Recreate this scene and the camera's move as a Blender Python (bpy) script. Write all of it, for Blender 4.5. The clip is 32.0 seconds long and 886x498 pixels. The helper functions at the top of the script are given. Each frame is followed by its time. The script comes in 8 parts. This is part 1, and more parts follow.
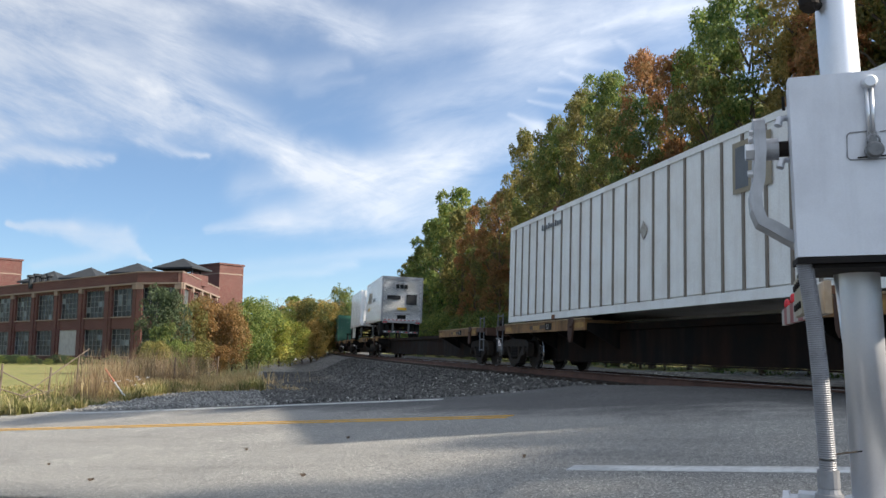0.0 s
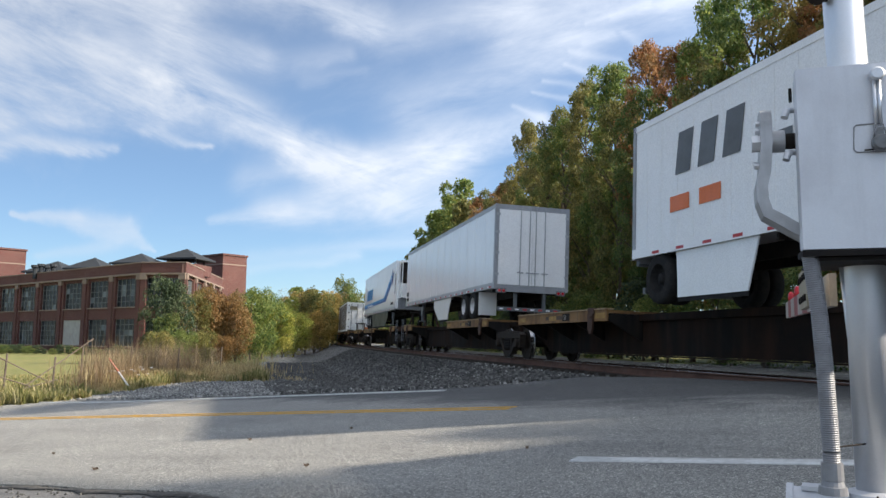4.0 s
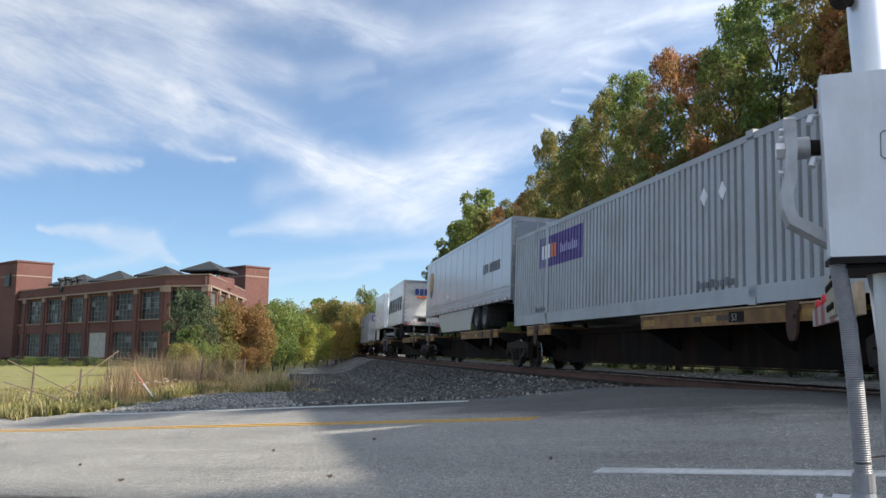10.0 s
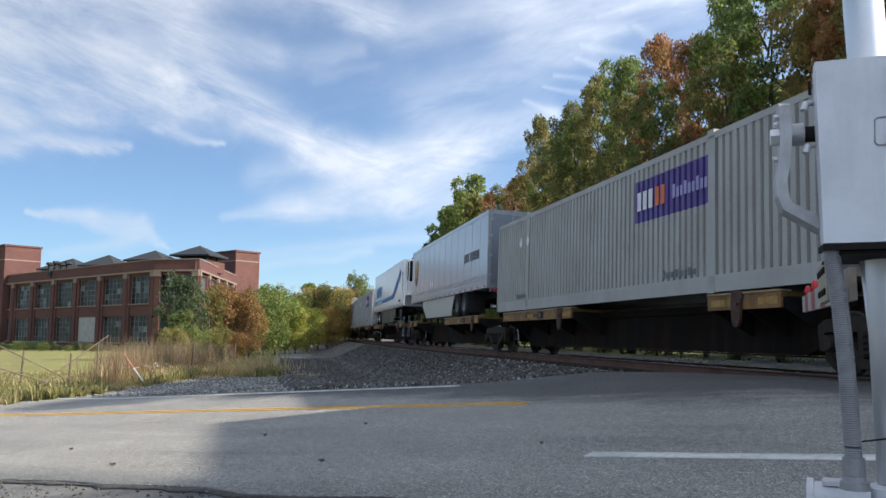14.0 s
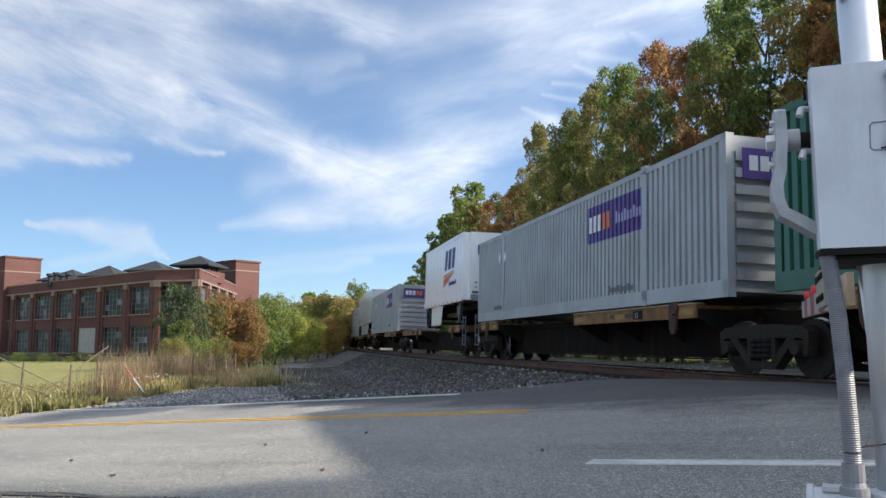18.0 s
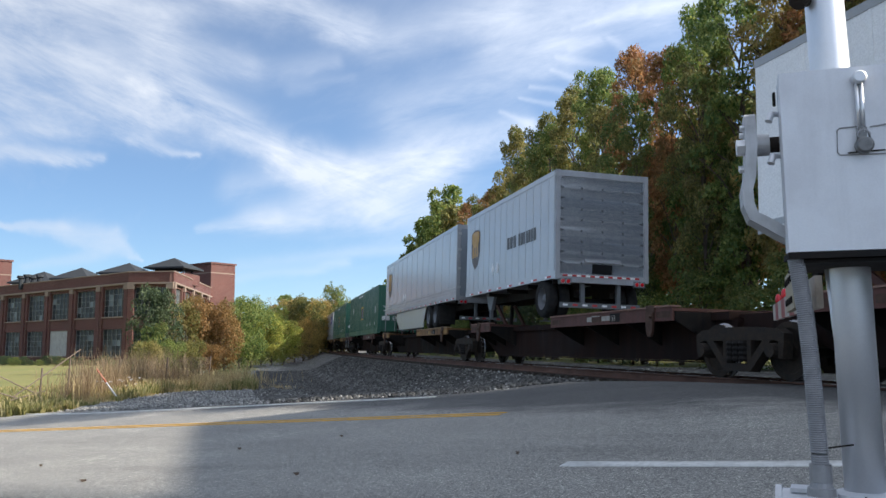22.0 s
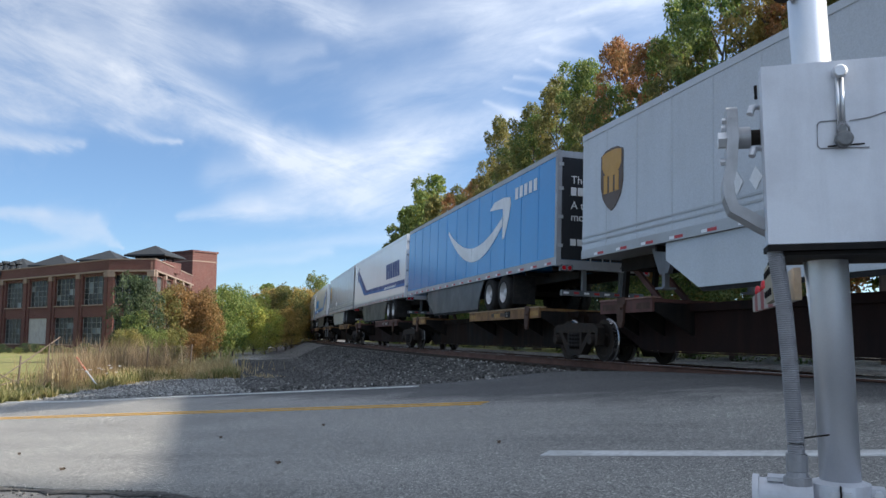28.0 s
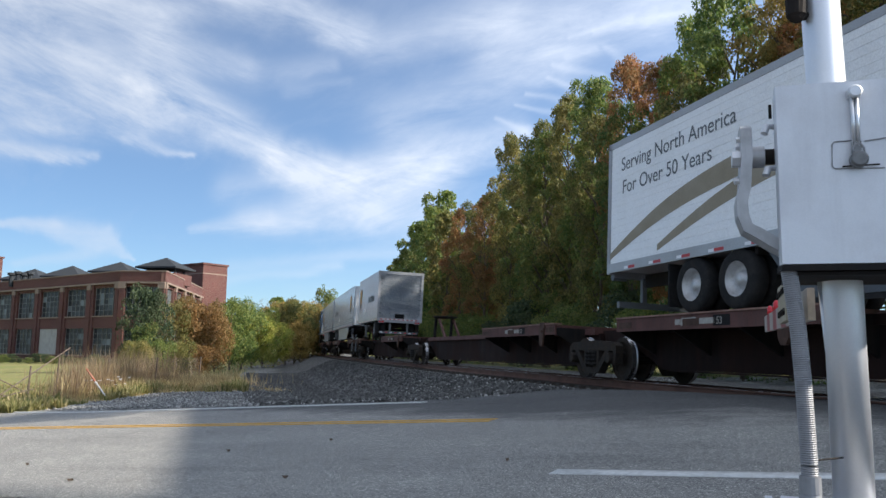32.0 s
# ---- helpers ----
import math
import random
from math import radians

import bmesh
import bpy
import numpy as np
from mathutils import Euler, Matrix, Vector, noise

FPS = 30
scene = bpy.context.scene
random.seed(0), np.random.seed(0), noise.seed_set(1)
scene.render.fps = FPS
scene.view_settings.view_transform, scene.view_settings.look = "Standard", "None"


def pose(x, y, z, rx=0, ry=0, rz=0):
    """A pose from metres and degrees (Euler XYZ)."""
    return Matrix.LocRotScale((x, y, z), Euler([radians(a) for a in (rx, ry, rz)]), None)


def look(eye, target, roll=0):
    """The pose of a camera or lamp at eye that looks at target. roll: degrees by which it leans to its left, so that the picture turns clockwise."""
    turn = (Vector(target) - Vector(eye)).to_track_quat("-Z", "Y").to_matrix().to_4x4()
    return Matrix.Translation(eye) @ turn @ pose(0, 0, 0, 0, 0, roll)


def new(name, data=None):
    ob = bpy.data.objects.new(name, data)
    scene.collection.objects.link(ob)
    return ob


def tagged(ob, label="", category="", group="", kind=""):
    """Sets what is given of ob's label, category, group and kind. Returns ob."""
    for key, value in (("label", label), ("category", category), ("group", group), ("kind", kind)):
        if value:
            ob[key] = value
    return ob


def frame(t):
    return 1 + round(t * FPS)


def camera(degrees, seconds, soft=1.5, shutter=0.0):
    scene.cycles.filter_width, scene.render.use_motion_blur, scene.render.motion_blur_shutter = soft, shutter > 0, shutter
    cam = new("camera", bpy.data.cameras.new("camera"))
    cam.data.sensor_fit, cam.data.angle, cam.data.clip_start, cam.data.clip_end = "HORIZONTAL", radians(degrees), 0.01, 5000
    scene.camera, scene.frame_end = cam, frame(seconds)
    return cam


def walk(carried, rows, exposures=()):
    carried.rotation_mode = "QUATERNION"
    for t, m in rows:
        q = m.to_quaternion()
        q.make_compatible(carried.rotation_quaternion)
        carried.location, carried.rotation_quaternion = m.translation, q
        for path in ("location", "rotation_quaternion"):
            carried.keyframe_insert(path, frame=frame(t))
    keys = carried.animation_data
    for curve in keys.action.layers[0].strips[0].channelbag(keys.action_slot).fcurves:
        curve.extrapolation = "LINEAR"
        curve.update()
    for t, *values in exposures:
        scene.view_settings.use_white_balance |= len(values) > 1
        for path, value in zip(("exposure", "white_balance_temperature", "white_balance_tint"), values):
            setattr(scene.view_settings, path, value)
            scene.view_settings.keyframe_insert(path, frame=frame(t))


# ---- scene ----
cam = camera(58.57, 32.0, soft=1.5)
EYE = 1.23                     # height of the lens over the road plane below it


def gaze(yaw, pitch, roll, sway):
    """Hand-held camera: yaw to the right, pitch up, roll to the left (degrees), sideways sway in metres."""
    return pose(sway, 0, EYE, 90 + pitch, 0, -yaw) @ pose(0, 0, 0, 0, 0, roll)


walk(cam, [
    (0, gaze(0.00, 7.15, 0.15, 0.008)), (0.5, gaze(-0.06, 6.96, 0.04, 0.006)), (1, gaze(-0.24, 6.73, 0.06, 0.003)),
    (1.5, gaze(-0.46, 6.61, -0.01, -0.000)), (2, gaze(-0.43, 6.42, 0.09, -0.004)), (2.5, gaze(-0.40, 6.40, 0.32, -0.003)),
    (3, gaze(-0.37, 6.52, 0.46, 0.001)), (3.5, gaze(-0.20, 6.54, 0.39, 0.003)), (5.5, gaze(-0.50, 6.37, 0.29, -0.000)),
    (6, gaze(-0.67, 6.32, 0.36, -0.002)), (6.5, gaze(-0.93, 6.41, 0.28, 0.001)), (7, gaze(-1.09, 6.56, 0.10, 0.005)),
    (7.5, gaze(-1.30, 6.63, -0.05, 0.006)), (8, gaze(-1.34, 6.56, -0.01, 0.002)), (8.5, gaze(-1.18, 6.56, 0.12, -0.001)),
    (9, gaze(-1.00, 6.98, 0.17, -0.002)), (9.5, gaze(-1.27, 7.30, 0.21, -0.003)), (10, gaze(-1.77, 7.27, 0.10, -0.001)),
    (10.5, gaze(-1.84, 7.07, -0.11, 0.000)), (11, gaze(-1.70, 6.62, -0.06, -0.003)), (11.5, gaze(-1.28, 6.51, 0.06, -0.007)),
    (12, gaze(-0.99, 6.59, 0.16, -0.010)), (12.5, gaze(-1.00, 6.55, 0.23, -0.011)), (13, gaze(-1.10, 6.34, 0.29, -0.013)),
    (13.5, gaze(-1.10, 6.16, 0.30, -0.014)), (14, gaze(-1.09, 6.20, 0.18, -0.014)), (14.5, gaze(-1.10, 6.50, -0.00, -0.011)),
    (16.5, gaze(-0.97, 7.04, -0.07, -0.009)), (17, gaze(-1.06, 6.89, -0.14, -0.009)), (17.5, gaze(-1.17, 6.76, -0.27, -0.008)),
    (18, gaze(-1.09, 6.79, -0.26, -0.005)), (18.5, gaze(-0.43, 6.94, -0.21, -0.003)), (19, gaze(0.16, 7.11, -0.32, -0.004)),
    (19.5, gaze(0.33, 7.24, -0.36, -0.004)), (20, gaze(0.23, 7.29, -0.36, -0.003)), (20.5, gaze(0.30, 7.22, -0.39, -0.002)),
    (21, gaze(0.66, 7.08, -0.36, 0.001)), (21.5, gaze(0.73, 6.93, -0.37, 0.006)), (22, gaze(0.58, 6.98, -0.32, 0.006)),
    (22.5, gaze(0.58, 6.97, -0.36, 0.004)), (23, gaze(0.62, 7.02, -0.41, 0.004)), (23.5, gaze(0.51, 7.00, -0.58, 0.005)),
    (24, gaze(0.21, 6.97, -0.66, 0.008)), (24.5, gaze(0.12, 7.11, -0.51, 0.010)), (25, gaze(0.11, 7.28, -0.35, 0.009)),
    (25.5, gaze(0.15, 7.29, -0.24, 0.006)), (27.5, gaze(1.83, 6.25, -0.02, 0.005)), (28, gaze(1.80, 6.23, -0.04, 0.008)),
    (28.5, gaze(1.62, 6.27, 0.02, 0.008)), (29, gaze(1.34, 6.39, 0.11, 0.006)), (29.5, gaze(1.29, 6.42, 0.10, 0.002)),
    (30, gaze(1.31, 6.53, 0.22, -0.001)), (30.5, gaze(1.35, 6.65, 0.28, -0.002)), (31, gaze(1.28, 6.78, 0.38, -0.002)),
    (31.5, gaze(1.34, 7.03, 0.62, -0.000)), (32, gaze(1.08, 7.36, 0.75, 0.001)),
], exposures=[(0, 0.78, 6900, 10), (6, 0.79, 6850, 10), (14, 0.76, 6700, 10), (22, 0.80, 6650, 10), (28, 0.73, 6480, 10), (32, 0.72, 6550, 10)])

# ---- light ----
SUN_AZ, SUN_EL = 101.0, 31.5    # degrees: clockwise from the y axis, over the horizon
world = bpy.data.worlds.new("sky")
scene.world = world
world.use_nodes = True
sun_data = bpy.data.lights.new("sun", "SUN")
sun_data.energy, sun_data.angle, sun_data.color = 5.0, radians(1.4), (1.0, 0.93, 0.83)
sun = new("sun", sun_data)
sun.matrix_world = look((0, 0, 0), (-math.sin(radians(SUN_AZ)) * math.cos(radians(SUN_EL)),
                                    -math.cos(radians(SUN_AZ)) * math.cos(radians(SUN_EL)), -math.sin(radians(SUN_EL))))


def make_sky():
    nt = world.node_tree
    nt.nodes.clear()
    n, l = nt.nodes.new, nt.links.new
    out, bg, sky = n("ShaderNodeOutputWorld"), n("ShaderNodeBackground"), n("ShaderNodeTexSky")
    sky.sky_type, sky.sun_disc = "NISHITA", False
    sky.sun_elevation, sky.sun_rotation = radians(SUN_EL), radians(SUN_AZ)
    sky.air_density, sky.dust_density, sky.ozone_density = 0.85, 0.0, 3.2
    bg.inputs[1].default_value = 0.122
    geo, sep = n("ShaderNodeTexCoord"), n("ShaderNodeSeparateXYZ")
    l(geo.outputs["Generated"], sep.inputs[0])

    def m(op, a, b=None, c=None, clamp=False):
        k = n("ShaderNodeMath")
        k.operation, k.use_clamp = op, clamp
        for i, v in enumerate((a, b, c)):
            if v is not None:
                if isinstance(v, (int, float)):
                    k.inputs[i].default_value = v
                else:
                    l(v, k.inputs[i])
        return k.outputs[0]

    # high thin cloud on a flat layer, drawn out along the wind
    zz = m("ADD", m("MAXIMUM", sep.outputs[2], 0.0), 0.12)
    px, py = m("DIVIDE", sep.outputs[0], zz), m("DIVIDE", sep.outputs[1], zz)
    ca, sa = math.cos(radians(WIND)), math.sin(radians(WIND))
    along = m("ADD", m("MULTIPLY", px, ca), m("MULTIPLY", py, sa))
    across = m("SUBTRACT", m("MULTIPLY", py, ca), m("MULTIPLY", px, sa))
    comb = n("ShaderNodeCombineXYZ")
    l(m("MULTIPLY", along, 0.3), comb.inputs[0])
    l(across, comb.inputs[1])

    def fbm(vec, scale, detail, rough, dist, seed):
        k = n("ShaderNodeTexNoise")
        k.noise_dimensions = "4D"
        l(vec, k.inputs["Vector"])
        for key, v in (("W", seed), ("Scale", scale), ("Detail", detail), ("Roughness", rough), ("Distortion", dist)):
            k.inputs[key].default_value = v
        return k.outputs[0]
    big = fbm(comb.outputs[0], 0.8, 4, 0.55, 0.5, 3.1)
    fine = fbm(comb.outputs[0], 3.2, 9, 0.66, 0.5, 7.7)
    # broad bands of thin cloud over the north-western sky, each drawn out into threads along its own lie
    front = m("MAXIMUM", sep.outputs[1], 0.05)
    ga0, gb0 = m("DIVIDE", sep.outputs[0], front), m("DIVIDE", sep.outputs[2], front)

    def threads(degrees, scale, seed):
        ct, st = math.cos(radians(degrees)), math.sin(radians(degrees))
        k = n("ShaderNodeCombineXYZ")
        l(m("MULTIPLY", m("ADD", m("MULTIPLY", ga0, ct), m("MULTIPLY", gb0, st)), 0.26), k.inputs[0])
        l(m("SUBTRACT", m("MULTIPLY", gb0, ct), m("MULTIPLY", ga0, st)), k.inputs[1])
        a, b = fbm(k.outputs[0], scale, 9, 0.66, 0.4, seed), fbm(k.outputs[0], scale * 0.28, 4, 0.55, 0.3, seed + 4)
        return m("ADD", m("MULTIPLY", a, 0.62), m("MULTIPLY", b, 0.38))
    soft = fbm(geo.outputs["Generated"], 9.0, 5, 0.55, 0.2, 1.3)
    puff = m("SUBTRACT", soft, 0.5)
    dens = None
    for strokes, degrees, seed, weight in ((CLOUD_BAND, -22, 2.0, 5.2), (CLOUD_MASS, 11, 5.0, 4.6), (CLOUD_WISP, -9, 8.0, 2.2), (CLOUD_STRIAE, -7, 9.5, 3.6)):
        thread = threads(degrees, 21.0, seed)
        ga = m("ADD", ga0, m("MULTIPLY", puff, 0.08))
        gb = m("ADD", gb0, m("ADD", m("MULTIPLY", puff, 0.05 if strokes is not CLOUD_STRIAE else 0.015), m("MULTIPLY", m("SUBTRACT", thread, 0.5), 0.05 if weight > 4 else 0.012)))
        stroke = None
        for (ax, ay, bx, by, w0, w1, amp) in strokes:
            dx, dy = bx - ax, by - ay
            rx, ry = m("SUBTRACT", ga, ax), m("SUBTRACT", gb, ay)
            t = m("DIVIDE", m("ADD", m("MULTIPLY", rx, dx), m("MULTIPLY", ry, dy)), dx * dx + dy * dy, clamp=True)
            ex, ey = m("SUBTRACT", rx, m("MULTIPLY", t, dx)), m("SUBTRACT", ry, m("MULTIPLY", t, dy))
            wide = 1.35 if strokes is CLOUD_STRIAE else 1.0
            wid = m("ADD", m("MULTIPLY", t, (w1 - w0) * wide), w0 * wide)
            d2 = m("DIVIDE", m("ADD", m("MULTIPLY", ex, ex), m("MULTIPLY", ey, ey)), m("MULTIPLY", wid, wid))
            g = m("MULTIPLY", m("EXPONENT", m("MULTIPLY", d2, -1.0)), amp)
            stroke = g if stroke is None else m("ADD", stroke, g)
        stroke = m("SUBTRACT", 1.0, m("EXPONENT", m("MULTIPLY", stroke, -2.2 if strokes is CLOUD_WISP else -1.1 if strokes is not CLOUD_STRIAE else -0.36)))
        g = m("MULTIPLY", stroke, m("MINIMUM", m("MAXIMUM", m("ADD", m("MULTIPLY", m("SUBTRACT", thread, 0.5), weight), 0.82), 0.10), 1.5))
        dens = g if dens is None else m("ADD", dens, g)
    dens = m("MINIMUM", dens, 0.9)
    dens = m("MULTIPLY", dens, m("MULTIPLY", sep.outputs[1], 6.0, clamp=True))
    # unseen cloud added overhead and behind the lens to brighten shaded sides
    overhead = m("MULTIPLY", m("SUBTRACT", sep.outputs[2], 0.42), 1.5, clamp=True)
    veil = m("ADD", overhead, m("ADD", m("MULTIPLY", m("SUBTRACT", big, 0.42), 0.9), m("MULTIPLY", m("SUBTRACT", fine, 0.5), 0.7)))
    veil = m("ADD", veil, m("MULTIPLY", sep.outputs[1], -0.72, clamp=True))
    high = m("MULTIPLY", m("MULTIPLY", m("SUBTRACT", gb0, 0.24), 2.2, clamp=True), m("MULTIPLY", soft, 0.42))
    dens = m("ADD", m("ADD", m("MULTIPLY", veil, 0.6, clamp=True), m("MULTIPLY", high, m("MULTIPLY", sep.outputs[1], 6.0, clamp=True))), dens)
    cover = m("MINIMUM", dens, 0.9)
    cover = m("MULTIPLY", cover, m("ADD", m("MULTIPLY", sep.outputs[2], 4.0, clamp=True), 0.12, clamp=True))
    tint = n("ShaderNodeMix")
    tint.data_type = "RGBA"
    tint.inputs[7].default_value = (5.1, 5.55, 6.3, 1)
    l(cover, tint.inputs[0])
    depth = n("ShaderNodeValToRGB")
    depth.color_ramp.elements[0].position, depth.color_ramp.elements[0].color = 0.0, (0.60, 0.70, 0.82, 1)
    depth.color_ramp.elements[1].position, depth.color_ramp.elements[1].color = 0.30, (1, 1, 1, 1)
    l(sep.outputs[2], depth.inputs[0])
    clear = n("ShaderNodeMix")
    clear.data_type, clear.blend_type = "RGBA", "MULTIPLY"
    clear.inputs[0].default_value = 1.0
    l(sky.outputs[0], clear.inputs[6])
    l(depth.outputs[0], clear.inputs[7])
    l(clear.outputs[2], tint.inputs[6])
    # the clear air is brighter towards the sun
    glow = m("ADD", 1.0, m("MULTIPLY", m("ADD", m("MULTIPLY", sep.outputs[0], math.sin(radians(SUN_AZ))), m("MULTIPLY", sep.outputs[1], math.cos(radians(SUN_AZ)))), 0.42))
    lit = n("ShaderNodeVectorMath")
    lit.operation = "SCALE"
    l(tint.outputs[2], lit.inputs[0])
    l(glow, lit.inputs["Scale"])
    l(lit.outputs[0], bg.inputs[0])
    l(bg.outputs[0], out.inputs[0])


WIND = 118.0
# from, to (across and up, over the distance northwards), half widths at both ends, strength
CLOUD_BAND = (
    (-0.646, 0.420, -0.358, 0.331, 0.0572, 0.0415, 0.75), (-0.358, 0.331, -0.193, 0.253, 0.0401, 0.0186, 0.85), (-0.193, 0.253, -0.068, 0.196, 0.0200, 0.0329, 0.80),
    (-0.640, 0.343, -0.378, 0.280, 0.0444, 0.0186, 0.60), (-0.632, 0.247, -0.427, 0.241, 0.0157, 0.0050, 0.75), (-0.635, 0.285, -0.458, 0.274, 0.0258, 0.0129, 0.50),
    (-0.392, 0.265, -0.310, 0.246, 0.0100, 0.0043, 0.50), (-0.274, 0.483, -0.100, 0.411, 0.0329, 0.0215, 0.50), (-0.635, 0.483, -0.340, 0.439, 0.0429, 0.0358, 0.50),
    (-0.361, 0.404, -0.241, 0.366, 0.0286, 0.0172, 0.40))
CLOUD_MASS = (
    (-0.227, 0.164, -0.010, 0.192, 0.0186, 0.0372, 0.75), (-0.299, 0.149, -0.191, 0.170, 0.0043, 0.0143, 0.80), (-0.141, 0.213, 0.012, 0.248, 0.0258, 0.0300, 0.60),
    (-0.018, 0.240, 0.115, 0.278, 0.0315, 0.0186, 0.60), (-0.068, 0.166, 0.033, 0.166, 0.0200, 0.0172, 0.70), (-0.258, 0.205, -0.163, 0.225, 0.0186, 0.0143, 0.30),
    (-0.225, 0.356, -0.128, 0.373, 0.0190, 0.0110, 0.20), (-0.181, 0.338, -0.107, 0.349, 0.0100, 0.0080, 0.12), (-0.063, 0.404, 0.087, 0.443, 0.0286, 0.0286, 0.30),
    (-0.047, 0.301, 0.168, 0.373, 0.0329, 0.0286, 0.33), (0.087, 0.412, 0.358, 0.475, 0.0429, 0.0429, 0.45))
CLOUD_WISP = (
    (-0.553, 0.160, -0.469, 0.150, 0.0029, 0.0072, 1.00), (-0.473, 0.151, -0.418, 0.132, 0.0086, 0.0150, 0.95), (-0.418, 0.131, -0.375, 0.107, 0.0114, 0.0021, 0.70),
    (-0.520, 0.102, -0.435, 0.115, 0.0057, 0.0086, 0.30), (-0.254, 0.089, -0.118, 0.104, 0.0064, 0.0064, 0.30), (-0.255, 0.104, -0.032, 0.126, 0.0086, 0.0086, 0.20))
CLOUD_STRIAE = (
    (0.182, 0.387, 0.219, 0.398, 0.0036, 0.0043, 0.70), (0.234, 0.401, 0.265, 0.381, 0.0043, 0.0079, 0.70), (0.161, 0.375, 0.231, 0.365, 0.0036, 0.0043, 0.60),
    (0.149, 0.357, 0.193, 0.346, 0.0029, 0.0050, 0.70), (0.123, 0.336, 0.178, 0.327, 0.0021, 0.0043, 0.65), (0.108, 0.320, 0.163, 0.311, 0.0021, 0.0036, 0.60),
    (0.077, 0.301, 0.121, 0.286, 0.0021, 0.0050, 0.60), (0.185, 0.415, 0.267, 0.442, 0.0029, 0.0036, 0.50), (0.218, 0.424, 0.335, 0.453, 0.0029, 0.0036, 0.45))
make_sky()

# ---- materials ----


def material(name, build):
    mat = bpy.data.materials.new(name)
    mat.use_nodes = True
    nt = mat.node_tree
    build(nt, nt.nodes["Principled BSDF"])
    return mat


def noise_node(nt, scale, detail=6, rough=0.55, space="Object", stretch=(1, 1, 1), distortion=0.0):
    co, mp, no = nt.nodes.new("ShaderNodeTexCoord"), nt.nodes.new("ShaderNodeMapping"), nt.nodes.new("ShaderNodeTexNoise")
    mp.inputs["Scale"].default_value = stretch
    no.inputs["Scale"].default_value, no.inputs["Detail"].default_value = scale, detail
    no.inputs["Roughness"].default_value, no.inputs["Distortion"].default_value = rough, distortion
    nt.links.new(co.outputs[space], mp.inputs[0])
    nt.links.new(mp.outputs[0], no.inputs["Vector"])
    return no.outputs[0]


def ramp(nt, fac, stops, ease="LINEAR"):
    r = nt.nodes.new("ShaderNodeValToRGB")
    r.color_ramp.interpolation = ease
    while len(r.color_ramp.elements) < len(stops):
        r.color_ramp.elements.new(0.5)
    for e, (p, c) in zip(r.color_ramp.elements, stops):
        e.position, e.color = p, (*c, 1) if len(c) == 3 else c
    nt.links.new(fac, r.inputs[0])
    return r.outputs[0]


def mix_rgb(nt, fac, a, b, mode="MIX"):
    k = nt.nodes.new("ShaderNodeMix")
    k.data_type, k.blend_type = "RGBA", mode
    for i, v in ((0, fac), (6, a), (7, b)):
        if isinstance(v, (int, float)):
            k.inputs[i].default_value = v
        elif isinstance(v, tuple):
            k.inputs[i].default_value = (*v, 1)
        else:
            nt.links.new(v, k.inputs[i])
    return k.outputs[2]


def bump(nt, bsdf, height, strength, distance):
    b = nt.nodes.new("ShaderNodeBump")
    b.inputs["Strength"].default_value, b.inputs["Distance"].default_value = strength, distance
    nt.links.new(height, b.inputs["Height"])
    nt.links.new(b.outputs[0], bsdf.inputs["Normal"])


def worn(name, base, dirt, rough=0.5, metal=0.0, amount=0.35, scale=1.2, streak=True, grain=40.0, relief=0.15, island=0.0):
    """Painted or bare surface with large stains, downward streaks and fine grain."""
    def build(nt, bsdf):
        a = noise_node(nt, scale, 7, 0.62)
        b = noise_node(nt, scale * 3, 6, 0.6, stretch=(1, 1, 0.12) if streak else (1, 1, 1))
        g = noise_node(nt, grain, 3, 0.6)
        fa = ramp(nt, a, ((0.42, (0, 0, 0)), (0.75, (amount, amount, amount))))
        fb = ramp(nt, b, ((0.48, (0, 0, 0)), (0.78, (amount, amount, amount))))
        c = mix_rgb(nt, fa, base, dirt)
        c = mix_rgb(nt, fb, c, dirt)
        low, top = (0.88, 1.06) if grain < 100 else (0.97, 1.02)
        shade = ramp(nt, g, ((0.3, (low,) * 3), (0.7, (top,) * 3)))
        c = mix_rgb(nt, 1.0, c, shade, "MULTIPLY")
        if island:
            oi = nt.nodes.new("ShaderNodeObjectInfo")
            c = mix_rgb(nt, 1.0, c, ramp(nt, oi.outputs["Random"], ((0, (1 - island,) * 3), (1, (1 + island,) * 3))), "MULTIPLY")
        nt.links.new(c, bsdf.inputs["Base Color"])
        bsdf.inputs["Metallic"].default_value = metal
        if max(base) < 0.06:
            bsdf.inputs["Specular IOR Level"].default_value = 0.12      # weak reflection on the darkest colours
        less, more = (0.12, 0.2) if rough > 0.2 else (0.03, 0.06)      # clean gloss paint varies little
        r = ramp(nt, a, ((0.3, (max(rough - less, 0.05),) * 3), (0.75, (min(rough + more, 1),) * 3)))
        nt.links.new(r, bsdf.inputs["Roughness"])
        if relief:
            bump(nt, bsdf, g, relief, 0.004)
    return material(name, build)


def plain(name, colour, rough=0.5, metal=0.0):
    return worn(name, colour, tuple(c * 0.55 for c in colour), rough, metal, 0.25, 2.0, relief=0.0)


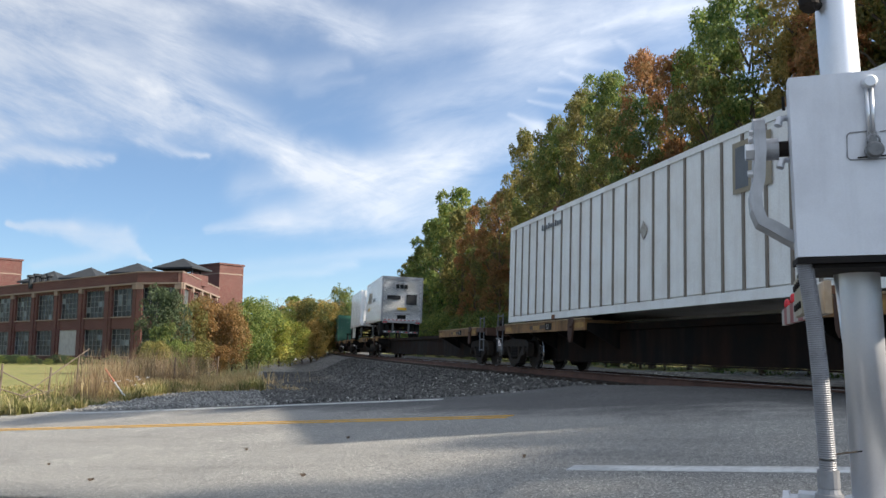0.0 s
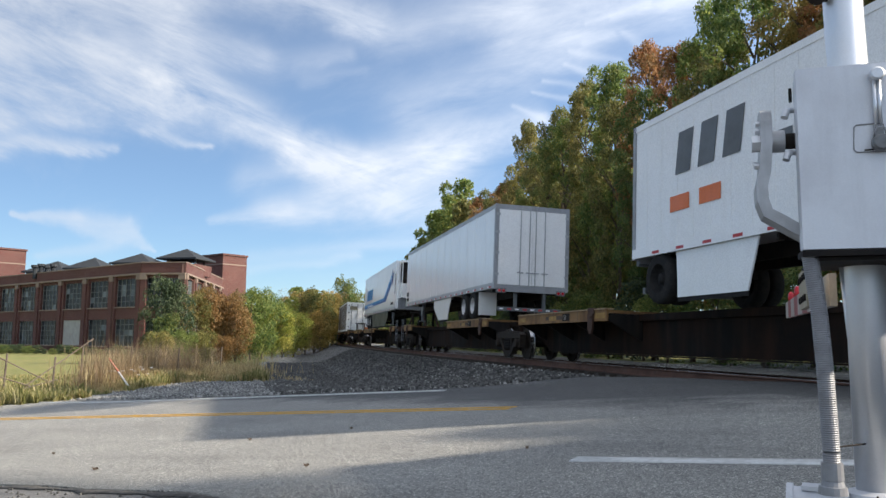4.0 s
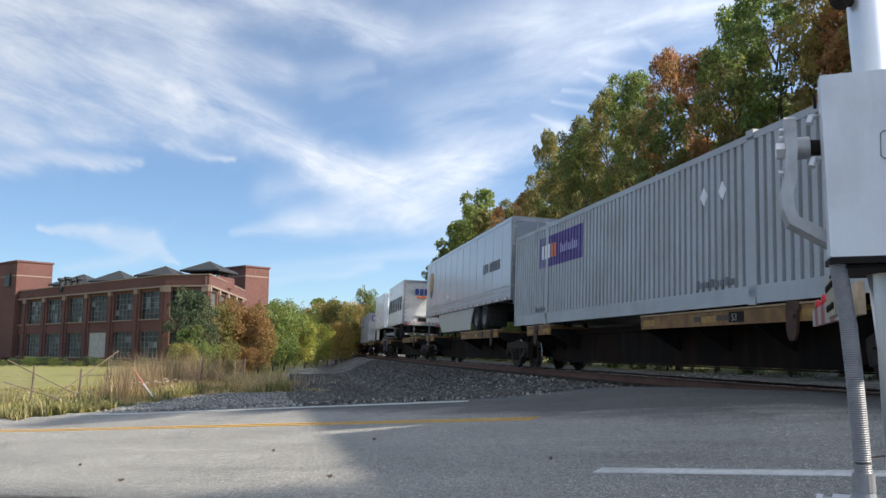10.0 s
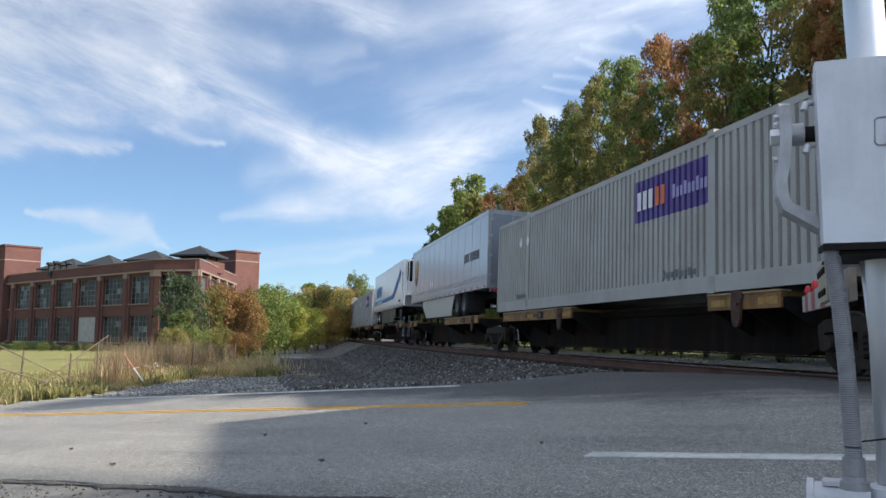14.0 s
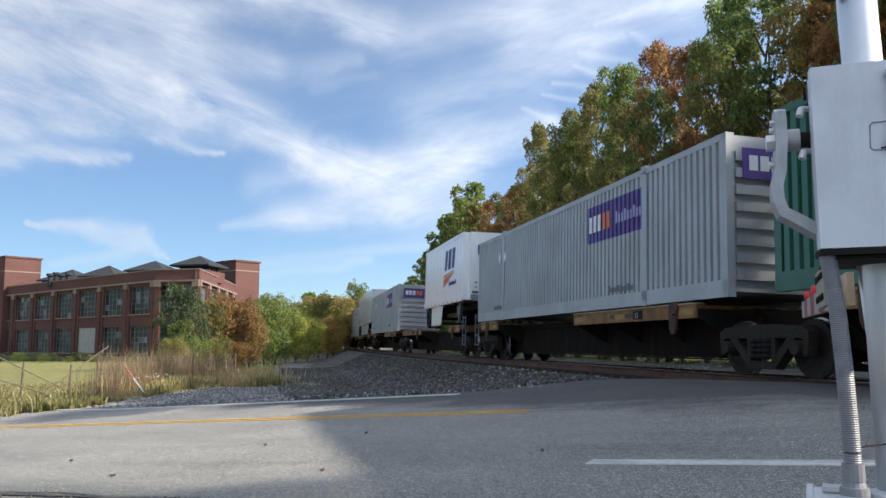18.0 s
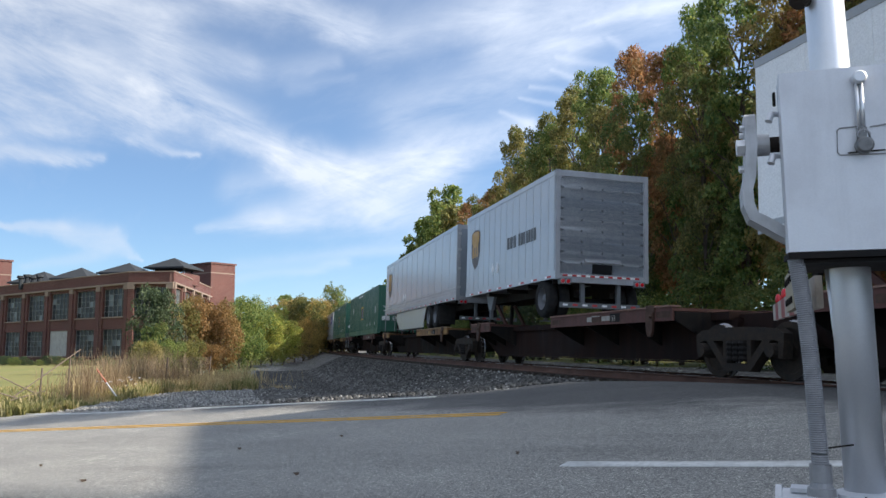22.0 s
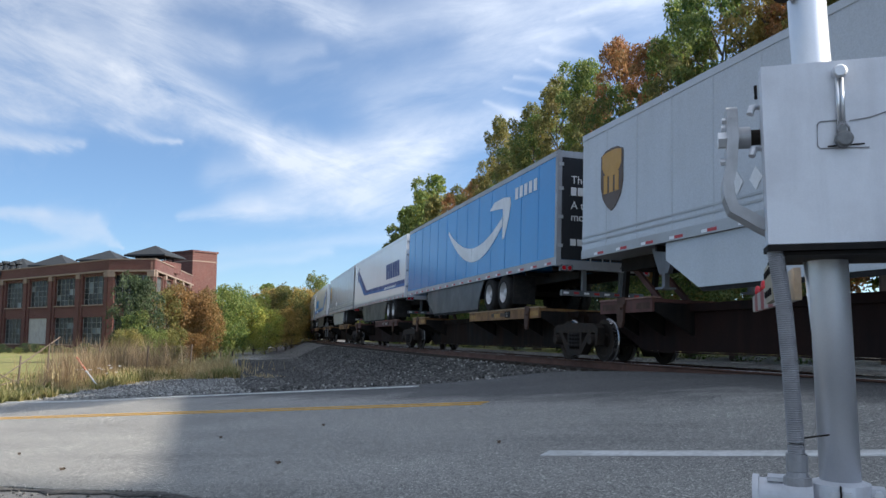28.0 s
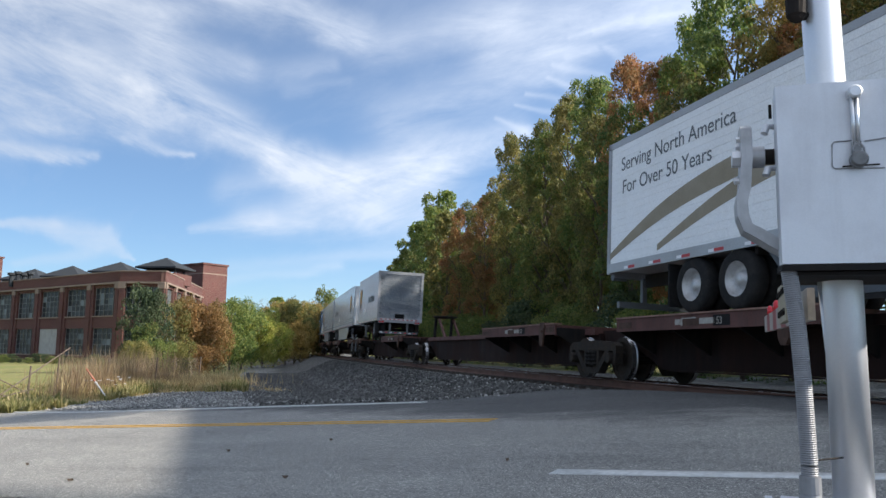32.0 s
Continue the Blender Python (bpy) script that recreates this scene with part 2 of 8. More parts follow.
def asphalt_build(nt, bsdf):
    big = noise_node(nt, 0.35, 6, 0.65)
    co, mp, no = nt.nodes.new("ShaderNodeTexCoord"), nt.nodes.new("ShaderNodeMapping"), nt.nodes.new("ShaderNodeTexNoise")
    mp.inputs["Rotation"].default_value = (0, 0, ROAD_TURN)
    sc = nt.nodes.new("ShaderNodeMapping")
    sc.inputs["Scale"].default_value = (0.16, 0.9, 1)
    nt.links.new(co.outputs["Object"], mp.inputs[0])
    nt.links.new(mp.outputs[0], sc.inputs[0])
    nt.links.new(sc.outputs[0], no.inputs["Vector"])
    no.inputs["Scale"].default_value, no.inputs["Detail"].default_value, no.inputs["Roughness"].default_value = 1.3, 8, 0.68
    fine, grit = noise_node(nt, 70, 3, 0.7), noise_node(nt, 240, 2, 0.7)
    c = ramp(nt, big, ((0.3, (0.222, 0.217, 0.206)), (0.7, (0.292, 0.285, 0.268))))
    c = mix_rgb(nt, 1.0, c, ramp(nt, no.outputs[0], ((0.30, (0.74, 0.745, 0.76)), (0.46, (0.97, 0.97, 0.97)), (0.66, (1.1, 1.1, 1.09)))), "MULTIPLY")
    c = mix_rgb(nt, 1.0, c, ramp(nt, fine, ((0.34, (0.42, 0.42, 0.43)), (0.5, (0.98, 0.98, 0.98)), (0.66, (1.6, 1.59, 1.55)))), "MULTIPLY")
    c = mix_rgb(nt, 1.0, c, ramp(nt, grit, ((0.36, (0.55, 0.55, 0.55)), (0.64, (1.45, 1.45, 1.43)))), "MULTIPLY")
    pits = noise_node(nt, 22, 4, 0.75)
    c = mix_rgb(nt, 1.0, c, ramp(nt, pits, ((0.32, (0.72, 0.72, 0.73)), (0.45, (1, 1, 1)), (0.62, (1.02, 1.02, 1.02)), (0.72, (1.25, 1.25, 1.23)))), "MULTIPLY")
    chip = nt.nodes.new("ShaderNodeTexVoronoi")
    chip.inputs["Scale"].default_value = 75
    nt.links.new(co.outputs["Object"], chip.inputs["Vector"])
    one = nt.nodes.new("ShaderNodeSeparateColor")
    nt.links.new(chip.outputs["Color"], one.inputs[0])
    c = mix_rgb(nt, 1.0, c, ramp(nt, one.outputs[0], ((0.0, (0.62, 0.62, 0.63)), (0.5, (0.95, 0.95, 0.95)), (0.86, (1.12, 1.12, 1.1)), (0.95, (1.7, 1.68, 1.62)))), "MULTIPLY")
    # darker asphalt colour beside the rails, with a ragged feathered edge
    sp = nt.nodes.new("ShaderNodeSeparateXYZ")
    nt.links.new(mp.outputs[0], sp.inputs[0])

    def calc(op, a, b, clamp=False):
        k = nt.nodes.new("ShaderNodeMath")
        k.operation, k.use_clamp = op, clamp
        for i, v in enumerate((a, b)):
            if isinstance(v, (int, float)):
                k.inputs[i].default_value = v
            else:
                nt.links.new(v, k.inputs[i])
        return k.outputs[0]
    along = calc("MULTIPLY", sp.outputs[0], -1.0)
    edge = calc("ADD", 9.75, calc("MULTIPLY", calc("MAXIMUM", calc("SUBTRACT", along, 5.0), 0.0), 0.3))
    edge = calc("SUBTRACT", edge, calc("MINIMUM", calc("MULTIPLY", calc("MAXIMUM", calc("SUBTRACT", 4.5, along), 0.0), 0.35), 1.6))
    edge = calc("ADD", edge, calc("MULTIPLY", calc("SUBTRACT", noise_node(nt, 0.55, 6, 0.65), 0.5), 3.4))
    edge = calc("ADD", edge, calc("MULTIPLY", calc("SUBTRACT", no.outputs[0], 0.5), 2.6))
    rail_dark = calc("DIVIDE", calc("SUBTRACT", sp.outputs[1], edge), 1.3, True)
    c = mix_rgb(nt, rail_dark, c, mix_rgb(nt, 1.0, c, (0.34, 0.345, 0.365), "MULTIPLY"))
    nt.links.new(c, bsdf.inputs["Base Color"])
    bsdf.inputs["Roughness"].default_value = 0.85
    bump(nt, bsdf, fine, 0.8, 0.015)


ROAD_TURN = radians(30.02)


def gravel_build(nt, bsdf, light=(0.38, 0.37, 0.345), dark=(0.09, 0.088, 0.086), scale=15):
    co, vo = nt.nodes.new("ShaderNodeTexCoord"), nt.nodes.new("ShaderNodeTexVoronoi")
    vo.inputs["Scale"].default_value = scale
    nt.links.new(co.outputs["Object"], vo.inputs["Vector"])
    sepc = nt.nodes.new("ShaderNodeSeparateColor")
    nt.links.new(vo.outputs["Color"], sepc.inputs[0])
    c = ramp(nt, sepc.outputs[0], ((0.0, dark), (1.0, light)))
    big = noise_node(nt, 0.5, 5, 0.6)
    c = mix_rgb(nt, 1.0, c, ramp(nt, big, ((0.3, (0.7, 0.7, 0.7)), (0.7, (1.15, 1.14, 1.1)))), "MULTIPLY")
    nt.links.new(c, bsdf.inputs["Base Color"])
    bsdf.inputs["Roughness"].default_value = 0.95
    bump(nt, bsdf, vo.outputs["Distance"], 0.9, 0.04)


def grass_build(nt, bsdf):
    big, mid, fine = noise_node(nt, 0.12, 5, 0.6), noise_node(nt, 1.1, 7, 0.7), noise_node(nt, 22, 4, 0.7)
    c = ramp(nt, mid, ((0.3, (0.13, 0.135, 0.04)), (0.5, (0.22, 0.205, 0.065)), (0.72, (0.32, 0.26, 0.11))))
    c = mix_rgb(nt, ramp(nt, big, ((0.4, (0, 0, 0)), (0.65, (0.7, 0.7, 0.7)))), c, (0.17, 0.195, 0.045))
    c = mix_rgb(nt, 1.0, c, ramp(nt, fine, ((0.25, (0.6, 0.6, 0.6)), (0.75, (1.3, 1.3, 1.3)))), "MULTIPLY")
    nt.links.new(c, bsdf.inputs["Base Color"])
    bsdf.inputs["Roughness"].default_value = 0.95
    bump(nt, bsdf, fine, 0.8, 0.05)


def brick_build(nt, bsdf):
    co, br = nt.nodes.new("ShaderNodeTexCoord"), nt.nodes.new("ShaderNodeTexBrick")
    mp = nt.nodes.new("ShaderNodeMapping")
    mp.inputs["Rotation"].default_value = (radians(90), 0, 0)
    nt.links.new(co.outputs["Object"], mp.inputs[0])
    nt.links.new(mp.outputs[0], br.inputs["Vector"])
    for k, v in (("Scale", 1.0), ("Mortar Size", 0.012), ("Brick Width", 0.24), ("Row Height", 0.08)):
        br.inputs[k].default_value = v
    br.inputs["Color1"].default_value, br.inputs["Color2"].default_value = (0.118, 0.030, 0.025, 1), (0.078, 0.021, 0.019, 1)
    br.inputs["Mortar"].default_value = (0.17, 0.11, 0.09, 1)
    big = noise_node(nt, 0.25, 7, 0.65)
    c = mix_rgb(nt, 1.0, br.outputs[0], ramp(nt, big, ((0.3, (0.72, 0.7, 0.7)), (0.7, (1.12, 1.1, 1.08)))), "MULTIPLY")
    nt.links.new(c, bsdf.inputs["Base Color"])
    bsdf.inputs["Roughness"].default_value = 0.9


def leaf_build(stops, turn=(0.42, 0.30, 0.12), glow=0.5):
    def build(nt, bsdf):
        geo, oi = nt.nodes.new("ShaderNodeNewGeometry"), nt.nodes.new("ShaderNodeObjectInfo")
        c = ramp(nt, geo.outputs["Random Per Island"], stops)
        patch = noise_node(nt, 0.5, 4, 0.6)
        c = mix_rgb(nt, ramp(nt, patch, ((0.46, (0, 0, 0)), (0.62, (0.45, 0.45, 0.45)))), c, turn)
        big = noise_node(nt, 0.28, 3, 0.5)
        c = mix_rgb(nt, 1.0, c, ramp(nt, big, ((0.3, (0.75, 0.8, 0.75)), (0.7, (1.2, 1.12, 1.0)))), "MULTIPLY")
        c = mix_rgb(nt, 1.0, c, ramp(nt, oi.outputs["Random"], ((0, (0.85, 0.9, 0.9)), (1, (1.12, 1.05, 1.0)))), "MULTIPLY")
        nt.links.new(c, bsdf.inputs["Base Color"])
        bsdf.inputs["Roughness"].default_value = 0.6
        bsdf.inputs["Transmission Weight"].default_value = 0.0
        tr, mx = nt.nodes.new("ShaderNodeBsdfTranslucent"), nt.nodes.new("ShaderNodeMixShader")
        nt.links.new(c, tr.inputs[0])
        mx.inputs[0].default_value = glow
        out = nt.nodes["Material Output"]
        nt.links.new(bsdf.outputs[0], mx.inputs[1])
        nt.links.new(tr.outputs[0], mx.inputs[2])
        nt.links.new(mx.outputs[0], out.inputs[0])
    return build


def glass_build(nt, bsdf):
    oi = nt.nodes.new("ShaderNodeObjectInfo")
    c = ramp(nt, oi.outputs["Random"], ((0.0, (0.010, 0.012, 0.014)), (0.72, (0.025, 0.03, 0.034)), (0.9, (0.06, 0.075, 0.085)), (1.0, (0.20, 0.23, 0.24))))
    nt.links.new(c, bsdf.inputs["Base Color"])
    bsdf.inputs["Roughness"].default_value = 0.3
    bsdf.inputs["Specular IOR Level"].default_value = 0.12


ASPHALT = material("asphalt", asphalt_build)


def dark_asphalt_build(nt, bsdf):
    big, mid, fine = noise_node(nt, 0.5, 7, 0.7), noise_node(nt, 2.2, 6, 0.7), noise_node(nt, 80, 3, 0.7)
    c = ramp(nt, big, ((0.3, (0.085, 0.085, 0.086)), (0.7, (0.155, 0.153, 0.148))))
    c = mix_rgb(nt, 1.0, c, ramp(nt, mid, ((0.36, (0.62, 0.62, 0.62)), (0.5, (0.98, 0.98, 0.98)), (0.64, (1.22, 1.22, 1.21)))), "MULTIPLY")
    c = mix_rgb(nt, 1.0, c, ramp(nt, fine, ((0.34, (0.5, 0.5, 0.5)), (0.5, (1, 1, 1)), (0.66, (1.6, 1.6, 1.58)))), "MULTIPLY")
    nt.links.new(c, bsdf.inputs["Base Color"])
    bsdf.inputs["Roughness"].default_value = 0.8
    bump(nt, bsdf, fine, 0.8, 0.015)


DARK_ASPHALT = material("dark_asphalt", dark_asphalt_build)
CRUMBLED = worn("crumbled_edge", (0.055, 0.053, 0.05), (0.15, 0.145, 0.135), 0.95, 0, 0.8, 14, False, 60, 0.8)
GRAVEL = material("gravel", gravel_build)
BALLAST = material("ballast", lambda nt, b: gravel_build(nt, b, (0.21, 0.203, 0.195), (0.025, 0.024, 0.024), 11))
GRASS = material("grass", grass_build)
BRICK = material("brick", brick_build)
GLASS = material("window_glass", glass_build)
LEAF = {
    "green": material("leaf_green", leaf_build(((0, (0.085, 0.16, 0.05)), (0.5, (0.165, 0.25, 0.075)), (1, (0.40, 0.43, 0.13))), (0.24, 0.25, 0.08))),
    "deep": material("leaf_deep", leaf_build(((0, (0.075, 0.145, 0.05)), (0.6, (0.14, 0.215, 0.068)), (1, (0.31, 0.32, 0.10))), (0.24, 0.20, 0.08))),
    "olive": material("leaf_olive", leaf_build(((0, (0.10, 0.135, 0.05)), (0.5, (0.19, 0.205, 0.072)), (1, (0.44, 0.37, 0.125))), (0.26, 0.19, 0.08))),
    "rust": material("leaf_rust", leaf_build(((0, (0.20, 0.13, 0.06)), (0.5, (0.36, 0.18, 0.085)), (1, (0.52, 0.26, 0.12))), (0.22, 0.22, 0.08))),
    "russet": material("leaf_russet", leaf_build(((0, (0.14, 0.11, 0.05)), (0.5, (0.28, 0.165, 0.07)), (1, (0.44, 0.26, 0.11))), (0.20, 0.18, 0.065))),
    "gold": material("leaf_gold", leaf_build(((0, (0.25, 0.235, 0.085)), (0.5, (0.43, 0.345, 0.12)), (1, (0.60, 0.42, 0.15))), (0.46, 0.28, 0.12))),
    "lime": material("leaf_lime", leaf_build(((0, (0.22, 0.31, 0.07)), (0.6, (0.39, 0.44, 0.10)), (1, (0.56, 0.51, 0.16))), (0.50, 0.42, 0.13))),
    "spruce": material("leaf_spruce", leaf_build(((0, (0.03, 0.06, 0.033)), (0.6, (0.055, 0.095, 0.048)), (1, (0.11, 0.145, 0.058))), (0.09, 0.11, 0.05), 0.3)),
    "straw": material("dry_grass", leaf_build(((0, (0.34, 0.25, 0.135)), (0.5, (0.58, 0.45, 0.25)), (1, (0.78, 0.65, 0.41))), (0.46, 0.31, 0.15))),
    "weed": material("weed_green", leaf_build(((0, (0.12, 0.14, 0.05)), (0.4, (0.28, 0.26, 0.105)), (0.75, (0.46, 0.38, 0.20)), (1, (0.62, 0.52, 0.31))), (0.24, 0.25, 0.085))),
    "brown": material("dead_stalk", leaf_build(((0, (0.20, 0.14, 0.09)), (0.5, (0.34, 0.25, 0.16)), (1, (0.46, 0.36, 0.24))), (0.24, 0.16, 0.11))),
}
BARK = worn("bark", (0.13, 0.10, 0.075), (0.05, 0.04, 0.032), 0.95, 0, 0.6, 3, True, 14, 0.8)
WHITE_PAINT = worn("white_paint", (0.93, 0.93, 0.925), (0.55, 0.53, 0.50), 0.2, 0, 0.13, 0.9, True, 40, 0.03)
GREY_PAINT = worn("grey_white_paint", (0.545, 0.57, 0.60), (0.34, 0.335, 0.33), 0.2, 0, 0.18, 0.8, True, 40, 0.03)
SILVER = worn("silver_paint", (0.40, 0.415, 0.43), (0.22, 0.215, 0.21), 0.42, 0.1, 0.3, 0.9)
BEIGE = worn("beige_paint", (0.41, 0.40, 0.37), (0.22, 0.205, 0.18), 0.5, 0.0, 0.3, 0.9)
GREEN_PAINT = worn("green_paint", (0.028, 0.13, 0.085), (0.05, 0.09, 0.07), 0.42, 0, 0.35, 0.9)
BLUE_PAINT = worn("blue_paint", (0.035, 0.27, 0.62), (0.06, 0.20, 0.40), 0.2, 0, 0.2, 0.7, True, 40, 0.03)
RUST_WHITE = worn("scuffed_white", (0.86, 0.86, 0.83), (0.36, 0.27, 0.20), 0.5, 0, 0.22, 1.3)
RUST = worn("rusty_steel", (0.20, 0.085, 0.04), (0.07, 0.04, 0.03), 0.85, 0.1, 0.7, 1.5, False, 30, 0.4)
OCHRE = worn("faded_ochre", (0.27, 0.135, 0.04), (0.075, 0.042, 0.028), 0.7, 0, 0.85, 2.2, True, 30, 0.3)
OCHRE_LIP = worn("scraped_ochre_lip", (0.42, 0.30, 0.17), (0.20, 0.11, 0.06), 0.7, 0, 0.7, 3, False, 30, 0.3)
MAROON = worn("maroon_steel", (0.115, 0.042, 0.033), (0.06, 0.035, 0.03), 0.75, 0, 0.7, 2.0, True, 30, 0.3)
MAROON_LIP = worn("scraped_maroon_lip", (0.30, 0.17, 0.13), (0.13, 0.07, 0.055), 0.75, 0, 0.7, 3, False, 30, 0.3)
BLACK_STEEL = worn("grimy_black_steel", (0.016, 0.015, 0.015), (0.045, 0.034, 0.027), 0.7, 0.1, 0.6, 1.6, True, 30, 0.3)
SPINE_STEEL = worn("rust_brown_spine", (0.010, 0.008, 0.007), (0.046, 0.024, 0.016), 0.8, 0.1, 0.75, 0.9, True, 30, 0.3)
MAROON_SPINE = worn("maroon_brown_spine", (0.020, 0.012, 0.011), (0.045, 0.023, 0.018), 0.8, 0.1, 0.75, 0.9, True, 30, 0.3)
TRUCK_STEEL = worn("bogie_steel", (0.032, 0.028, 0.025), (0.07, 0.05, 0.037), 0.8, 0.1, 0.7, 3, False, 30, 0.3)
DOOR_STEEL = worn("roller_door_steel", (0.215, 0.245, 0.28), (0.15, 0.17, 0.19), 0.45, 0.1, 0.16, 1.4, False, 40, 0.1)
FRAME_STEEL = worn("tail_frame_steel", (0.34, 0.35, 0.37), (0.17, 0.17, 0.17), 0.5, 0.2, 0.35, 2, True, 40, 0.1)
LEG_STEEL = worn("leg_steel", (0.17, 0.18, 0.20), (0.08, 0.08, 0.08), 0.5, 0.2, 0.4, 2, True, 40, 0.1)
FENCE_PIPE = worn("weathered_pipe", (0.16, 0.125, 0.10), (0.09, 0.06, 0.045), 0.85, 0.1, 0.6, 3, False, 30, 0.3)
MUSTARD = worn("mustard_reflector", (0.40, 0.22, 0.045), (0.18, 0.09, 0.035), 0.6, 0, 0.7, 6, False, 30, 0.2)
BRONZE_TRIM = worn("brown_bracket", (0.085, 0.042, 0.027), (0.04, 0.025, 0.02), 0.8, 0.1, 0.7, 4, False, 30, 0.4)
TYRE = worn("tyre_rubber", (0.022, 0.022, 0.023), (0.06, 0.055, 0.05), 0.85, 0, 0.5, 3, False)
RIM = worn("wheel_rim", (0.62, 0.62, 0.62), (0.25, 0.22, 0.2), 0.4, 0.4, 0.4, 4, False)
RAIL = worn("rusted_rail", (0.13, 0.062, 0.04), (0.06, 0.035, 0.03), 0.8, 0.2, 0.6, 2, False)
RAIL_TOP = plain("rail_head", (0.45, 0.43, 0.42), 0.25, 0.9)
TIE = worn("creosoted_timber", (0.055, 0.045, 0.038), (0.10, 0.09, 0.08), 0.9, 0, 0.6, 3, False, 25, 0.5)
ALU = worn("brushed_aluminium", (0.74, 0.75, 0.77), (0.55, 0.55, 0.56), 0.38, 0.6, 0.18, 3, True, 200, 0.0)
ALU_POLE = worn("polished_pole", (0.76, 0.77, 0.79), (0.60, 0.60, 0.62), 0.40, 0.7, 0.2, 4, True, 200, 0.0)
CAST_WHITE = worn("pale_casting", (0.62, 0.63, 0.66), (0.40, 0.40, 0.41), 0.45, 0.3, 0.3, 9, False, 120, 0.05)
ARM_WHITE = worn("dusty_arm_white", (0.42, 0.38, 0.33), (0.25, 0.22, 0.19), 0.6, 0.0, 0.4, 6)
ALU_PAINT = worn("aluminium_paint", (0.73, 0.74, 0.77), (0.40, 0.40, 0.42), 0.42, 0.15, 0.32, 5, True, 200, 0.0)
CRANK_CAST = worn("dull_crank_casting", (0.47, 0.47, 0.48), (0.22, 0.22, 0.22), 0.42, 0.35, 0.45, 9, True, 120, 0.05)
PADLOCK = worn("padlock_steel", (0.20, 0.20, 0.20), (0.09, 0.09, 0.09), 0.4, 0.5, 0.5, 30, False, 120, 0.0)
CONDUIT = worn("grey_conduit", (0.30, 0.30, 0.31), (0.14, 0.14, 0.14), 0.5, 0.2, 0.4, 6, False)
DARK = plain("dark_void", (0.012, 0.012, 0.013), 0.8)
CONCRETE = worn("concrete", (0.42, 0.41, 0.38), (0.22, 0.21, 0.19), 0.9, 0, 0.5, 2, True, 30, 0.4)
LIMESTONE = worn("pale_stone", (0.27, 0.20, 0.155), (0.19, 0.15, 0.12), 0.85, 0, 0.4, 1)
SLATE = worn("dark_roofing", (0.036, 0.040, 0.045), (0.07, 0.078, 0.082), 0.7, 0, 0.4, 1)
LINE_WHITE = worn("road_white", (0.66, 0.66, 0.64), (0.26, 0.26, 0.25), 0.7, 0, 0.55, 6, False, 60, 0.3)
LINE_YELLOW = worn("road_yellow", (0.62, 0.33, 0.035), (0.25, 0.17, 0.07), 0.7, 0, 0.5, 6, False, 60, 0.3)
ARM_RED = worn("dusty_arm_red", (0.30, 0.055, 0.05), (0.20, 0.11, 0.09), 0.6, 0.0, 0.5, 6)
RED = plain("signal_red", (0.50, 0.03, 0.035), 0.4)
RED_LENS = plain("red_lens", (0.62, 0.02, 0.03), 0.15)
REFLECT_WHITE = plain("reflector_white", (0.82, 0.82, 0.82), 0.35)
INK = plain("dark_ink", (0.03, 0.032, 0.036), 0.5)
INK_GREY = plain("grey_ink", (0.12, 0.13, 0.14), 0.5)
PURPLE = plain("purple_ink", (0.085, 0.045, 0.24), 0.45)
ORANGE = plain("orange_ink", (0.75, 0.16, 0.03), 0.45)
BROWN = plain("brown_ink", (0.085, 0.045, 0.022), 0.45)
GOLD = plain("gold_ink", (0.52, 0.27, 0.035), 0.45)
NAVY = plain("navy_ink", (0.025, 0.05, 0.22), 0.45)
AZURE = plain("azure_ink", (0.03, 0.26, 0.56), 0.45)
DEEP_BLUE = plain("deep_blue_ink", (0.028, 0.13, 0.40), 0.45)
SKIRT_DARK = worn("dark_skirt", (0.045, 0.052, 0.065), (0.08, 0.08, 0.08), 0.4, 0, 0.4, 1.2, True, 40, 0.03)
SKY_INK = plain("sky_ink", (0.06, 0.42, 0.72), 0.45)
TAN = plain("tan_ink", (0.30, 0.25, 0.17), 0.5)
YELLOW = plain("yellow_ink", (0.68, 0.42, 0.04), 0.45)

# ---- mesh helpers ----


def add_box(bm, x0, x1, y0, y1, z0, z1, m=None):
    """A box between the given planes, moved by the matrix m."""
    v = [bm.verts.new((x, y, z)) for z in (z0, z1) for y in (y0, y1) for x in (x0, x1)]
    for f in ((0, 2, 3, 1), (4, 5, 7, 6), (0, 1, 5, 4), (1, 3, 7, 5), (3, 2, 6, 7), (2, 0, 4, 6)):
        bm.faces.new([v[i] for i in f])
    if m is not None:
        for k in v:
            k.co = m @ k.co
    return v


def add_tube(bm, points, radii, sides=10, cap=True):
    """A tube along points with a radius at each."""
    rings = []
    for i, (p, r) in enumerate(zip(points, radii)):
        p = Vector(p)
        d = Vector(points[min(i + 1, len(points) - 1)]) - Vector(points[max(i - 1, 0)])
        q = d.normalized().to_track_quat("Z", "Y")
        rings.append([bm.verts.new(p + q @ Vector((r * math.cos(a), r * math.sin(a), 0)))
                      for a in (2 * math.pi * k / sides for k in range(sides))])
    for a, b in zip(rings, rings[1:]):
        for k in range(sides):
            bm.faces.new((a[k], a[(k + 1) % sides], b[(k + 1) % sides], b[k]))
    if cap:
        bm.faces.new(rings[0][::-1])
        bm.faces.new(rings[-1])
    return rings


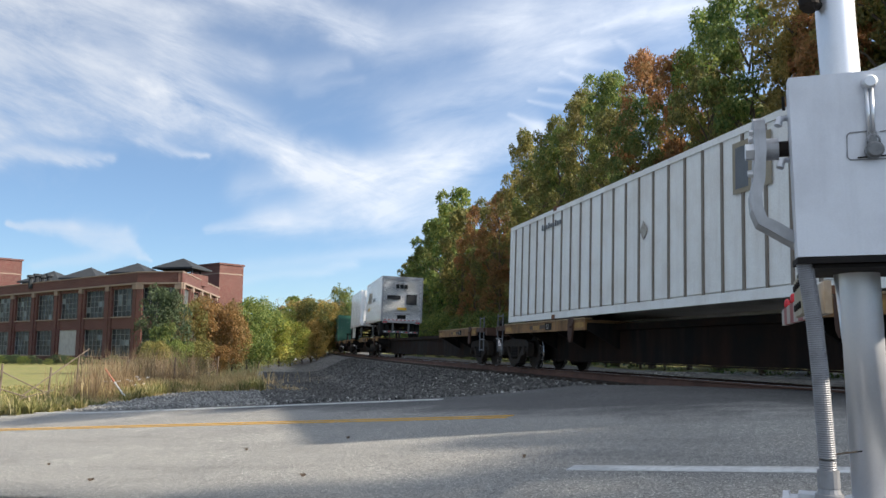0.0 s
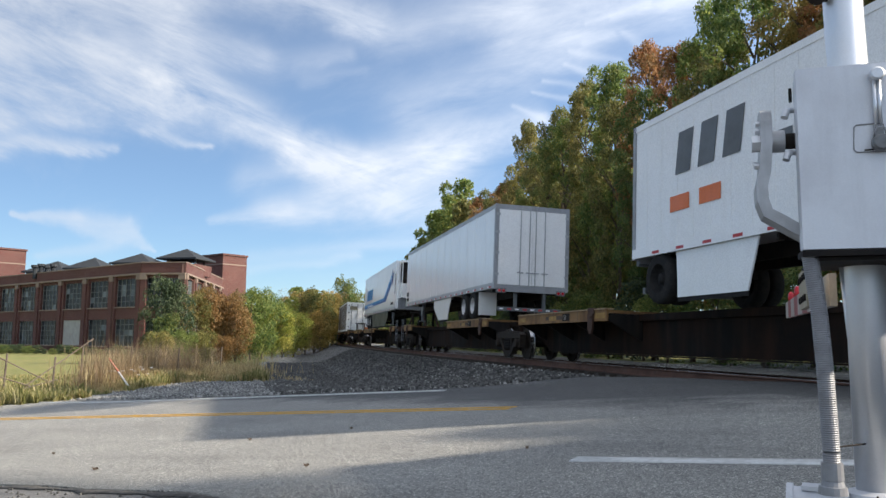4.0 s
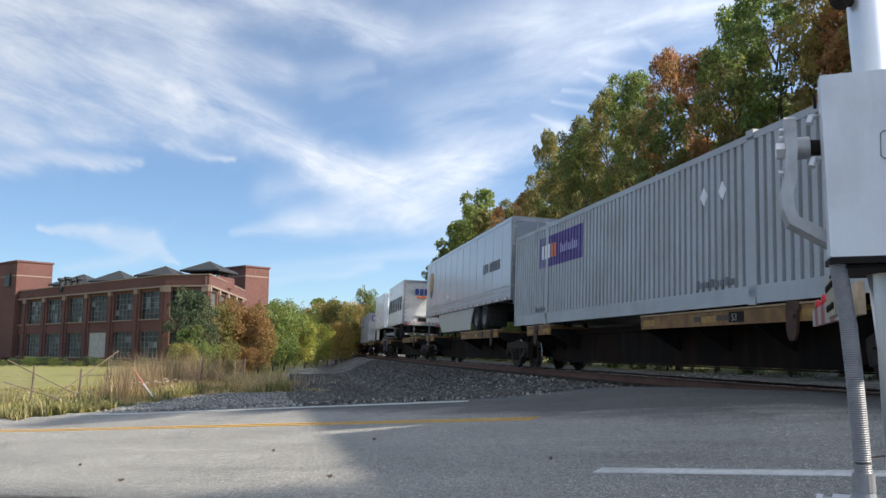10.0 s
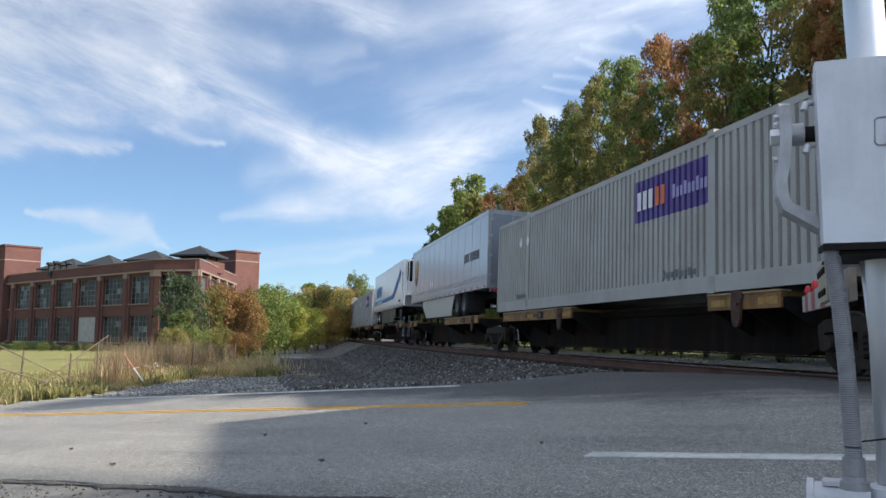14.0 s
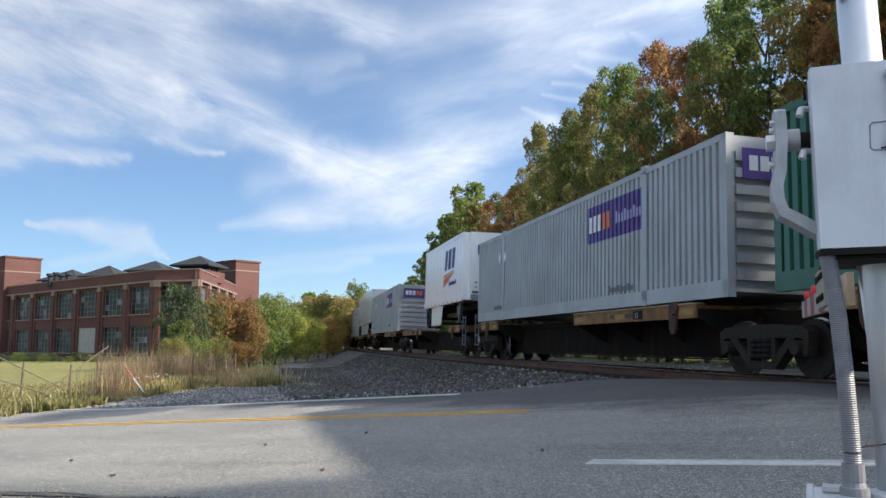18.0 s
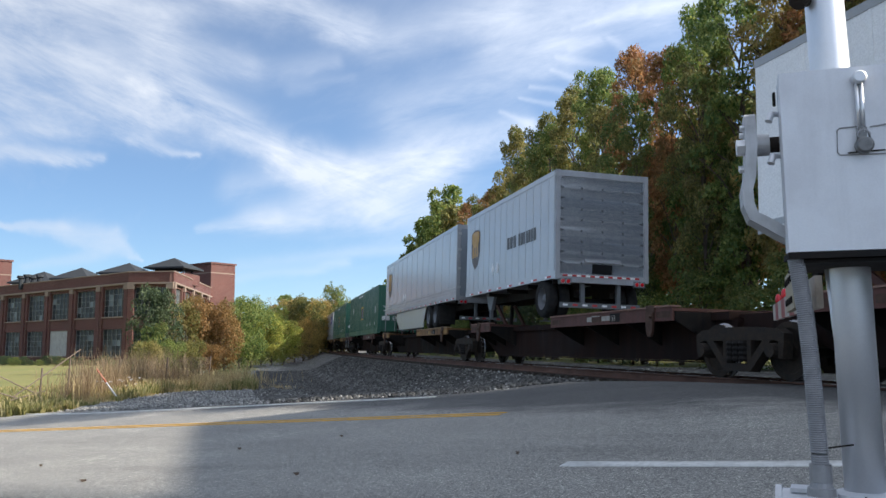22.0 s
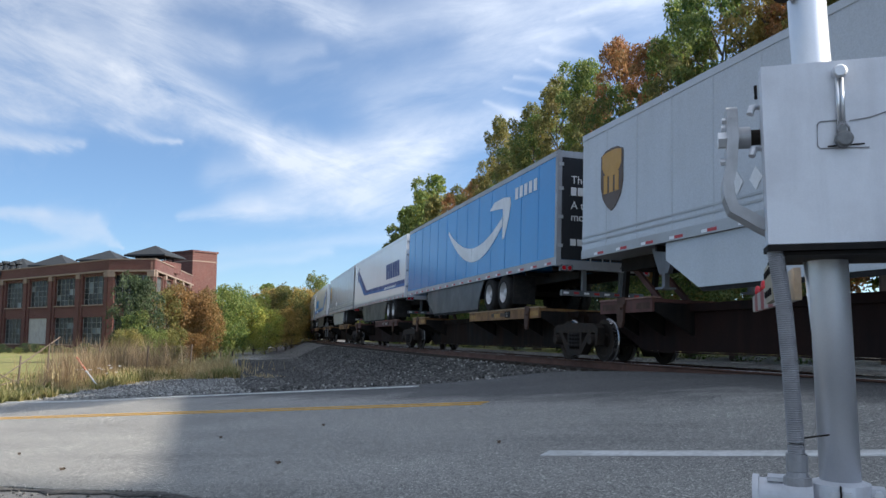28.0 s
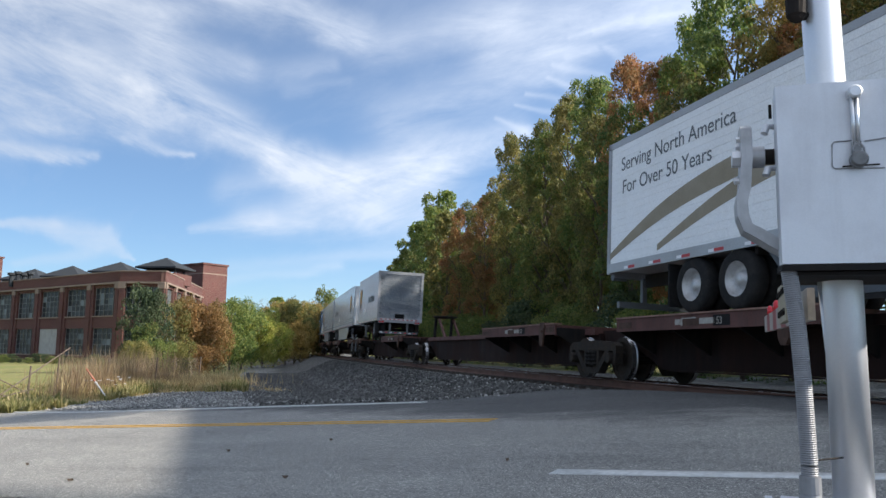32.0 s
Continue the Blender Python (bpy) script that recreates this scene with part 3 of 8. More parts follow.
def add_prism(bm, outline, x0, x1, axis="x"):
    """An outline of (a, b) drawn out between x0 and x1 along one axis."""
    put = {"x": lambda a, b, c: (c, a, b), "y": lambda a, b, c: (a, c, b), "z": lambda a, b, c: (a, b, c)}[axis]
    p = [bm.verts.new(put(a, b, x0)) for a, b in outline]
    q = [bm.verts.new(put(a, b, x1)) for a, b in outline]
    n = len(p)
    bm.faces.new(p)
    bm.faces.new(q[::-1])
    for i in range(n):
        bm.faces.new((p[i], q[i], q[(i + 1) % n], p[(i + 1) % n]))


def finish(bm, name, mat, smooth=False, bevel=0.0):
    if bevel:
        bmesh.ops.bevel(bm, geom=[e for e in bm.edges if e.is_manifold and e.calc_face_angle(0) > 0.6],
                        offset=bevel, segments=2, affect="EDGES", clamp_overlap=True)
    bmesh.ops.recalc_face_normals(bm, faces=bm.faces)
    me = bpy.data.meshes.new(name)
    bm.to_mesh(me)
    bm.free()
    me.materials.append(mat)
    if smooth:
        for p in me.polygons:
            p.use_smooth = True
    return me


def part(name, bm, mat, parent, label="", smooth=False, bevel=0.0):
    me = bm if isinstance(bm, bpy.types.Mesh) else finish(bm, name, mat, smooth, bevel)
    ob = new(name, me)
    ob.parent = parent
    if label:
        ob["label"] = label
    return ob


def box_part(name, x0, x1, y0, y1, z0, z1, mat, parent, label="", bevel=0.0):
    bm = bmesh.new()
    add_box(bm, x0, x1, y0, y1, z0, z1)
    return part(name, bm, mat, parent, label, bevel=bevel)


def thing(name, label, category, group="", kind=""):
    return tagged(new(name), label, category, group, kind)


def solid(name, bm, mat, label, category="", kind="", group="", smooth=False, bevel=0.0):
    return tagged(new(name, finish(bm, name, mat, smooth, bevel)), label, category, group, kind)


# ---- the lie of the land ----
RAIL_Z = 0.63
CANT = 2.05
HEAD0, BEND = -0.24540, 0.0010051     # heading at s = 0 (radians from y towards x) and its change a metre
BEND_2 = -0.0000007394


def heading(s):
    s = min(max(s, -25.0), 240.0)
    return HEAD0 + BEND * s + BEND_2 * s * s


def lay_track():
    """Centre line of the track every metre, from behind the crossing to beyond the bend."""
    fwd, x, y = [], 4.2641, 20.0
    for s in range(0, 760):
        fwd.append((x, y))
        h = heading(s + 0.5)
        x, y = x + math.sin(h), y + math.cos(h)
    back, x, y = [], 4.2641, 20.0
    for s in range(0, -760, -1):
        h = heading(s - 0.5)
        x, y = x - math.sin(h), y - math.cos(h)
        back.append((x, y))
    return np.array(back[::-1] + fwd)


TRACK = lay_track()
TRACK_0 = 760


def track_at(s):
    i = min(max(int(math.floor(s)) + TRACK_0, 0), len(TRACK) - 2)
    k = s + TRACK_0 - i
    p = TRACK[i] * (1 - k) + TRACK[i + 1] * k
    return p[0], p[1]


def beside(s, d, z=0.0):
    """A point d metres to the right of the track at s."""
    x, y = track_at(s)
    h = heading(s)
    return Vector((x + d * math.cos(h), y - d * math.sin(h), z))


def off_track(x, y):
    """Distance from the track's centre line, right positive, and the place along it."""
    d2 = (TRACK[:, 0] - x) ** 2 + (TRACK[:, 1] - y) ** 2
    i = int(np.argmin(d2))
    h = heading(i - TRACK_0)
    return (x - TRACK[i, 0]) * math.cos(h) - (y - TRACK[i, 1]) * math.sin(h), i - TRACK_0


ROAD_DIR = radians(30.02)
NEAR_EDGE, NEAR_LINE, MID_LINE, FAR_LINE, FAR_EDGE = 4.75, 6.41, 9.99, 12.8, 13.25


def road_uw(x, y):
    return -x * math.cos(ROAD_DIR) + y * math.sin(ROAD_DIR), x * math.sin(ROAD_DIR) + y * math.cos(ROAD_DIR)


def road_xy(u, w):
    return -u * math.cos(ROAD_DIR) + w * math.sin(ROAD_DIR), u * math.sin(ROAD_DIR) + w * math.cos(ROAD_DIR)


def ease(a, b, t):
    t = min(max((t - a) / (b - a), 0), 1)
    return t * t * (3 - 2 * t)


def road_z(u, w):
    uu = u if u < 16 else 16 + 6 * (1 - math.exp(-(u - 16) / 6))
    uu = max(uu, -6 - 4 * (1 - math.exp(min(u + 6, 0) / 4)))
    return -0.0676 * uu + 0.06 * min(max(w, 0), 14)


def land_z(x, y):
    """Height of the ground sheet."""
    u, w = road_uw(x, y)
    z = road_z(u, w)
    d, s = off_track(x, y)
    if w > 13:
        z = z + (-0.62 - z) * ease(13, 34, w) if d < 0 else z
    z += 0.03 * noise.noise((x * 0.4, y * 0.4, 0)) * ease(13.4, 15, w)
    if d > 0:
        z = z + (0.35 - z) * ease(0, 6, d)
    if abs(d) < 6:
        k = 1 - ease(1.7, 4.8, abs(d))
        on_road = ease(3.0, 5.0, w) * (1 - ease(13.6, 15.5, w))
        level = RAIL_Z - 0.2 + 0.16 * on_road
        z = z + (level - z) * k
    return z

# ---- ground, road, track ----


def spaced(lo, a, b, hi, fine, grow):
    """Coordinates from lo to hi, fine between a and b and ever coarser outside."""
    mid = list(np.arange(a, b + fine * 0.5, fine))
    right, step = mid[-1], fine
    up = []
    while right < hi:
        step *= grow
        right += step
        up.append(right)
    left, step = mid[0], fine
    down = []
    while left > lo:
        step *= grow
        left -= step
        down.append(left)
    return down[::-1] + mid + up


def build_ground():
    xs = spaced(-1600, -34, 16, 1600, 0.7, 1.13)
    ys = spaced(-1000, -3, 62, 2400, 0.7, 1.13)
    nx = len(xs)
    verts, faces = [], []
    for y in ys:
        for x in xs:
            u, w = road_uw(x, y)
            z = land_z(x, y)
            if NEAR_EDGE - 0.2 < w < FAR_EDGE + 0.2:
                z -= 0.05
            verts.append((x, y, z))
    for j in range(len(ys) - 1):
        for i in range(nx - 1):
            a = j * nx + i
            faces.append((a, a + 1, a + 1 + nx, a + nx))
    me = bpy.data.meshes.new("ground")
    me.from_pydata(verts, [], faces)
    for m in (GRASS, GRAVEL, BALLAST):
        me.materials.append(m)
    for p in me.polygons:
        c = p.center
        u, w = road_uw(c.x, c.y)
        d, s = off_track(c.x, c.y)
        edge = -8.6 + 1.8 * noise.noise((s * 0.07, 0.3, 0))
        verge = w < FAR_EDGE + 1.4 + max(0.0, 21.3 - u) * 1.15 + 0.9 * noise.noise((u * 0.5, 3.3, 0))
        az, far = math.degrees(math.atan2(c.x, c.y)), math.hypot(c.x, c.y)
        bare = -24.5 < az < -5 and w > FAR_EDGE and far < verge_start(az) + 0.8 + 1.6 * noise.noise((az * 0.9, 4, 4))
        p.material_index = 1 if bare or (edge < d < 7) or w < NEAR_EDGE + 0.5 or (verge and u < 22) else 0
        if (-6.2 + noise.noise((s * 0.15, 1.3, 0)) < d < 7 and w > FAR_EDGE) or w < NEAR_EDGE + 0.5:
            p.material_index = 2
        p.use_smooth = True
    return tagged(new("ground", me), "mown grass field and loose grey gravel verge beside the railway", "ground", kind="structure")


def strip(name, mat, u0, u1, w0, w1, lift, label, ustep=0.8, wstep=0.8, ragged=0.0, widen=None):
    """A sheet laid on the road between two lines, with a real thickness at its rim."""
    us = np.linspace(u0, u1, max(2, int(abs(u1 - u0) / ustep)))
    ws = np.linspace(w0, w1, max(2, int(abs(w1 - w0) / wstep) + 1))
    bm = bmesh.new()
    grid = []
    for i, u in enumerate(us):
        row = []
        for j, w in enumerate(ws):
            ww = w
            if widen and j:
                ww += widen(u) * max(0.0, (w - MID_LINE) / (w1 - MID_LINE))
            if ragged and j in (0, len(ws) - 1):
                ww += ragged * noise.noise((u * 1.7, j, 0.5)) + ragged * 0.5 * noise.noise((u * 6, j, 1.5))
            x, y = road_xy(u, ww)
            row.append(bm.verts.new((x, y, land_z(x, y) + lift)))
        grid.append(row)
    for a, b in zip(grid, grid[1:]):
        for j in range(len(ws) - 1):
            bm.faces.new((a[j], b[j], b[j + 1], a[j + 1]))
    rim = bmesh.ops.extrude_edge_only(bm, edges=[e for e in bm.edges if e.is_boundary])
    for v in [g for g in rim["geom"] if isinstance(g, bmesh.types.BMVert)]:
        v.co.z -= max(lift + 0.03, 0.04) if lift > 0.015 else 0.002
    me = finish(bm, name, mat, smooth=False)
    for p in me.polygons:
        p.use_smooth = p.normal.z > 0.8
    return tagged(new(name, me), label, kind="structure")


def build_road():
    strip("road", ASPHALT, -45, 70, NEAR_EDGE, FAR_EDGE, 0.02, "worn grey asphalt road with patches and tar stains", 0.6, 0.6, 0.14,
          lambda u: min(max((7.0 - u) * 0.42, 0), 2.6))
    # the dark asphalt colour here also carries shade that falls on the shoulder
    strip("shoulder", DARK_ASPHALT, -30, 40, -6.0, NEAR_EDGE - 0.05, 0.004, "worn asphalt shoulder below the road edge", 0.6, 0.6, ragged=0.03)
    strip("road_edge", CRUMBLED, -30, 40, NEAR_EDGE - 0.12, NEAR_EDGE + 0.03, 0.016, "dark crumbled asphalt edge", 0.12, 0.15, ragged=0.10)
    strip("road_line", LINE_YELLOW, 4.7, 60, MID_LINE - 0.15, MID_LINE - 0.05, 0.026, "faded yellow centre line on the road", 0.6)
    strip("road_line", LINE_YELLOW, 4.7, 60, MID_LINE + 0.05, MID_LINE + 0.15, 0.026, "faded yellow centre line on the road", 0.6)
    strip("road_line", LINE_WHITE, 7.4, 60, FAR_LINE - 0.06, FAR_LINE + 0.06, 0.034, "worn white edge line on the road", 0.6)
    strip("road_line", LINE_WHITE, -3.5, 2.46, NEAR_LINE - 0.1, NEAR_LINE + 0.1, 0.026, "white edge line on the road", 0.6)


def sweep_track(name, outline, mat, s0, s1, step, label, d=0.0):
    """An outline of (across, up) carried along the track."""
    bm = bmesh.new()
    rings = []
    n = int((s1 - s0) / step)
    for i in range(n + 1):
        s = s0 + (s1 - s0) * i / n
        h = heading(s)
        row = []
        for a, b in outline:
            c = math.radians(CANT)
            aa, bb = a * math.cos(c) + b * math.sin(c), b * math.cos(c) - a * math.sin(c)
            p = beside(s, aa, RAIL_Z + bb)
            row.append(bm.verts.new(p))
        rings.append(row)
    k = len(outline)
    for a, b in zip(rings, rings[1:]):
        for j in range(k):
            bm.faces.new((a[j], a[(j + 1) % k], b[(j + 1) % k], b[j]))
    bm.faces.new(rings[0])
    bm.faces.new(rings[-1][::-1])
    return part(name, bm, mat, d) if isinstance(d, bpy.types.Object) else solid(name, bm, mat, label, "track", kind="structure")


def build_track():
    root = thing("railway_track", "rusty steel rails on timber sleepers in grey ballast", "railway track", kind="structure")
    for side in (-0.755, 0.755):
        prof = ((-0.07, -0.17), (0.07, -0.17), (0.02, -0.14), (0.012, -0.045), (0.036, -0.03), (0.036, -0.006),
                (-0.036, -0.006), (-0.036, -0.03), (-0.012, -0.045), (-0.02, -0.14))
        sweep_track("rail", [(side + a, b) for a, b in prof], RAIL, -640, 700, 2.0, "", root)
        sweep_track("rail_head", [(side - 0.03, -0.0055), (side + 0.03, -0.0055), (side + 0.026, 0.0), (side - 0.026, 0.0)],
                    RAIL_TOP, -640, 700, 2.0, "", root)
    bm = bmesh.new()
    add_box(bm, -1.3, 1.3, -0.115, 0.115, -0.34, -0.172)
    me = finish(bm, "sleeper", TIE, bevel=0.01)
    s = -14.0
    while s < 130:
        p = beside(s, 0, RAIL_Z)
        u, w = road_uw(p.x, p.y)
        if w > 14.3 or w < 4:
            ob = part("sleeper", me, TIE, root)
            ob.matrix_basis = Matrix.Translation(p) @ pose(0, 0, 0.0, 0, CANT, -math.degrees(heading(s)))
        s += 0.56


# ---- the train ----
SPEED = 18.03
train_cars = []                # (thing, offset of its middle in the train, half its length)


def corrugated(bm, x, y0, y1, z0, z1, pitch, depth, side, mid=0.3):
    """A trapezoid-ribbed wall in the plane x, proud towards side."""
    n = int(round((y1 - y0) / pitch))
    p = (y1 - y0) / n
    low, high = [], []
    for i in range(n):
        for f, dd in ((0.0, 1.0), (0.56, 1.0), (0.62, 0.0), (0.94, 0.0)):
            yy = y0 + (i + f) * p
            low.append(bm.verts.new((x - side * depth * (1 - dd), yy, z0)))
            high.append(bm.verts.new((x - side * depth * (1 - dd), yy, z1)))
    for i in range(len(low) - 1):
        bm.faces.new((low[i], low[i + 1], high[i + 1], high[i]))


def decal(parent, name, outline, mat, x=-1.3, label="", lift=0.006):
    """A flat painted shape on the side wall, given by (y, z)."""
    bm = bmesh.new()
    add_prism(bm, outline, x - lift, x, "x")
    return part(name, bm, mat, parent, label)


def rect(y0, y1, z0, z1, slant=0.0):
    return [(y0, z0), (y1, z0), (y1 + slant, z1), (y0 + slant, z1)]


def end_decal(parent, name, outline, mat, y, lift=0.006, label=""):
    """A flat painted shape on an end wall, given by (x, z); lift points outwards."""
    bm = bmesh.new()
    add_prism(bm, outline, y, y + lift, "y")
    return part(name, bm, mat, parent, label)


def bars_of_writing(parent, y_left, y_right, z0, z1, mat, count=6, x=-1.3, name="lettering", slant=0.0, lift=0.007):
    """Letter-sized plain bars in one row, from the reader's left to right."""
    step = (y_right - y_left) / count
    bm = bmesh.new()
    for i in range(count):
        a, b = y_left + step * (i + 0.1), y_left + step * (i + 0.76)
        h = z1 if z1 - z0 > 0.3 or count < 5 or i % 3 == 0 else z0 + (z1 - z0) * 0.74
        add_prism(bm, rect(min(a, b), max(a, b), z0, h, slant), x - lift, x, "x")
        if z1 - z0 > 0.3 and i < count - 1:
            part(name, bm, mat, parent)
            bm = bmesh.new()
    return part(name, bm, mat, parent)


def words(parent, text, size, mat, m, name="lettering"):
    """Readable words in the built-in font, laid on by the pose m."""
    cu = bpy.data.curves.new("letters", "FONT")
    cu.body, cu.size, cu.extrude = text, size, 0.002
    ob = bpy.data.objects.new("letters", cu)
    scene.collection.objects.link(ob)
    bpy.context.view_layer.update()
    me = bpy.data.meshes.new_from_object(ob.evaluated_get(bpy.context.evaluated_depsgraph_get()))
    bpy.data.objects.remove(ob)
    bpy.data.curves.remove(cu)
    me.materials.clear()
    me.materials.append(mat)
    me.transform(m)
    return part(name, me, mat, parent)


def on_side(y, z, x=-1.305):
    """Pose for words on the near wall, reading from the leading end to the trailing end."""
    return Matrix(((0, 0, -1, x), (-1, 0, 0, y), (0, 1, 0, z), (0, 0, 0, 1)))


def on_tail(x, z, y):
    """Pose for words on the trailing end wall."""
    return Matrix(((1, 0, 0, x), (0, 0, -1, y), (0, 1, 0, z), (0, 0, 0, 1)))


CZ0, CZ1 = 1.32, 4.216         # floor and roof of a container over the rail


RIB = 0.214


def ribbed_banner(parent, y0, y1, z0, z1, mat, label):
    """A banner painted over the ribs of the long middle panel."""
    n = int(round(9.85 / RIB))
    p = 9.85 / n
    i0, i1 = round((y0 - 3.15) / p), round((y1 - 3.15) / p)
    bm = bmesh.new()
    corrugated(bm, -1.294, 3.15 + i0 * p, 3.15 + i1 * p, z0, z1, p, 0.062, -1)
    return part("banner", bm, mat, parent, label)


def container(paint, label, style, tail="doors"):
    """A 53 ft box; y runs from the trailing end (0) to the leading end (16.15)."""
    L = 16.15
    root = thing("shipping_container", label, "container", "loads of the freight train")
    post = 0.16
    bm = bmesh.new()
    add_box(bm, -1.215, 1.215, 0.06, L - 0.06, CZ0 + 0.1, CZ1 - 0.03)
    part("body", bm, paint, root)
    for sx in (-1, 1):
        if style == "ribbed":
            for a, b in ((0.12, 2.95), (3.15, 13.0), (13.2, L - 0.12)):
                bm = bmesh.new()
                corrugated(bm, sx * 1.29, a, b, CZ0 + 0.28, CZ1 - 0.1, RIB, 0.062, sx)
                part("side_wall", bm, paint, root)
        else:
            box_part("side_wall", sx * 1.262 - 0.01, sx * 1.262 + 0.01, 0.1, L - 0.1, CZ0 + 0.2, CZ1 - 0.1, paint, root)
        box_part("top_rail", *sorted((sx * 1.265, sx * 1.3)), 0.02, L - 0.02, CZ1 - 0.12, CZ1, paint, root)
        box_part("bottom_rail", sx * 1.255 - 0.045, sx * 1.255 + 0.045, 0.02, L - 0.02, CZ0, CZ0 + (0.17 if style != "ribbed" else 0.3), paint, root)
    for y in ((0.0, L - post) if style != "ribbed" else (0.0, 2.95, 13.0, L - post)):
        for sx in (-1, 1):
            x0, x1 = sorted((sx * 1.14 if y in (0.0, L - post) else sx * 1.22, sx * 1.3))
            box_part("corner_post", x0, x1, y, y + post + (0.06 if 1 < y < 14 else 0), CZ0, CZ1, paint, root, bevel=0.012)
    for y in ((2.97, 13.02) if style == "ribbed" else (2.4, 12.5)):
        for z in (CZ0 - 0.02, CZ1 - 0.06):
            box_part("corner_casting", -1.312, -1.2, y, y + 0.2, z, z + 0.12, RUST if style != "ribbed" else paint, root, bevel=0.01)
    if style == "posts":
        bm = bmesh.new()
        add_box(bm, -1.296, -1.27, -0.032, 0.032, CZ0 + 0.17, CZ1 - 0.1)
        post_me = finish(bm, "side_post", BEIGE_POST)
        for k in range(27):
            part("side_post", post_me, BEIGE_POST, root, "dirty tan side post").location = (0, 0.45 + k * (L - 0.9) / 26, 0)
    if tail == "doors":
        for k, (a, b) in enumerate(((-1.13, -0.01), (0.01, 1.13))):
            door = box_part("door", a, b, -0.02, 0.07, CZ0 + 0.16, CZ1 - 0.14, paint, root, bevel=0.01)
            for x in (a + 0.3, b - 0.25):
                bm = bmesh.new()
                add_tube(bm, [(x, -0.05, CZ0 + 0.12), (x, -0.05, CZ1 - 0.12)], [0.02, 0.02], 8)
                add_box(bm, x - 0.12, x + 0.14, -0.075, -0.045, CZ0 + 0.78, CZ0 + 0.83)
                part("lock_rod", bm, BLACK_STEEL if style == "posts" else SILVER, door)
            for z in (CZ0 + 0.4, CZ0 + 1.1, CZ0 + 1.8, CZ0 + 2.5):
                xx = a - 0.02 if k == 0 else b - 0.1
                box_part("hinge", xx, xx + 0.12, -0.045, -0.015, z, z + 0.09, BLACK_STEEL if style == "posts" else paint, door)
    else:
        for k in range(8):
            z = CZ0 + 0.3 + k * 0.3
            box_part("end_panel", -1.12, 1.12, -0.03, 0.07, z, z + 0.17, paint, root, bevel=0.015)
    return root


def shield(y, z, w, h):
    return [(y - w * 0.5, z + h * 0.42), (y - w * 0.25, z + h * 0.49), (y, z + h * 0.5), (y + w * 0.25, z + h * 0.49), (y + w * 0.5, z + h * 0.42),
            (y + w * 0.5, z - h * 0.08), (y + w * 0.4, z - h * 0.28), (y + w * 0.2, z - h * 0.42), (y, z - h * 0.5),
            (y - w * 0.2, z - h * 0.42), (y - w * 0.4, z - h * 0.28), (y - w * 0.5, z - h * 0.08)]


def wheel_pair(parent, y, z, rim_mat):
    """Dual road wheels on one axle, each a tyre with its rim."""
    for sx in (-1, 1):
        prof = ((0.29, 0.0), (0.40, 0.0), (0.47, 0.01), (0.5, 0.05), (0.5, 0.23), (0.47, 0.27), (0.40, 0.28), (0.29, 0.25))
        bm = bmesh.new()
        for off in (0.0, 0.33):
            rings = []
            for k in range(28):
                a = 2 * math.pi * k / 28
                rings.append([bm.verts.new((sx * (1.27 - off - w), y + r * math.cos(a), z + r * math.sin(a))) for r, w in prof])
            for a, b in zip(rings, rings[1:] + rings[:1]):
                for j in range(len(prof) - 1):
                    bm.faces.new((a[j], a[j + 1], b[j + 1], b[j]))
        wheel = part("wheel", bm, TYRE, parent, "black rubber tyres", smooth=True)
        bm = bmesh.new()
        disc = ((0.295, 0.0), (0.285, 0.02), (0.27, 0.13), (0.2, 0.16), (0.12, 0.14), (0.11, 0.06), (0.0, 0.05))
        rings = []
        for k in range(28):
            a = 2 * math.pi * k / 28
            rings.append([bm.verts.new((sx * (1.265 - w), y + r * math.cos(a), z + r * math.sin(a))) for r, w in disc[:-1]])
        tip = bm.verts.new((sx * (1.265 - disc[-1][1]), y, z))
        for a, b in zip(rings, rings[1:] + rings[:1]):
            for j in range(len(disc) - 2):
                bm.faces.new((a[j], a[j + 1], b[j + 1], b[j]))
            bm.faces.new((a[-1], tip, b[-1]))
        part("rim", bm, rim_mat, wheel, smooth=True)


TZ0, TZ1 = 2.27, 5.05          # floor rail and roof of a trailer over the rail
TYRE_Z = 1.27


def mark_mesh(y0, y1, mat):
    bm = bmesh.new()
    add_box(bm, -1.3065, -1.302, y0, y1, 0.0, 0.055)
    return finish(bm, "reflector", mat)


MARKS = (mark_mesh(0, 0.26, RED), mark_mesh(0.26, 0.42, REFLECT_WHITE))


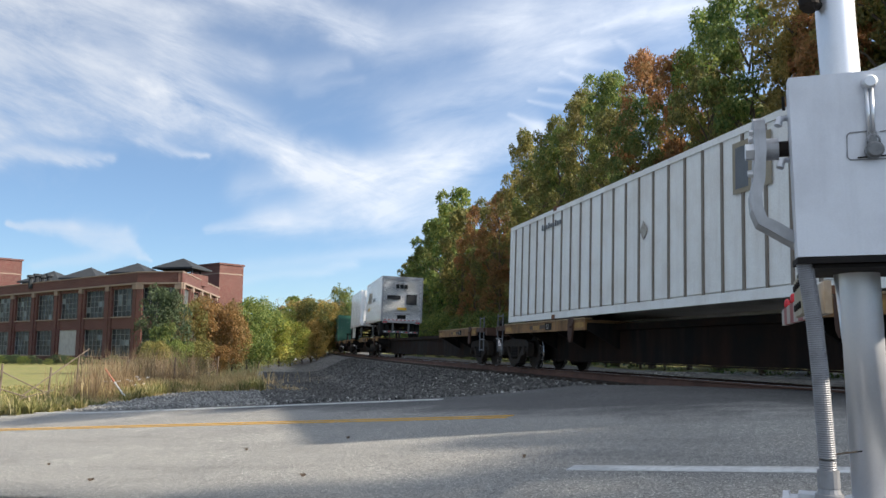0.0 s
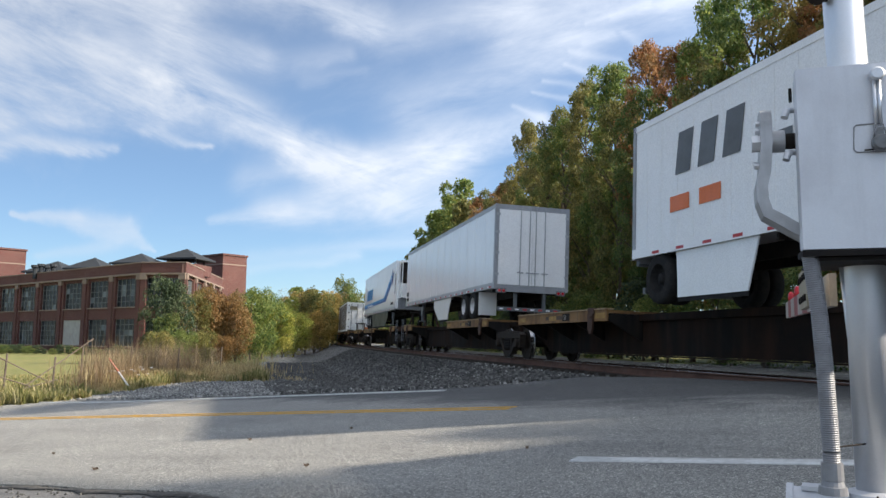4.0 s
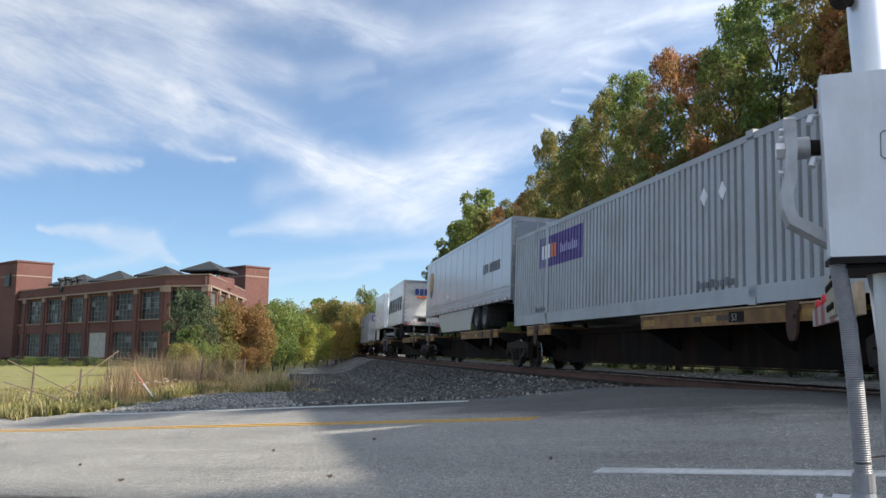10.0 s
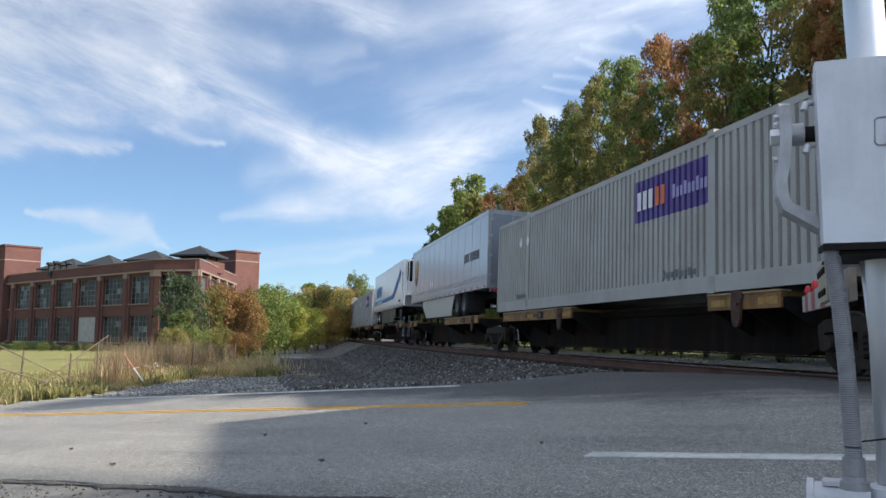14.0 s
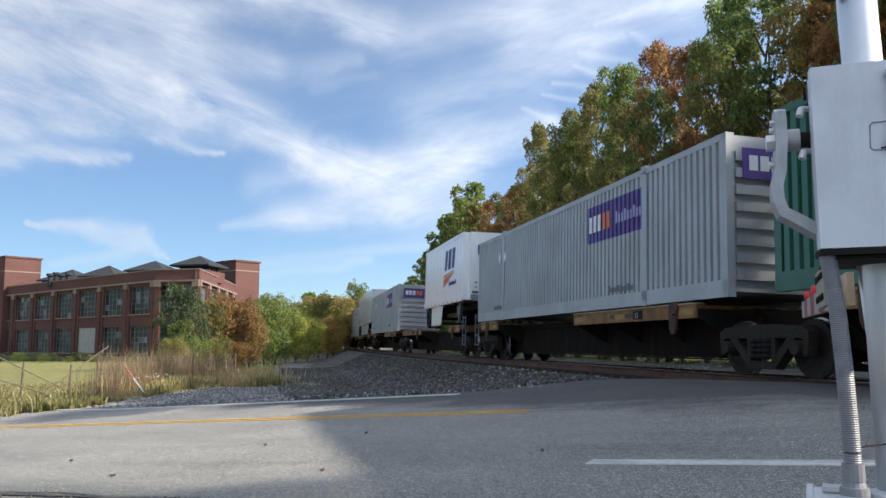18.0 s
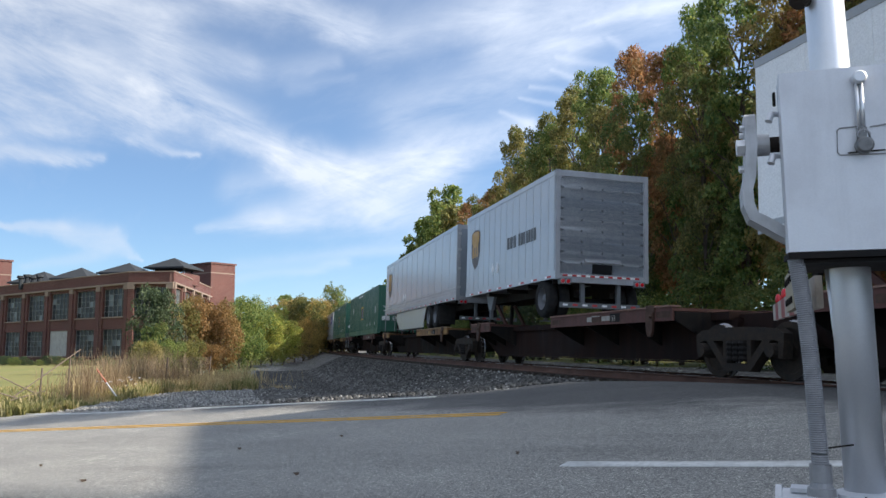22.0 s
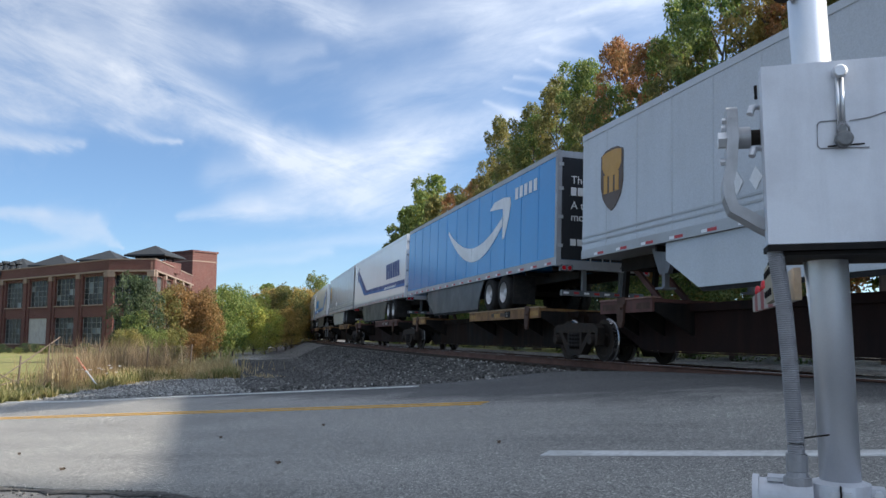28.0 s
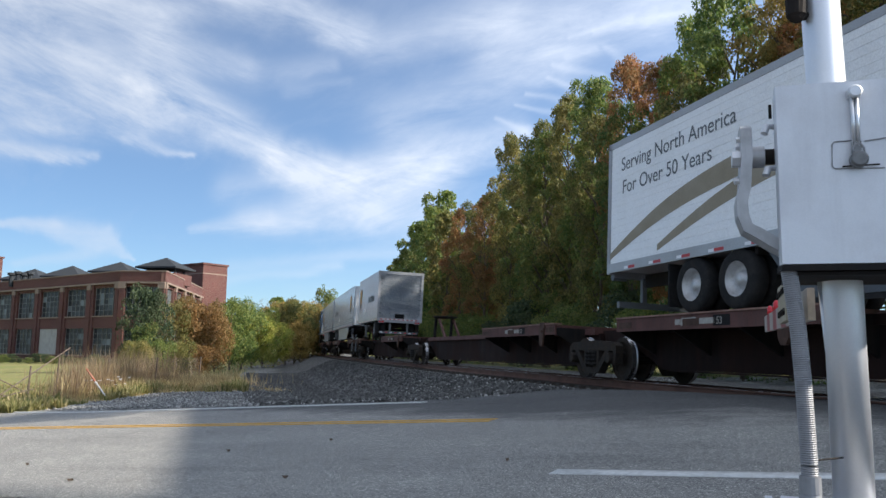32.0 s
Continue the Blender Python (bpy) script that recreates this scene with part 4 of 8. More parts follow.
def trailer(length, paint, label, rear, skirt=None, skirt_span=None, bogie=0.0, panels=None, rim=None, reefer=False, kind="plate",
            tail_mat=None, marks=True, sill=None):
    """A road trailer; y from 0 (trailing end) to length (leading end). rear: which end carries the wheels and doors."""
    L = length
    root = thing("road_trailer", label, "trailer", "loads of the freight train")
    flip = (lambda y: y) if rear == "trail" else (lambda y: L - y)

    def span(a, b):
        return tuple(sorted((flip(a), flip(b))))
    rear_y, front_y = flip(0.0), flip(L)
    out = -1 if rear == "trail" else 1         # the way out through the rear doors
    rim = rim or RIM
    bm = bmesh.new()
    add_box(bm, -1.285, 1.285, 0.03, L - 0.03, TZ0 + 0.02, TZ1 - 0.03)
    bmesh.ops.bevel(bm, geom=[e for e in bm.edges if abs(e.verts[0].co.x - e.verts[1].co.x) < 0.01
                              and abs(e.verts[0].co.y - e.verts[1].co.y) < 0.01 and abs(e.verts[0].co.y - front_y) < 0.1],
                    offset=0.12 if L > 10 else 0.24, segments=5, affect="EDGES")
    part("body", bm, paint, root)
    for sx in (-1, 1):
        box_part("top_rail", *sorted((sx * 1.27, sx * 1.3)), *span(0.0, L - (0.14 if L > 10 else 0.26)), TZ1 - 0.13, TZ1, SILVER if kind != "plain" and paint is not GREY_PAINT and L > 10 else paint, root, bevel=0.006)
    for sx in (-1, 1):
        box_part("bottom_rail", *sorted((sx * 1.27, sx * 1.302)), *span(0.0, L - (0.14 if L > 10 else 0.26)), TZ0 - 0.03, TZ0 + 0.16, sill or (SILVER if L > 10 else paint), root, bevel=0.006)
    if kind == "plate":
        n = int(L / (1.22 if L > 10 else 0.56))
        for k in range(1, n):
            y = k * L / n
            box_part("panel_joint", -1.293, -1.284, y - 0.03, y + 0.03, TZ0 + 0.16, TZ1 - 0.13, panels or paint, root)
    if kind == "planked":
        for k in range(17):
            z = TZ0 + 0.2 + k * 0.145
            box_part("side_plank", -1.291, -1.284, 0.1, L - 0.16, z, z + 0.127, paint, root)
    if marks:
        n = int(L / 0.95)
        for k in range(n):
            ob = part("reflector", MARKS[0], RED, root)
            ob.location = (0, 0.3 + k * (L - 0.5) / n, TZ0)
            ob = part("reflector", MARKS[1], REFLECT_WHITE, root)
            ob.location = (0, 0.3 + k * (L - 0.5) / n, TZ0)
    # underframe, landing legs, wheels
    y0, y1 = span(0.3, L - 0.6)
    for x in (-0.5, 0.5):
        box_part("frame_rail", x - 0.05, x + 0.05, y0, y1, TZ0 - 0.3, TZ0 - 0.03, BLACK_STEEL, root)
    for k in range(int(L / 1.8)):
        y = 0.4 + k * 1.8
        if y < L - 0.5:
            box_part("cross_member", -1.2, 1.2, y, y + 0.06, TZ0 - 0.14, TZ0 - 0.031, BLACK_STEEL, root)
    legs_y = flip(L - 3.0) if L > 10 else flip(L - 2.2)
    for x in (-0.95, 0.95):
        bm = bmesh.new()
        add_prism(bm, [(legs_y - 0.42, TZ0 - 0.03), (legs_y + 0.42, TZ0 - 0.03), (legs_y + 0.15, TZ0 - 0.55), (legs_y - 0.15, TZ0 - 0.55)], x - 0.05, x + 0.05, "x")
        add_box(bm, x - 0.05, x + 0.05, legs_y - 0.05, legs_y + 0.05, 1.46, TZ0 - 0.545)
        add_box(bm, x - 0.14, x + 0.14, legs_y - 0.13, legs_y + 0.13, 1.42, 1.46)
        part("landing_leg", bm, LEG_STEEL, root, "dark grey landing leg")
    axles = (1.6 + bogie, 2.85 + bogie) if L > 10 else (1.0 + bogie,)
    bm = bmesh.new()
    ya, yb = span(axles[0] - 0.5, axles[-1] + 0.6)
    for x in (-0.5, 0.5):
        add_box(bm, x - 0.06, x + 0.06, ya, yb, TYRE_Z + 0.55, TZ0 - 0.25)
    for a in axles:
        add_tube(bm, [(-1.1, flip(a), TYRE_Z + 0.5), (1.1, flip(a), TYRE_Z + 0.5)], [0.07, 0.07], 8)
    part("axle_frame", bm, BLACK_STEEL, root)
    for a in axles:
        wheel_pair(root, flip(a), TYRE_Z + 0.5, rim)
    if L > 10:
        box_part("mudflap", -1.25, -0.6, *span(axles[0] - 0.78, axles[0] - 0.75), TYRE_Z + 0.15, TZ0 - 0.05, TYRE if skirt != "white" else WHITE_PAINT, root)
    if skirt:
        mat = {"white": WHITE_PAINT, "grey": GREY_PAINT, "dark": SKIRT_DARK}[skirt]
        za, zt = TZ0 - 0.9, TZ0 - 0.03
        if skirt_span:
            a, b = (L * (1 - skirt_span[1]), L * (1 - skirt_span[0]))
        else:
            a, b = (axles[-1] + 0.62, L - 3.45) if L > 10 else (axles[-1] + 0.62, axles[-1] + 3.1)
        sweep = 0.55 if L > 10 else 0.05
        # hollowed towards the tyres, cut back at the landing legs
        curve = [(a + sweep * math.sin(t * math.pi / 2), zt + (za - zt) * t) for t in (0.0, 0.2, 0.4, 0.6, 0.8, 1.0)]
        nose = [(b - (1.0 if L > 10 else 0.3), za), (b, zt - (0.32 if L > 10 else 0.0)), (b, zt)]
        skirt_ob = decal(root, "side_skirt", [(flip(p), q) for p, q in curve + nose], mat, x=-1.2, lift=0.03)
        decal(skirt_ob, "skirt_strip", [(flip(p), q) for p, q in ((a + sweep, za - 0.08), (a + sweep, za), (b - (1.0 if L > 10 else 0.3), za), (b - (1.1 if L > 10 else 0.3), za - 0.08))],
              TYRE, x=-1.205, lift=0.012, label="black rubber strip")
    # rear frame, doors, bumper
    door_mat = tail_mat or paint
    fy0, fy1 = sorted((rear_y, rear_y - out * 0.12))
    bm = bmesh.new()
    for x in (-1.3, 1.18):
        add_box(bm, x, x + 0.12, fy0 - 0.003, fy1 + 0.003, TZ0 - 0.05, TZ1 + 0.004)
    add_box(bm, -1.18, 1.18, fy0, fy1, TZ1 - 0.16, TZ1)
    add_box(bm, -1.18, 1.18, fy0, fy1, TZ0 - 0.12, TZ0 + 0.1)
    part("rear_frame", bm, FRAME_STEEL if kind != "plain" else paint, root, bevel=0.008)
    dy0, dy1 = sorted((rear_y + out * 0.012, rear_y - out * 0.05))
    if L > 10:
        for a, b in ((-1.17, -0.005), (0.005, 1.17)):
            door = box_part("door", a, b, dy0, dy1, TZ0 + 0.11, TZ1 - 0.17, door_mat, root, bevel=0.006)
            for x in (a + 0.42 if a > -1 else b - 0.42, b - 0.1 if a < -1 else a + 0.1):
                bm = bmesh.new()
                yy = rear_y + out * 0.05
                add_tube(bm, [(x, yy, TZ0 + 0.05), (x, yy, TZ1 - 0.08)], [0.016, 0.016], 6)
                add_box(bm, x - 0.1, x + 0.12, yy - 0.015, yy + 0.015, TZ0 + 0.5, TZ0 + 0.54)
                part("lock_rod", bm, SILVER, door)
            for z in (TZ0 + 0.4, TZ0 + 1.1, TZ0 + 1.8, TZ0 + 2.4):
                xx = a - 0.1 if a < -1 else b - 0.02
                box_part("hinge", xx, xx + 0.12, *sorted((rear_y + out * 0.035, rear_y + out * 0.01)), z, z + 0.08, SILVER, door)
    else:
        # roller door of hinged panels, set back in its frame
        z0, z1, n = TZ0 + 0.105, TZ1 - 0.165, 9
        ry0, ry1 = sorted((rear_y - out * 0.03, rear_y - out * 0.06))
        door = box_part("roller_door", -1.175, 1.175, *sorted((rear_y - out * 0.062, rear_y - out * 0.08)), z0, z1, BLACK_STEEL, root)
        for k in range(n):
            za = z0 + (z1 - z0) * k / n
            box_part("door_panel", -1.165, 1.165, ry0, ry1, za + 0.003, za + (z1 - z0) / n - 0.003, door_mat, door, bevel=0.004)
        bm = bmesh.new()
        for k in range(1, n):
            za = z0 + (z1 - z0) * k / n
            for x in (-0.58, 0.0, 0.58):
                add_box(bm, x - 0.022, x + 0.022, *sorted((rear_y - out * 0.02, rear_y - out * 0.032)), za - 0.03, za + 0.03)
            for sx in (-1, 1):
                add_prism(bm, [(sx * 1.168, za - 0.04), (sx * 1.168, za + 0.04), (sx * 1.05, za + 0.006), (sx * 1.05, za - 0.006)], *sorted((rear_y - out * 0.02, rear_y - out * 0.032)), "y")
        part("panel_hinges", bm, INK_GREY if door_mat is DOOR_STEEL else FRAME_STEEL, door)
        ya, yb = sorted((rear_y + out * 0.02, rear_y - out * 0.03))
        box_part("pull_plate", -0.5, 0.5, ya, yb, z0 + 0.30, z0 + 0.40, FRAME_STEEL, door, "pale pull plate", bevel=0.004)
        box_part("latch_recess", -0.28, 0.26, ya + 0.012, yb, z0 + 0.02, z0 + 0.27, DARK, door)
        for k in range(9):
            x = -1.1 + k * 0.25
            box_part("tail_reflector", x, x + 0.125, *sorted((rear_y + out * 0.012, rear_y)), TZ0 + 0.03, TZ0 + 0.075, RED, root)
            if k < 8:
                box_part("tail_reflector", x + 0.125, x + 0.25, *sorted((rear_y + out * 0.012, rear_y)), TZ0 + 0.03, TZ0 + 0.075, REFLECT_WHITE, root)
    bm = bmesh.new()
    by0, by1 = sorted((rear_y - out * 0.1, rear_y - out * 0.2))
    add_box(bm, -1.1, 1.1, by0, by1, TZ0 - 0.75, TZ0 - 0.62)
    for x in (-0.55, 0.45):
        add_box(bm, x, x + 0.1, by0, by1, TZ0 - 0.62, TZ0 - 0.1)
    bumper = part("rear_bumper", bm, INK_GREY, root, "dark grey rear bumper", bevel=0.008)
    for k in range(8):
        x = -1.05 + k * 0.27
        box_part("bumper_reflector", x, x + 0.135, *sorted((rear_y - out * 0.095, rear_y - out * 0.11)), TZ0 - 0.71, TZ0 - 0.66, RED if k % 2 else REFLECT_WHITE, bumper)
    for x in (-1.19, 0.87):
        house = box_part("light_box", x, x + 0.32, *sorted((rear_y + out * 0.012, rear_y - out * 0.1)), TZ0 - 0.17, TZ0 - 0.02, INK_GREY, root, bevel=0.01)
        for dx in (0.085, 0.235):
            for r, mat, lift in ((0.066, FRAME_STEEL, 0.02), (0.052, RED_LENS, 0.03)):
                bm = bmesh.new()
                add_tube(bm, [(x + dx, rear_y + out * 0.005, TZ0 - 0.095), (x + dx, rear_y + out * lift, TZ0 - 0.095)], [r, r], 14)
                part("tail_light" if mat is RED_LENS else "light_ring", bm, mat, house, "red tail light" if mat is RED_LENS else "")
    if reefer:
        fo = -out
        a, b = sorted((front_y - fo * 0.02, front_y + fo * 0.55))
        unit = box_part("cooling_unit", -1.05, 1.05, a, b, TZ0 + 0.62, TZ1 - 0.05, WHITE_PAINT, root, "white cooling unit", bevel=0.12)
        lo, hi = sorted((front_y + fo * 0.5, front_y + fo * 0.565))
        box_part("grille", -1.02, -0.18, lo, hi, TZ0 + 1.5, TZ1 - 0.16, DARK, unit, "black air grille", bevel=0.03)
        box_part("grille", -1.02, 1.02, lo, hi, TZ0 + 1.42, TZ0 + 1.52, DARK, unit, "black trim band")
        lo, hi = sorted((front_y + fo * 0.56, front_y + fo * 0.585))
        for k in range(4):
            z = TZ0 + 1.72 + k * 0.22
            box_part("louvre", -0.92, -0.28, lo, hi, z, z + 0.05, BLACK_STEEL, unit)
        bm = bmesh.new()
        for k in range(5):
            add_box(bm, -0.35 + k * 0.24, -0.17 + k * 0.24, lo - 0.008, hi - 0.008, TZ0 + 1.0, TZ0 + 1.25)
        part("lettering", bm, INK, unit)
        for x in (-0.05, 0.35):
            box_part("vent", x, x + 0.28, lo - 0.006, hi - 0.01, TZ0 + 0.8, TZ0 + 0.86, INK, unit)
        lo, hi = sorted((front_y - fo * 0.01, front_y + fo * 0.34))
        box_part("grille", -1.062, -1.02, lo, hi, TZ0 + 1.5, TZ1 - 0.2, DARK, unit, "black air grille", bevel=0.01)
        lo, hi = sorted((front_y, front_y + fo * 0.012))
        box_part("front_plate", -1.15, 1.15, lo, hi, TZ0 - 0.02, TZ0 + 0.6, FRAME_STEEL, root, "scuffed metal front plate")
    elif L < 10:
        # flat nose: hose box, sign frames and a steel kick plate
        fo = -out
        lo, hi = sorted((front_y - fo * 0.035, front_y + fo * 0.012))
        box_part("kick_plate", -1.03, 1.03, lo, hi, TZ0 - 0.02, TZ0 + 0.22, FRAME_STEEL, root, "scuffed steel kick plate", bevel=0.004)
        box_part("number_plate", -0.98, -0.62, *sorted((front_y, front_y + fo * 0.014)), TZ0 + 0.27, TZ0 + 0.36, INK_GREY, root)
        hose = box_part("hose_box", 0.28, 0.62, *sorted((front_y - fo * 0.03, front_y + fo * 0.09)), TZ0 + 0.36, TZ0 + 0.74, FRAME_STEEL, root, "grey hose connection box", bevel=0.015)
        for x in (0.38, 0.52):
            bm = bmesh.new()
            add_tube(bm, [(x, front_y + fo * 0.08, TZ0 + 0.5), (x, front_y + fo * 0.17, TZ0 + 0.45), (x + 0.03, front_y + fo * 0.15, TZ0 + 0.1), (x + 0.02, front_y + fo * 0.05, TZ0 - 0.25)], [0.02] * 4, 8)
            part("air_hose", bm, TYRE, hose, "black air hose", smooth=True)
        for x in (-0.72, -0.2):
            for a in range(4):
                sx, sz = ((-1, -1), (1, -1), (1, 1), (-1, 1))[a]
                bm = bmesh.new()
                add_box(bm, x + sx * 0.1 - 0.055, x + sx * 0.1 + 0.055, *sorted((front_y - fo * 0.032, front_y + fo * 0.004)), TZ0 + 0.62 + sz * 0.1 - 0.02, TZ0 + 0.62 + sz * 0.1 + 0.02)
                part("sign_clip", bm, FRAME_STEEL, root)
    else:
        bm = bmesh.new()
        a, b = sorted((front_y + 0.0, front_y - out * 0.03))
        for x in (-0.7, 0.0, 0.7):
            add_box(bm, x - 0.04, x + 0.04, a, b, TZ0 + 0.1, TZ1 - 0.1)
        part("front_rib", bm, paint, root)
    return root


def spring_mesh():
    bm = bmesh.new()
    zs, rs = [], []
    for k in range(9):
        zs.append((0, 0, 0.28 + 0.042 * k))
        rs.append(0.095 if k % 2 else 0.07)
    add_tube(bm, zs, rs, 8)
    return finish(bm, "spring", BLACK_STEEL)


def axle_cap_mesh(sx):
    bm = bmesh.new()
    add_tube(bm, [(-sx * 0.1, 0, 0.46), (sx * 0.17, 0, 0.46)], [0.14, 0.11], 12)
    return finish(bm, "axle_cap", TRUCK_STEEL)


SPRING = spring_mesh()
AXLE_CAP = {sx: axle_cap_mesh(sx) for sx in (-1, 1)}


def bogie(parent, y):
    """A three-piece bogie with two wheel sets."""
    bm = bmesh.new()
    add_box(bm, -1.0, 1.0, y - 0.2, y + 0.2, 0.42, 0.72)
    top = part("bogie", bm, TRUCK_STEEL, parent, bevel=0.02)
    for sx in (-1, 1):
        x = sx * 1.0
        bm = bmesh.new()
        for prof in ([(-1.14, 0.58), (-1.14, 0.72), (-0.98, 0.80), (-0.3, 0.84), (0.3, 0.84), (0.98, 0.80), (1.14, 0.72), (1.14, 0.58), (0.9, 0.62), (-0.9, 0.62)],
                     [(-1.14, 0.58), (-1.02, 0.60), (-1.0, 0.34), (-1.1, 0.34)], [(1.14, 0.58), (1.02, 0.60), (1.0, 0.34), (1.1, 0.34)],
                     [(-0.86, 0.63), (-0.66, 0.63), (-0.26, 0.24), (-0.34, 0.13)], [(0.86, 0.63), (0.66, 0.63), (0.26, 0.24), (0.34, 0.13)],
                     [(-0.36, 0.12), (0.36, 0.12), (0.28, 0.25), (-0.28, 0.25)], [(-0.36, 0.25), (-0.26, 0.25), (-0.26, 0.63), (-0.36, 0.63)], [(0.36, 0.25), (0.26, 0.25), (0.26, 0.63), (0.36, 0.63)]):
            add_prism(bm, [(y + a, b) for a, b in prof], x - 0.09, x + 0.09, "x")
        part("side_frame", bm, TRUCK_STEEL, top)
        for dy in (-0.16, 0.0, 0.16):
            part("spring", SPRING, BLACK_STEEL, top).location = (x + sx * 0.07, y + dy, 0)
        for a in (-0.9, 0.9):
            part("axle_cap", AXLE_CAP[sx], TRUCK_STEEL, top).location = (x, y + a, 0)
    for a in (-0.9, 0.9):
        for sx in (-1, 1):
            bm = bmesh.new()
            x = sx * 0.70
            rings = []
            prof = [(0.0, 0.02), (0.12, 0.03), (0.16, 0.06), (0.34, 0.03), (0.36, 0.0), (0.458, 0.0), (0.458, 0.1), (0.485, 0.115), (0.485, 0.14), (0.34, 0.13)]
            for k in range(28):
                t = 2 * math.pi * k / 28
                rings.append([bm.verts.new((x + sx * (0.11 - w), y + a + r * math.cos(t), 0.46 + r * math.sin(t))) for r, w in prof[1:]])
            hub = bm.verts.new((x + sx * 0.09, y + a, 0.46))
            for p, q in zip(rings, rings[1:] + rings[:1]):
                for j in range(len(prof) - 2):
                    bm.faces.new((p[j], p[j + 1], q[j + 1], q[j])).material_index = 1 if j in (4, 5) else 0
                bm.faces.new((hub, p[0], q[0]))
            part("wheel", bm, TRUCK_STEEL, top, "steel wheel with a bright tread", smooth=False).data.materials.append(RAIL_TOP)
        bm = bmesh.new()
        add_tube(bm, [(-0.7, y + a, 0.46), (0.7, y + a, 0.46)], [0.08, 0.08], 8)
        part("axle", bm, BLACK_STEEL, top)
    return top


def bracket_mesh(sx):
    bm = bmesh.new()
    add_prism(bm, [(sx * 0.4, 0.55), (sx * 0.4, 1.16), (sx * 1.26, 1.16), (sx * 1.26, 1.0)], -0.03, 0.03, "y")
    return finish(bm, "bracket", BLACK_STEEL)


BRACKET = {sx: bracket_mesh(sx) for sx in (-1, 1)}


def pedestal_mesh(sx):
    """A folding container corner bracket that straddles the side ledge."""
    bm = bmesh.new()
    add_box(bm, *sorted((sx * 1.1, sx * 1.345)), -0.16, 0.16, 1.15, 1.30)
    add_prism(bm, [(-0.14, 1.16), (0.14, 1.16), (0.11, 0.80), (0.05, 0.70), (-0.06, 0.70), (-0.12, 0.82)], *sorted((sx * 1.318, sx * 1.37)), "x")
    add_tube(bm, [(sx * 1.36, -0.09, 1.08), (sx * 1.42, -0.09, 1.08)], [0.03, 0.03], 8)
    return finish(bm, "pedestal", BRONZE_TRIM)


def sorted_quad(a0, a1, b0, b1, z0, z1):
    """Upright outline from a foot (a0, a1) to a head (b0, b1)."""
    a0, a1, b0, b1 = min(a0, a1), max(a0, a1), min(b0, b1), max(b0, b1)
    return [(a0, z0), (a1, z0), (b1, z1), (b0, z1)]


FADED_INK = worn("faded_ink", (0.07, 0.055, 0.045), (0.16, 0.09, 0.05), 0.8, 0, 0.8, 9, False)
LETTER_WORN = worn("worn_lettering", (0.42, 0.40, 0.36), (0.16, 0.12, 0.10), 0.7, 0, 0.7, 8, False)
PEDESTAL = {sx: pedestal_mesh(sx) for sx in (-1, 1)}


